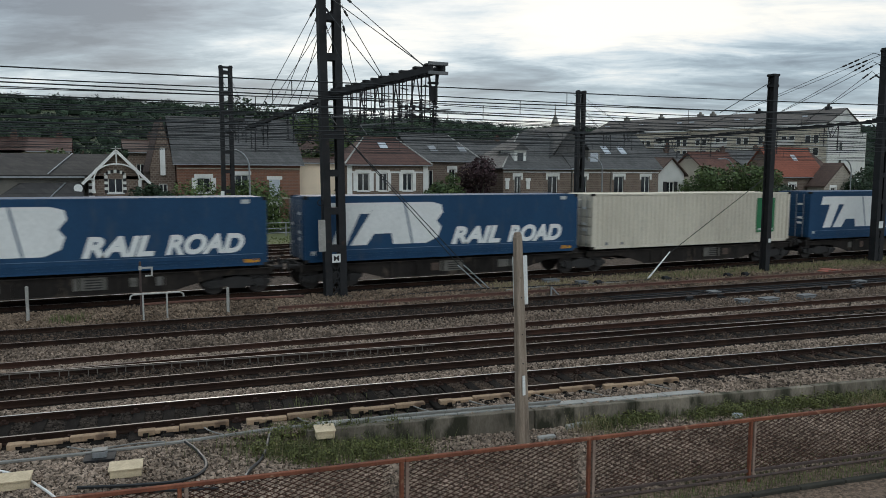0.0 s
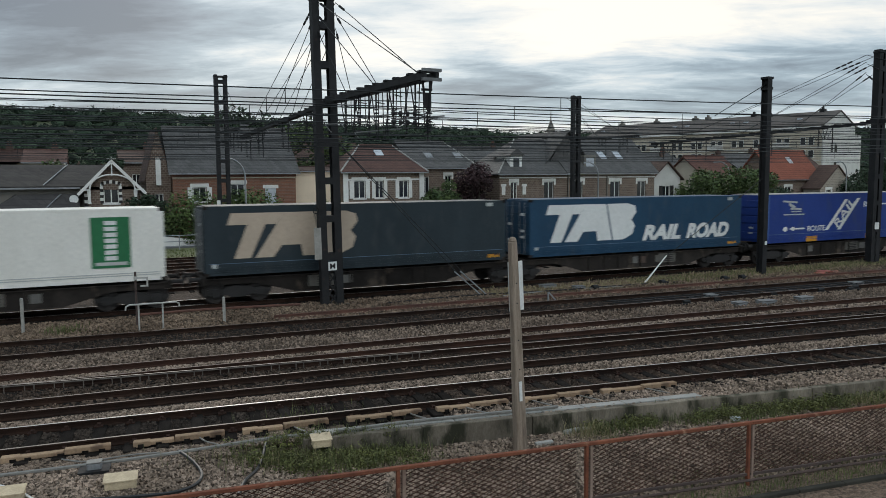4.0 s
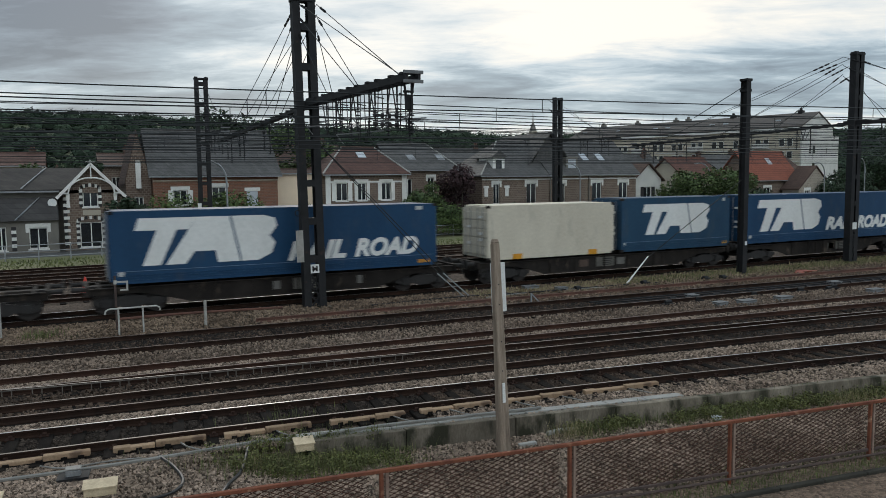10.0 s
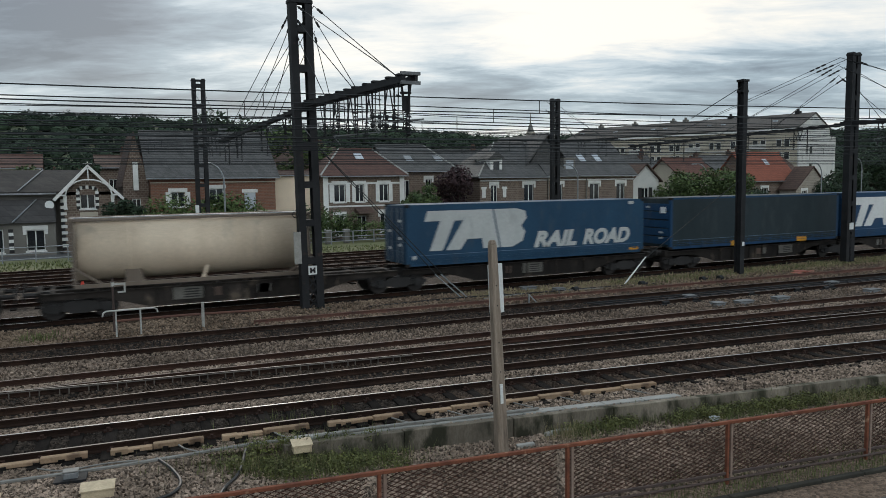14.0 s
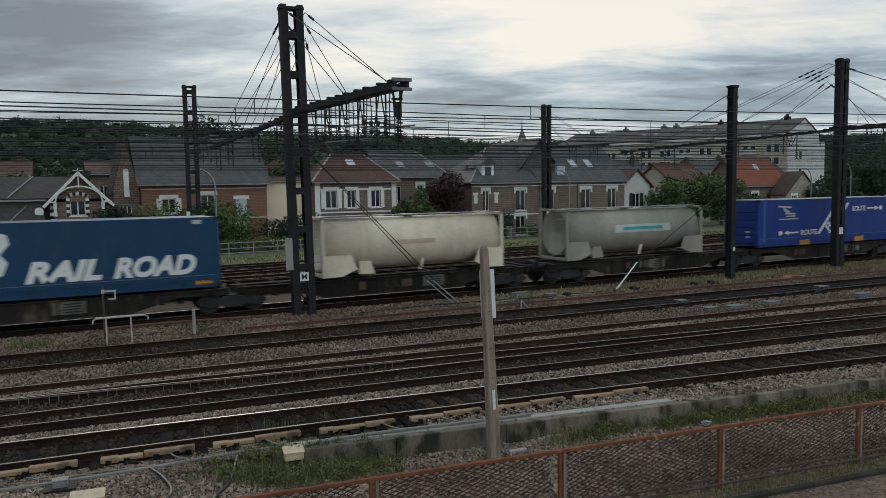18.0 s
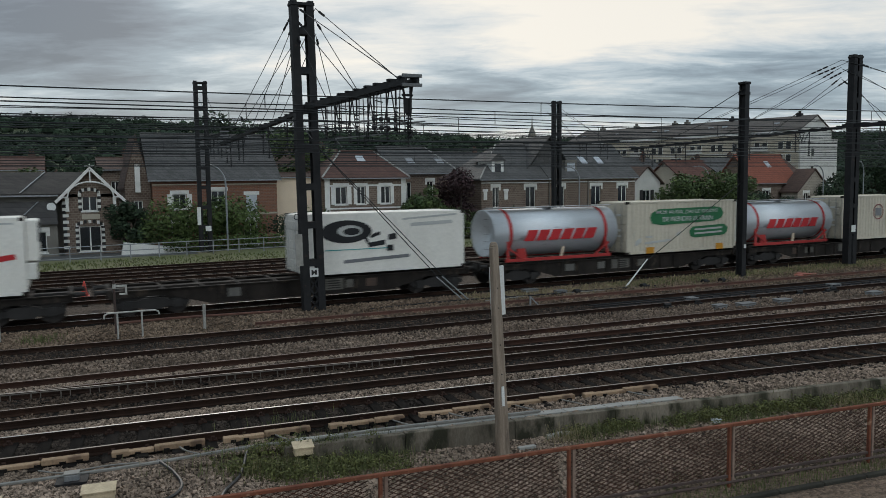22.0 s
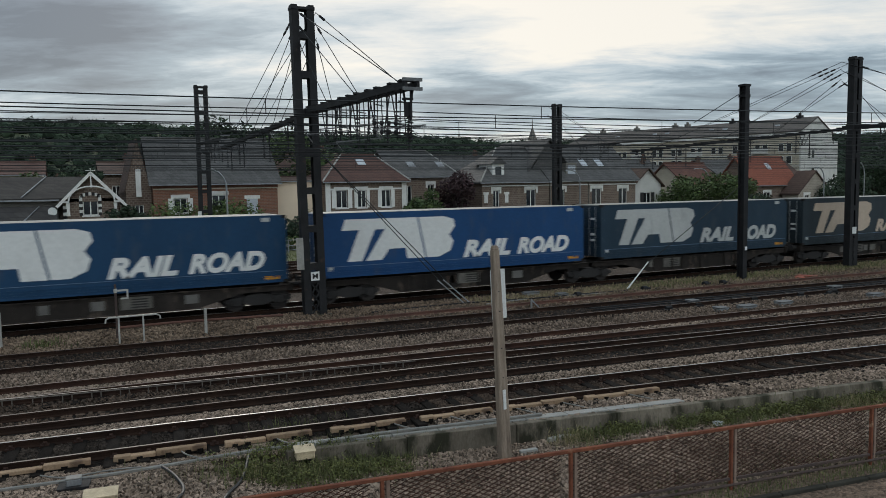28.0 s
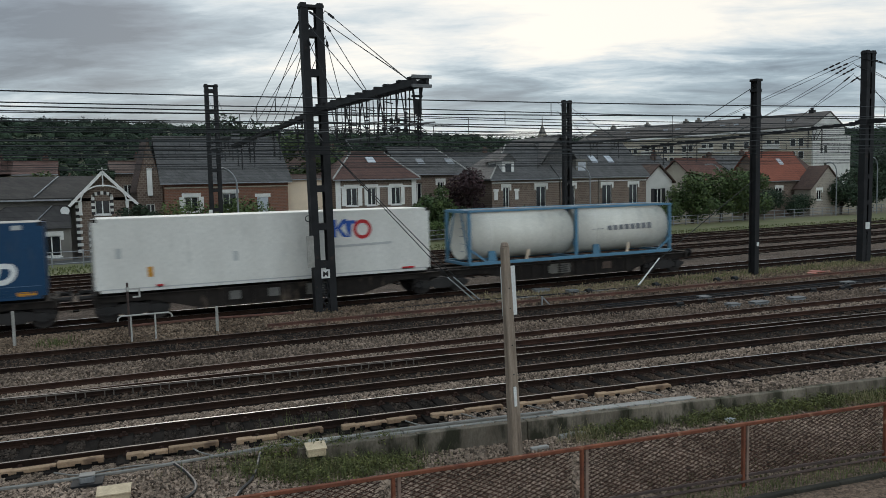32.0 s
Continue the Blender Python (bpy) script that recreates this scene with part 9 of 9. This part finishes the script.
load(emblem_box(BLUE_PETROL, MARK_WHITE, "short petrol blue swap body with a slanted white emblem", L=7.7, short=True), -73.1, -65.4)
load(green_sign_box("cream corrugated container with an upright green sign", CREAM, "corrugated"), -237.25, -223.5)
load(green_sign_box("white smooth-sided container with an upright green sign", WHITE_BOX, "smooth"), -207.1, -193.4)
load(route_box("royal blue container with white arrows and the words rail and route"), -161.6, -148.0)
load(route_box("royal blue container with white arrows and the words rail and route"), 70.0, 83.6)
load(ribbons_box("white swap body with orange, grey and teal ribbons"), -115.15, -107.2)
load(plain_cream("plain cream swap body with a ribbed door end", 7.5), -81.1, -73.6)
load(dark_curtain("dark green-grey curtain-sided container with blue frame"), -3.9, 9.8)
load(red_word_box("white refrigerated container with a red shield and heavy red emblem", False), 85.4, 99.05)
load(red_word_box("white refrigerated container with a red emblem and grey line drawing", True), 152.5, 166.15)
load(badge_box("short white swap body with a black oval badge"), 109.2, 116.95)
load(slogan_box("cream corrugated container with green speech panels"), 126.6, 134.45)
load(ring_box("cream corrugated container with a round dark red emblem"), 143.6, 151.2)
load(initials_box("long white refrigerated container with a small blue and red emblem"), 272.0, 285.8)
load(tank("beige tank container in an open steel frame", 9.6, 2.62, TAN_TANK, FRAME_BROWN, "frame"), -144.0, -134.35)
_t = load(tank("beige tank container in an open steel frame", 9.1, 2.62, TAN_TANK, FRAME_BROWN, "frame"), -33.0, -23.9)
for _a, _b, _mt in ((-131.75, -122.7, CREAM_TANK), (43.35, 52.45, CREAM_TANK), (56.2, 65.55, GREY_TANK)):
    _t = load(tank("cream tank container with skirt plates and rust streaks" if _mt is CREAM_TANK else "dirty grey tank container with skirt plates", _b - _a, 2.62, _mt, _mt, "skirt"), _a, _b)
    if _mt is CREAM_TANK:
        vessel_marks(_t, _b - _a, 2.62, [(0.36, 0.42, 0.60, 0.50, MARK_TAN, 0.0)])
    else:
        vessel_marks(_t, _b - _a, 2.62, [(0.34, 0.34, 0.75, 0.50, MARK_GREY, 0.0), (0.40, 0.39, 0.69, 0.45, MARK_TEAL, 0.0)])
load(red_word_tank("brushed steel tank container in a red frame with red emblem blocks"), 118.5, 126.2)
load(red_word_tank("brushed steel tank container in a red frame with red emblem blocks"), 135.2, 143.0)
_t = load(tank("white twin tank container in a light blue frame", 12.2, 2.6, WHITE_TANK, FRAME_BLUE, "frame", 2), 287.8, 300.0)
vessel_marks(_t, 12.2, 2.6, [(0.66 + 0.03 * k, 0.40 - 0.004 * k, 0.66 + 0.03 * k + 0.023, 0.49, MARK_DGREY, 0.0) for k in range(8)] + [(0.58, 0.45, 0.64, 0.46, MARK_DGREY, 0.0)])

# ---- motion along the line ----


def motions():
    times = [0, 2, 4, 6, 8, 10, 12, 14, 16, 18, 20, 22, 24, 26, 28, 30, 32]
    for ob, s, z in MOVERS:
        walk(ob, [(t, pose(s - V0 * (t - 16) - 0.5 * ACC * (t - 16) ** 2, TRACK_Y, z)) for t in times])


motions()
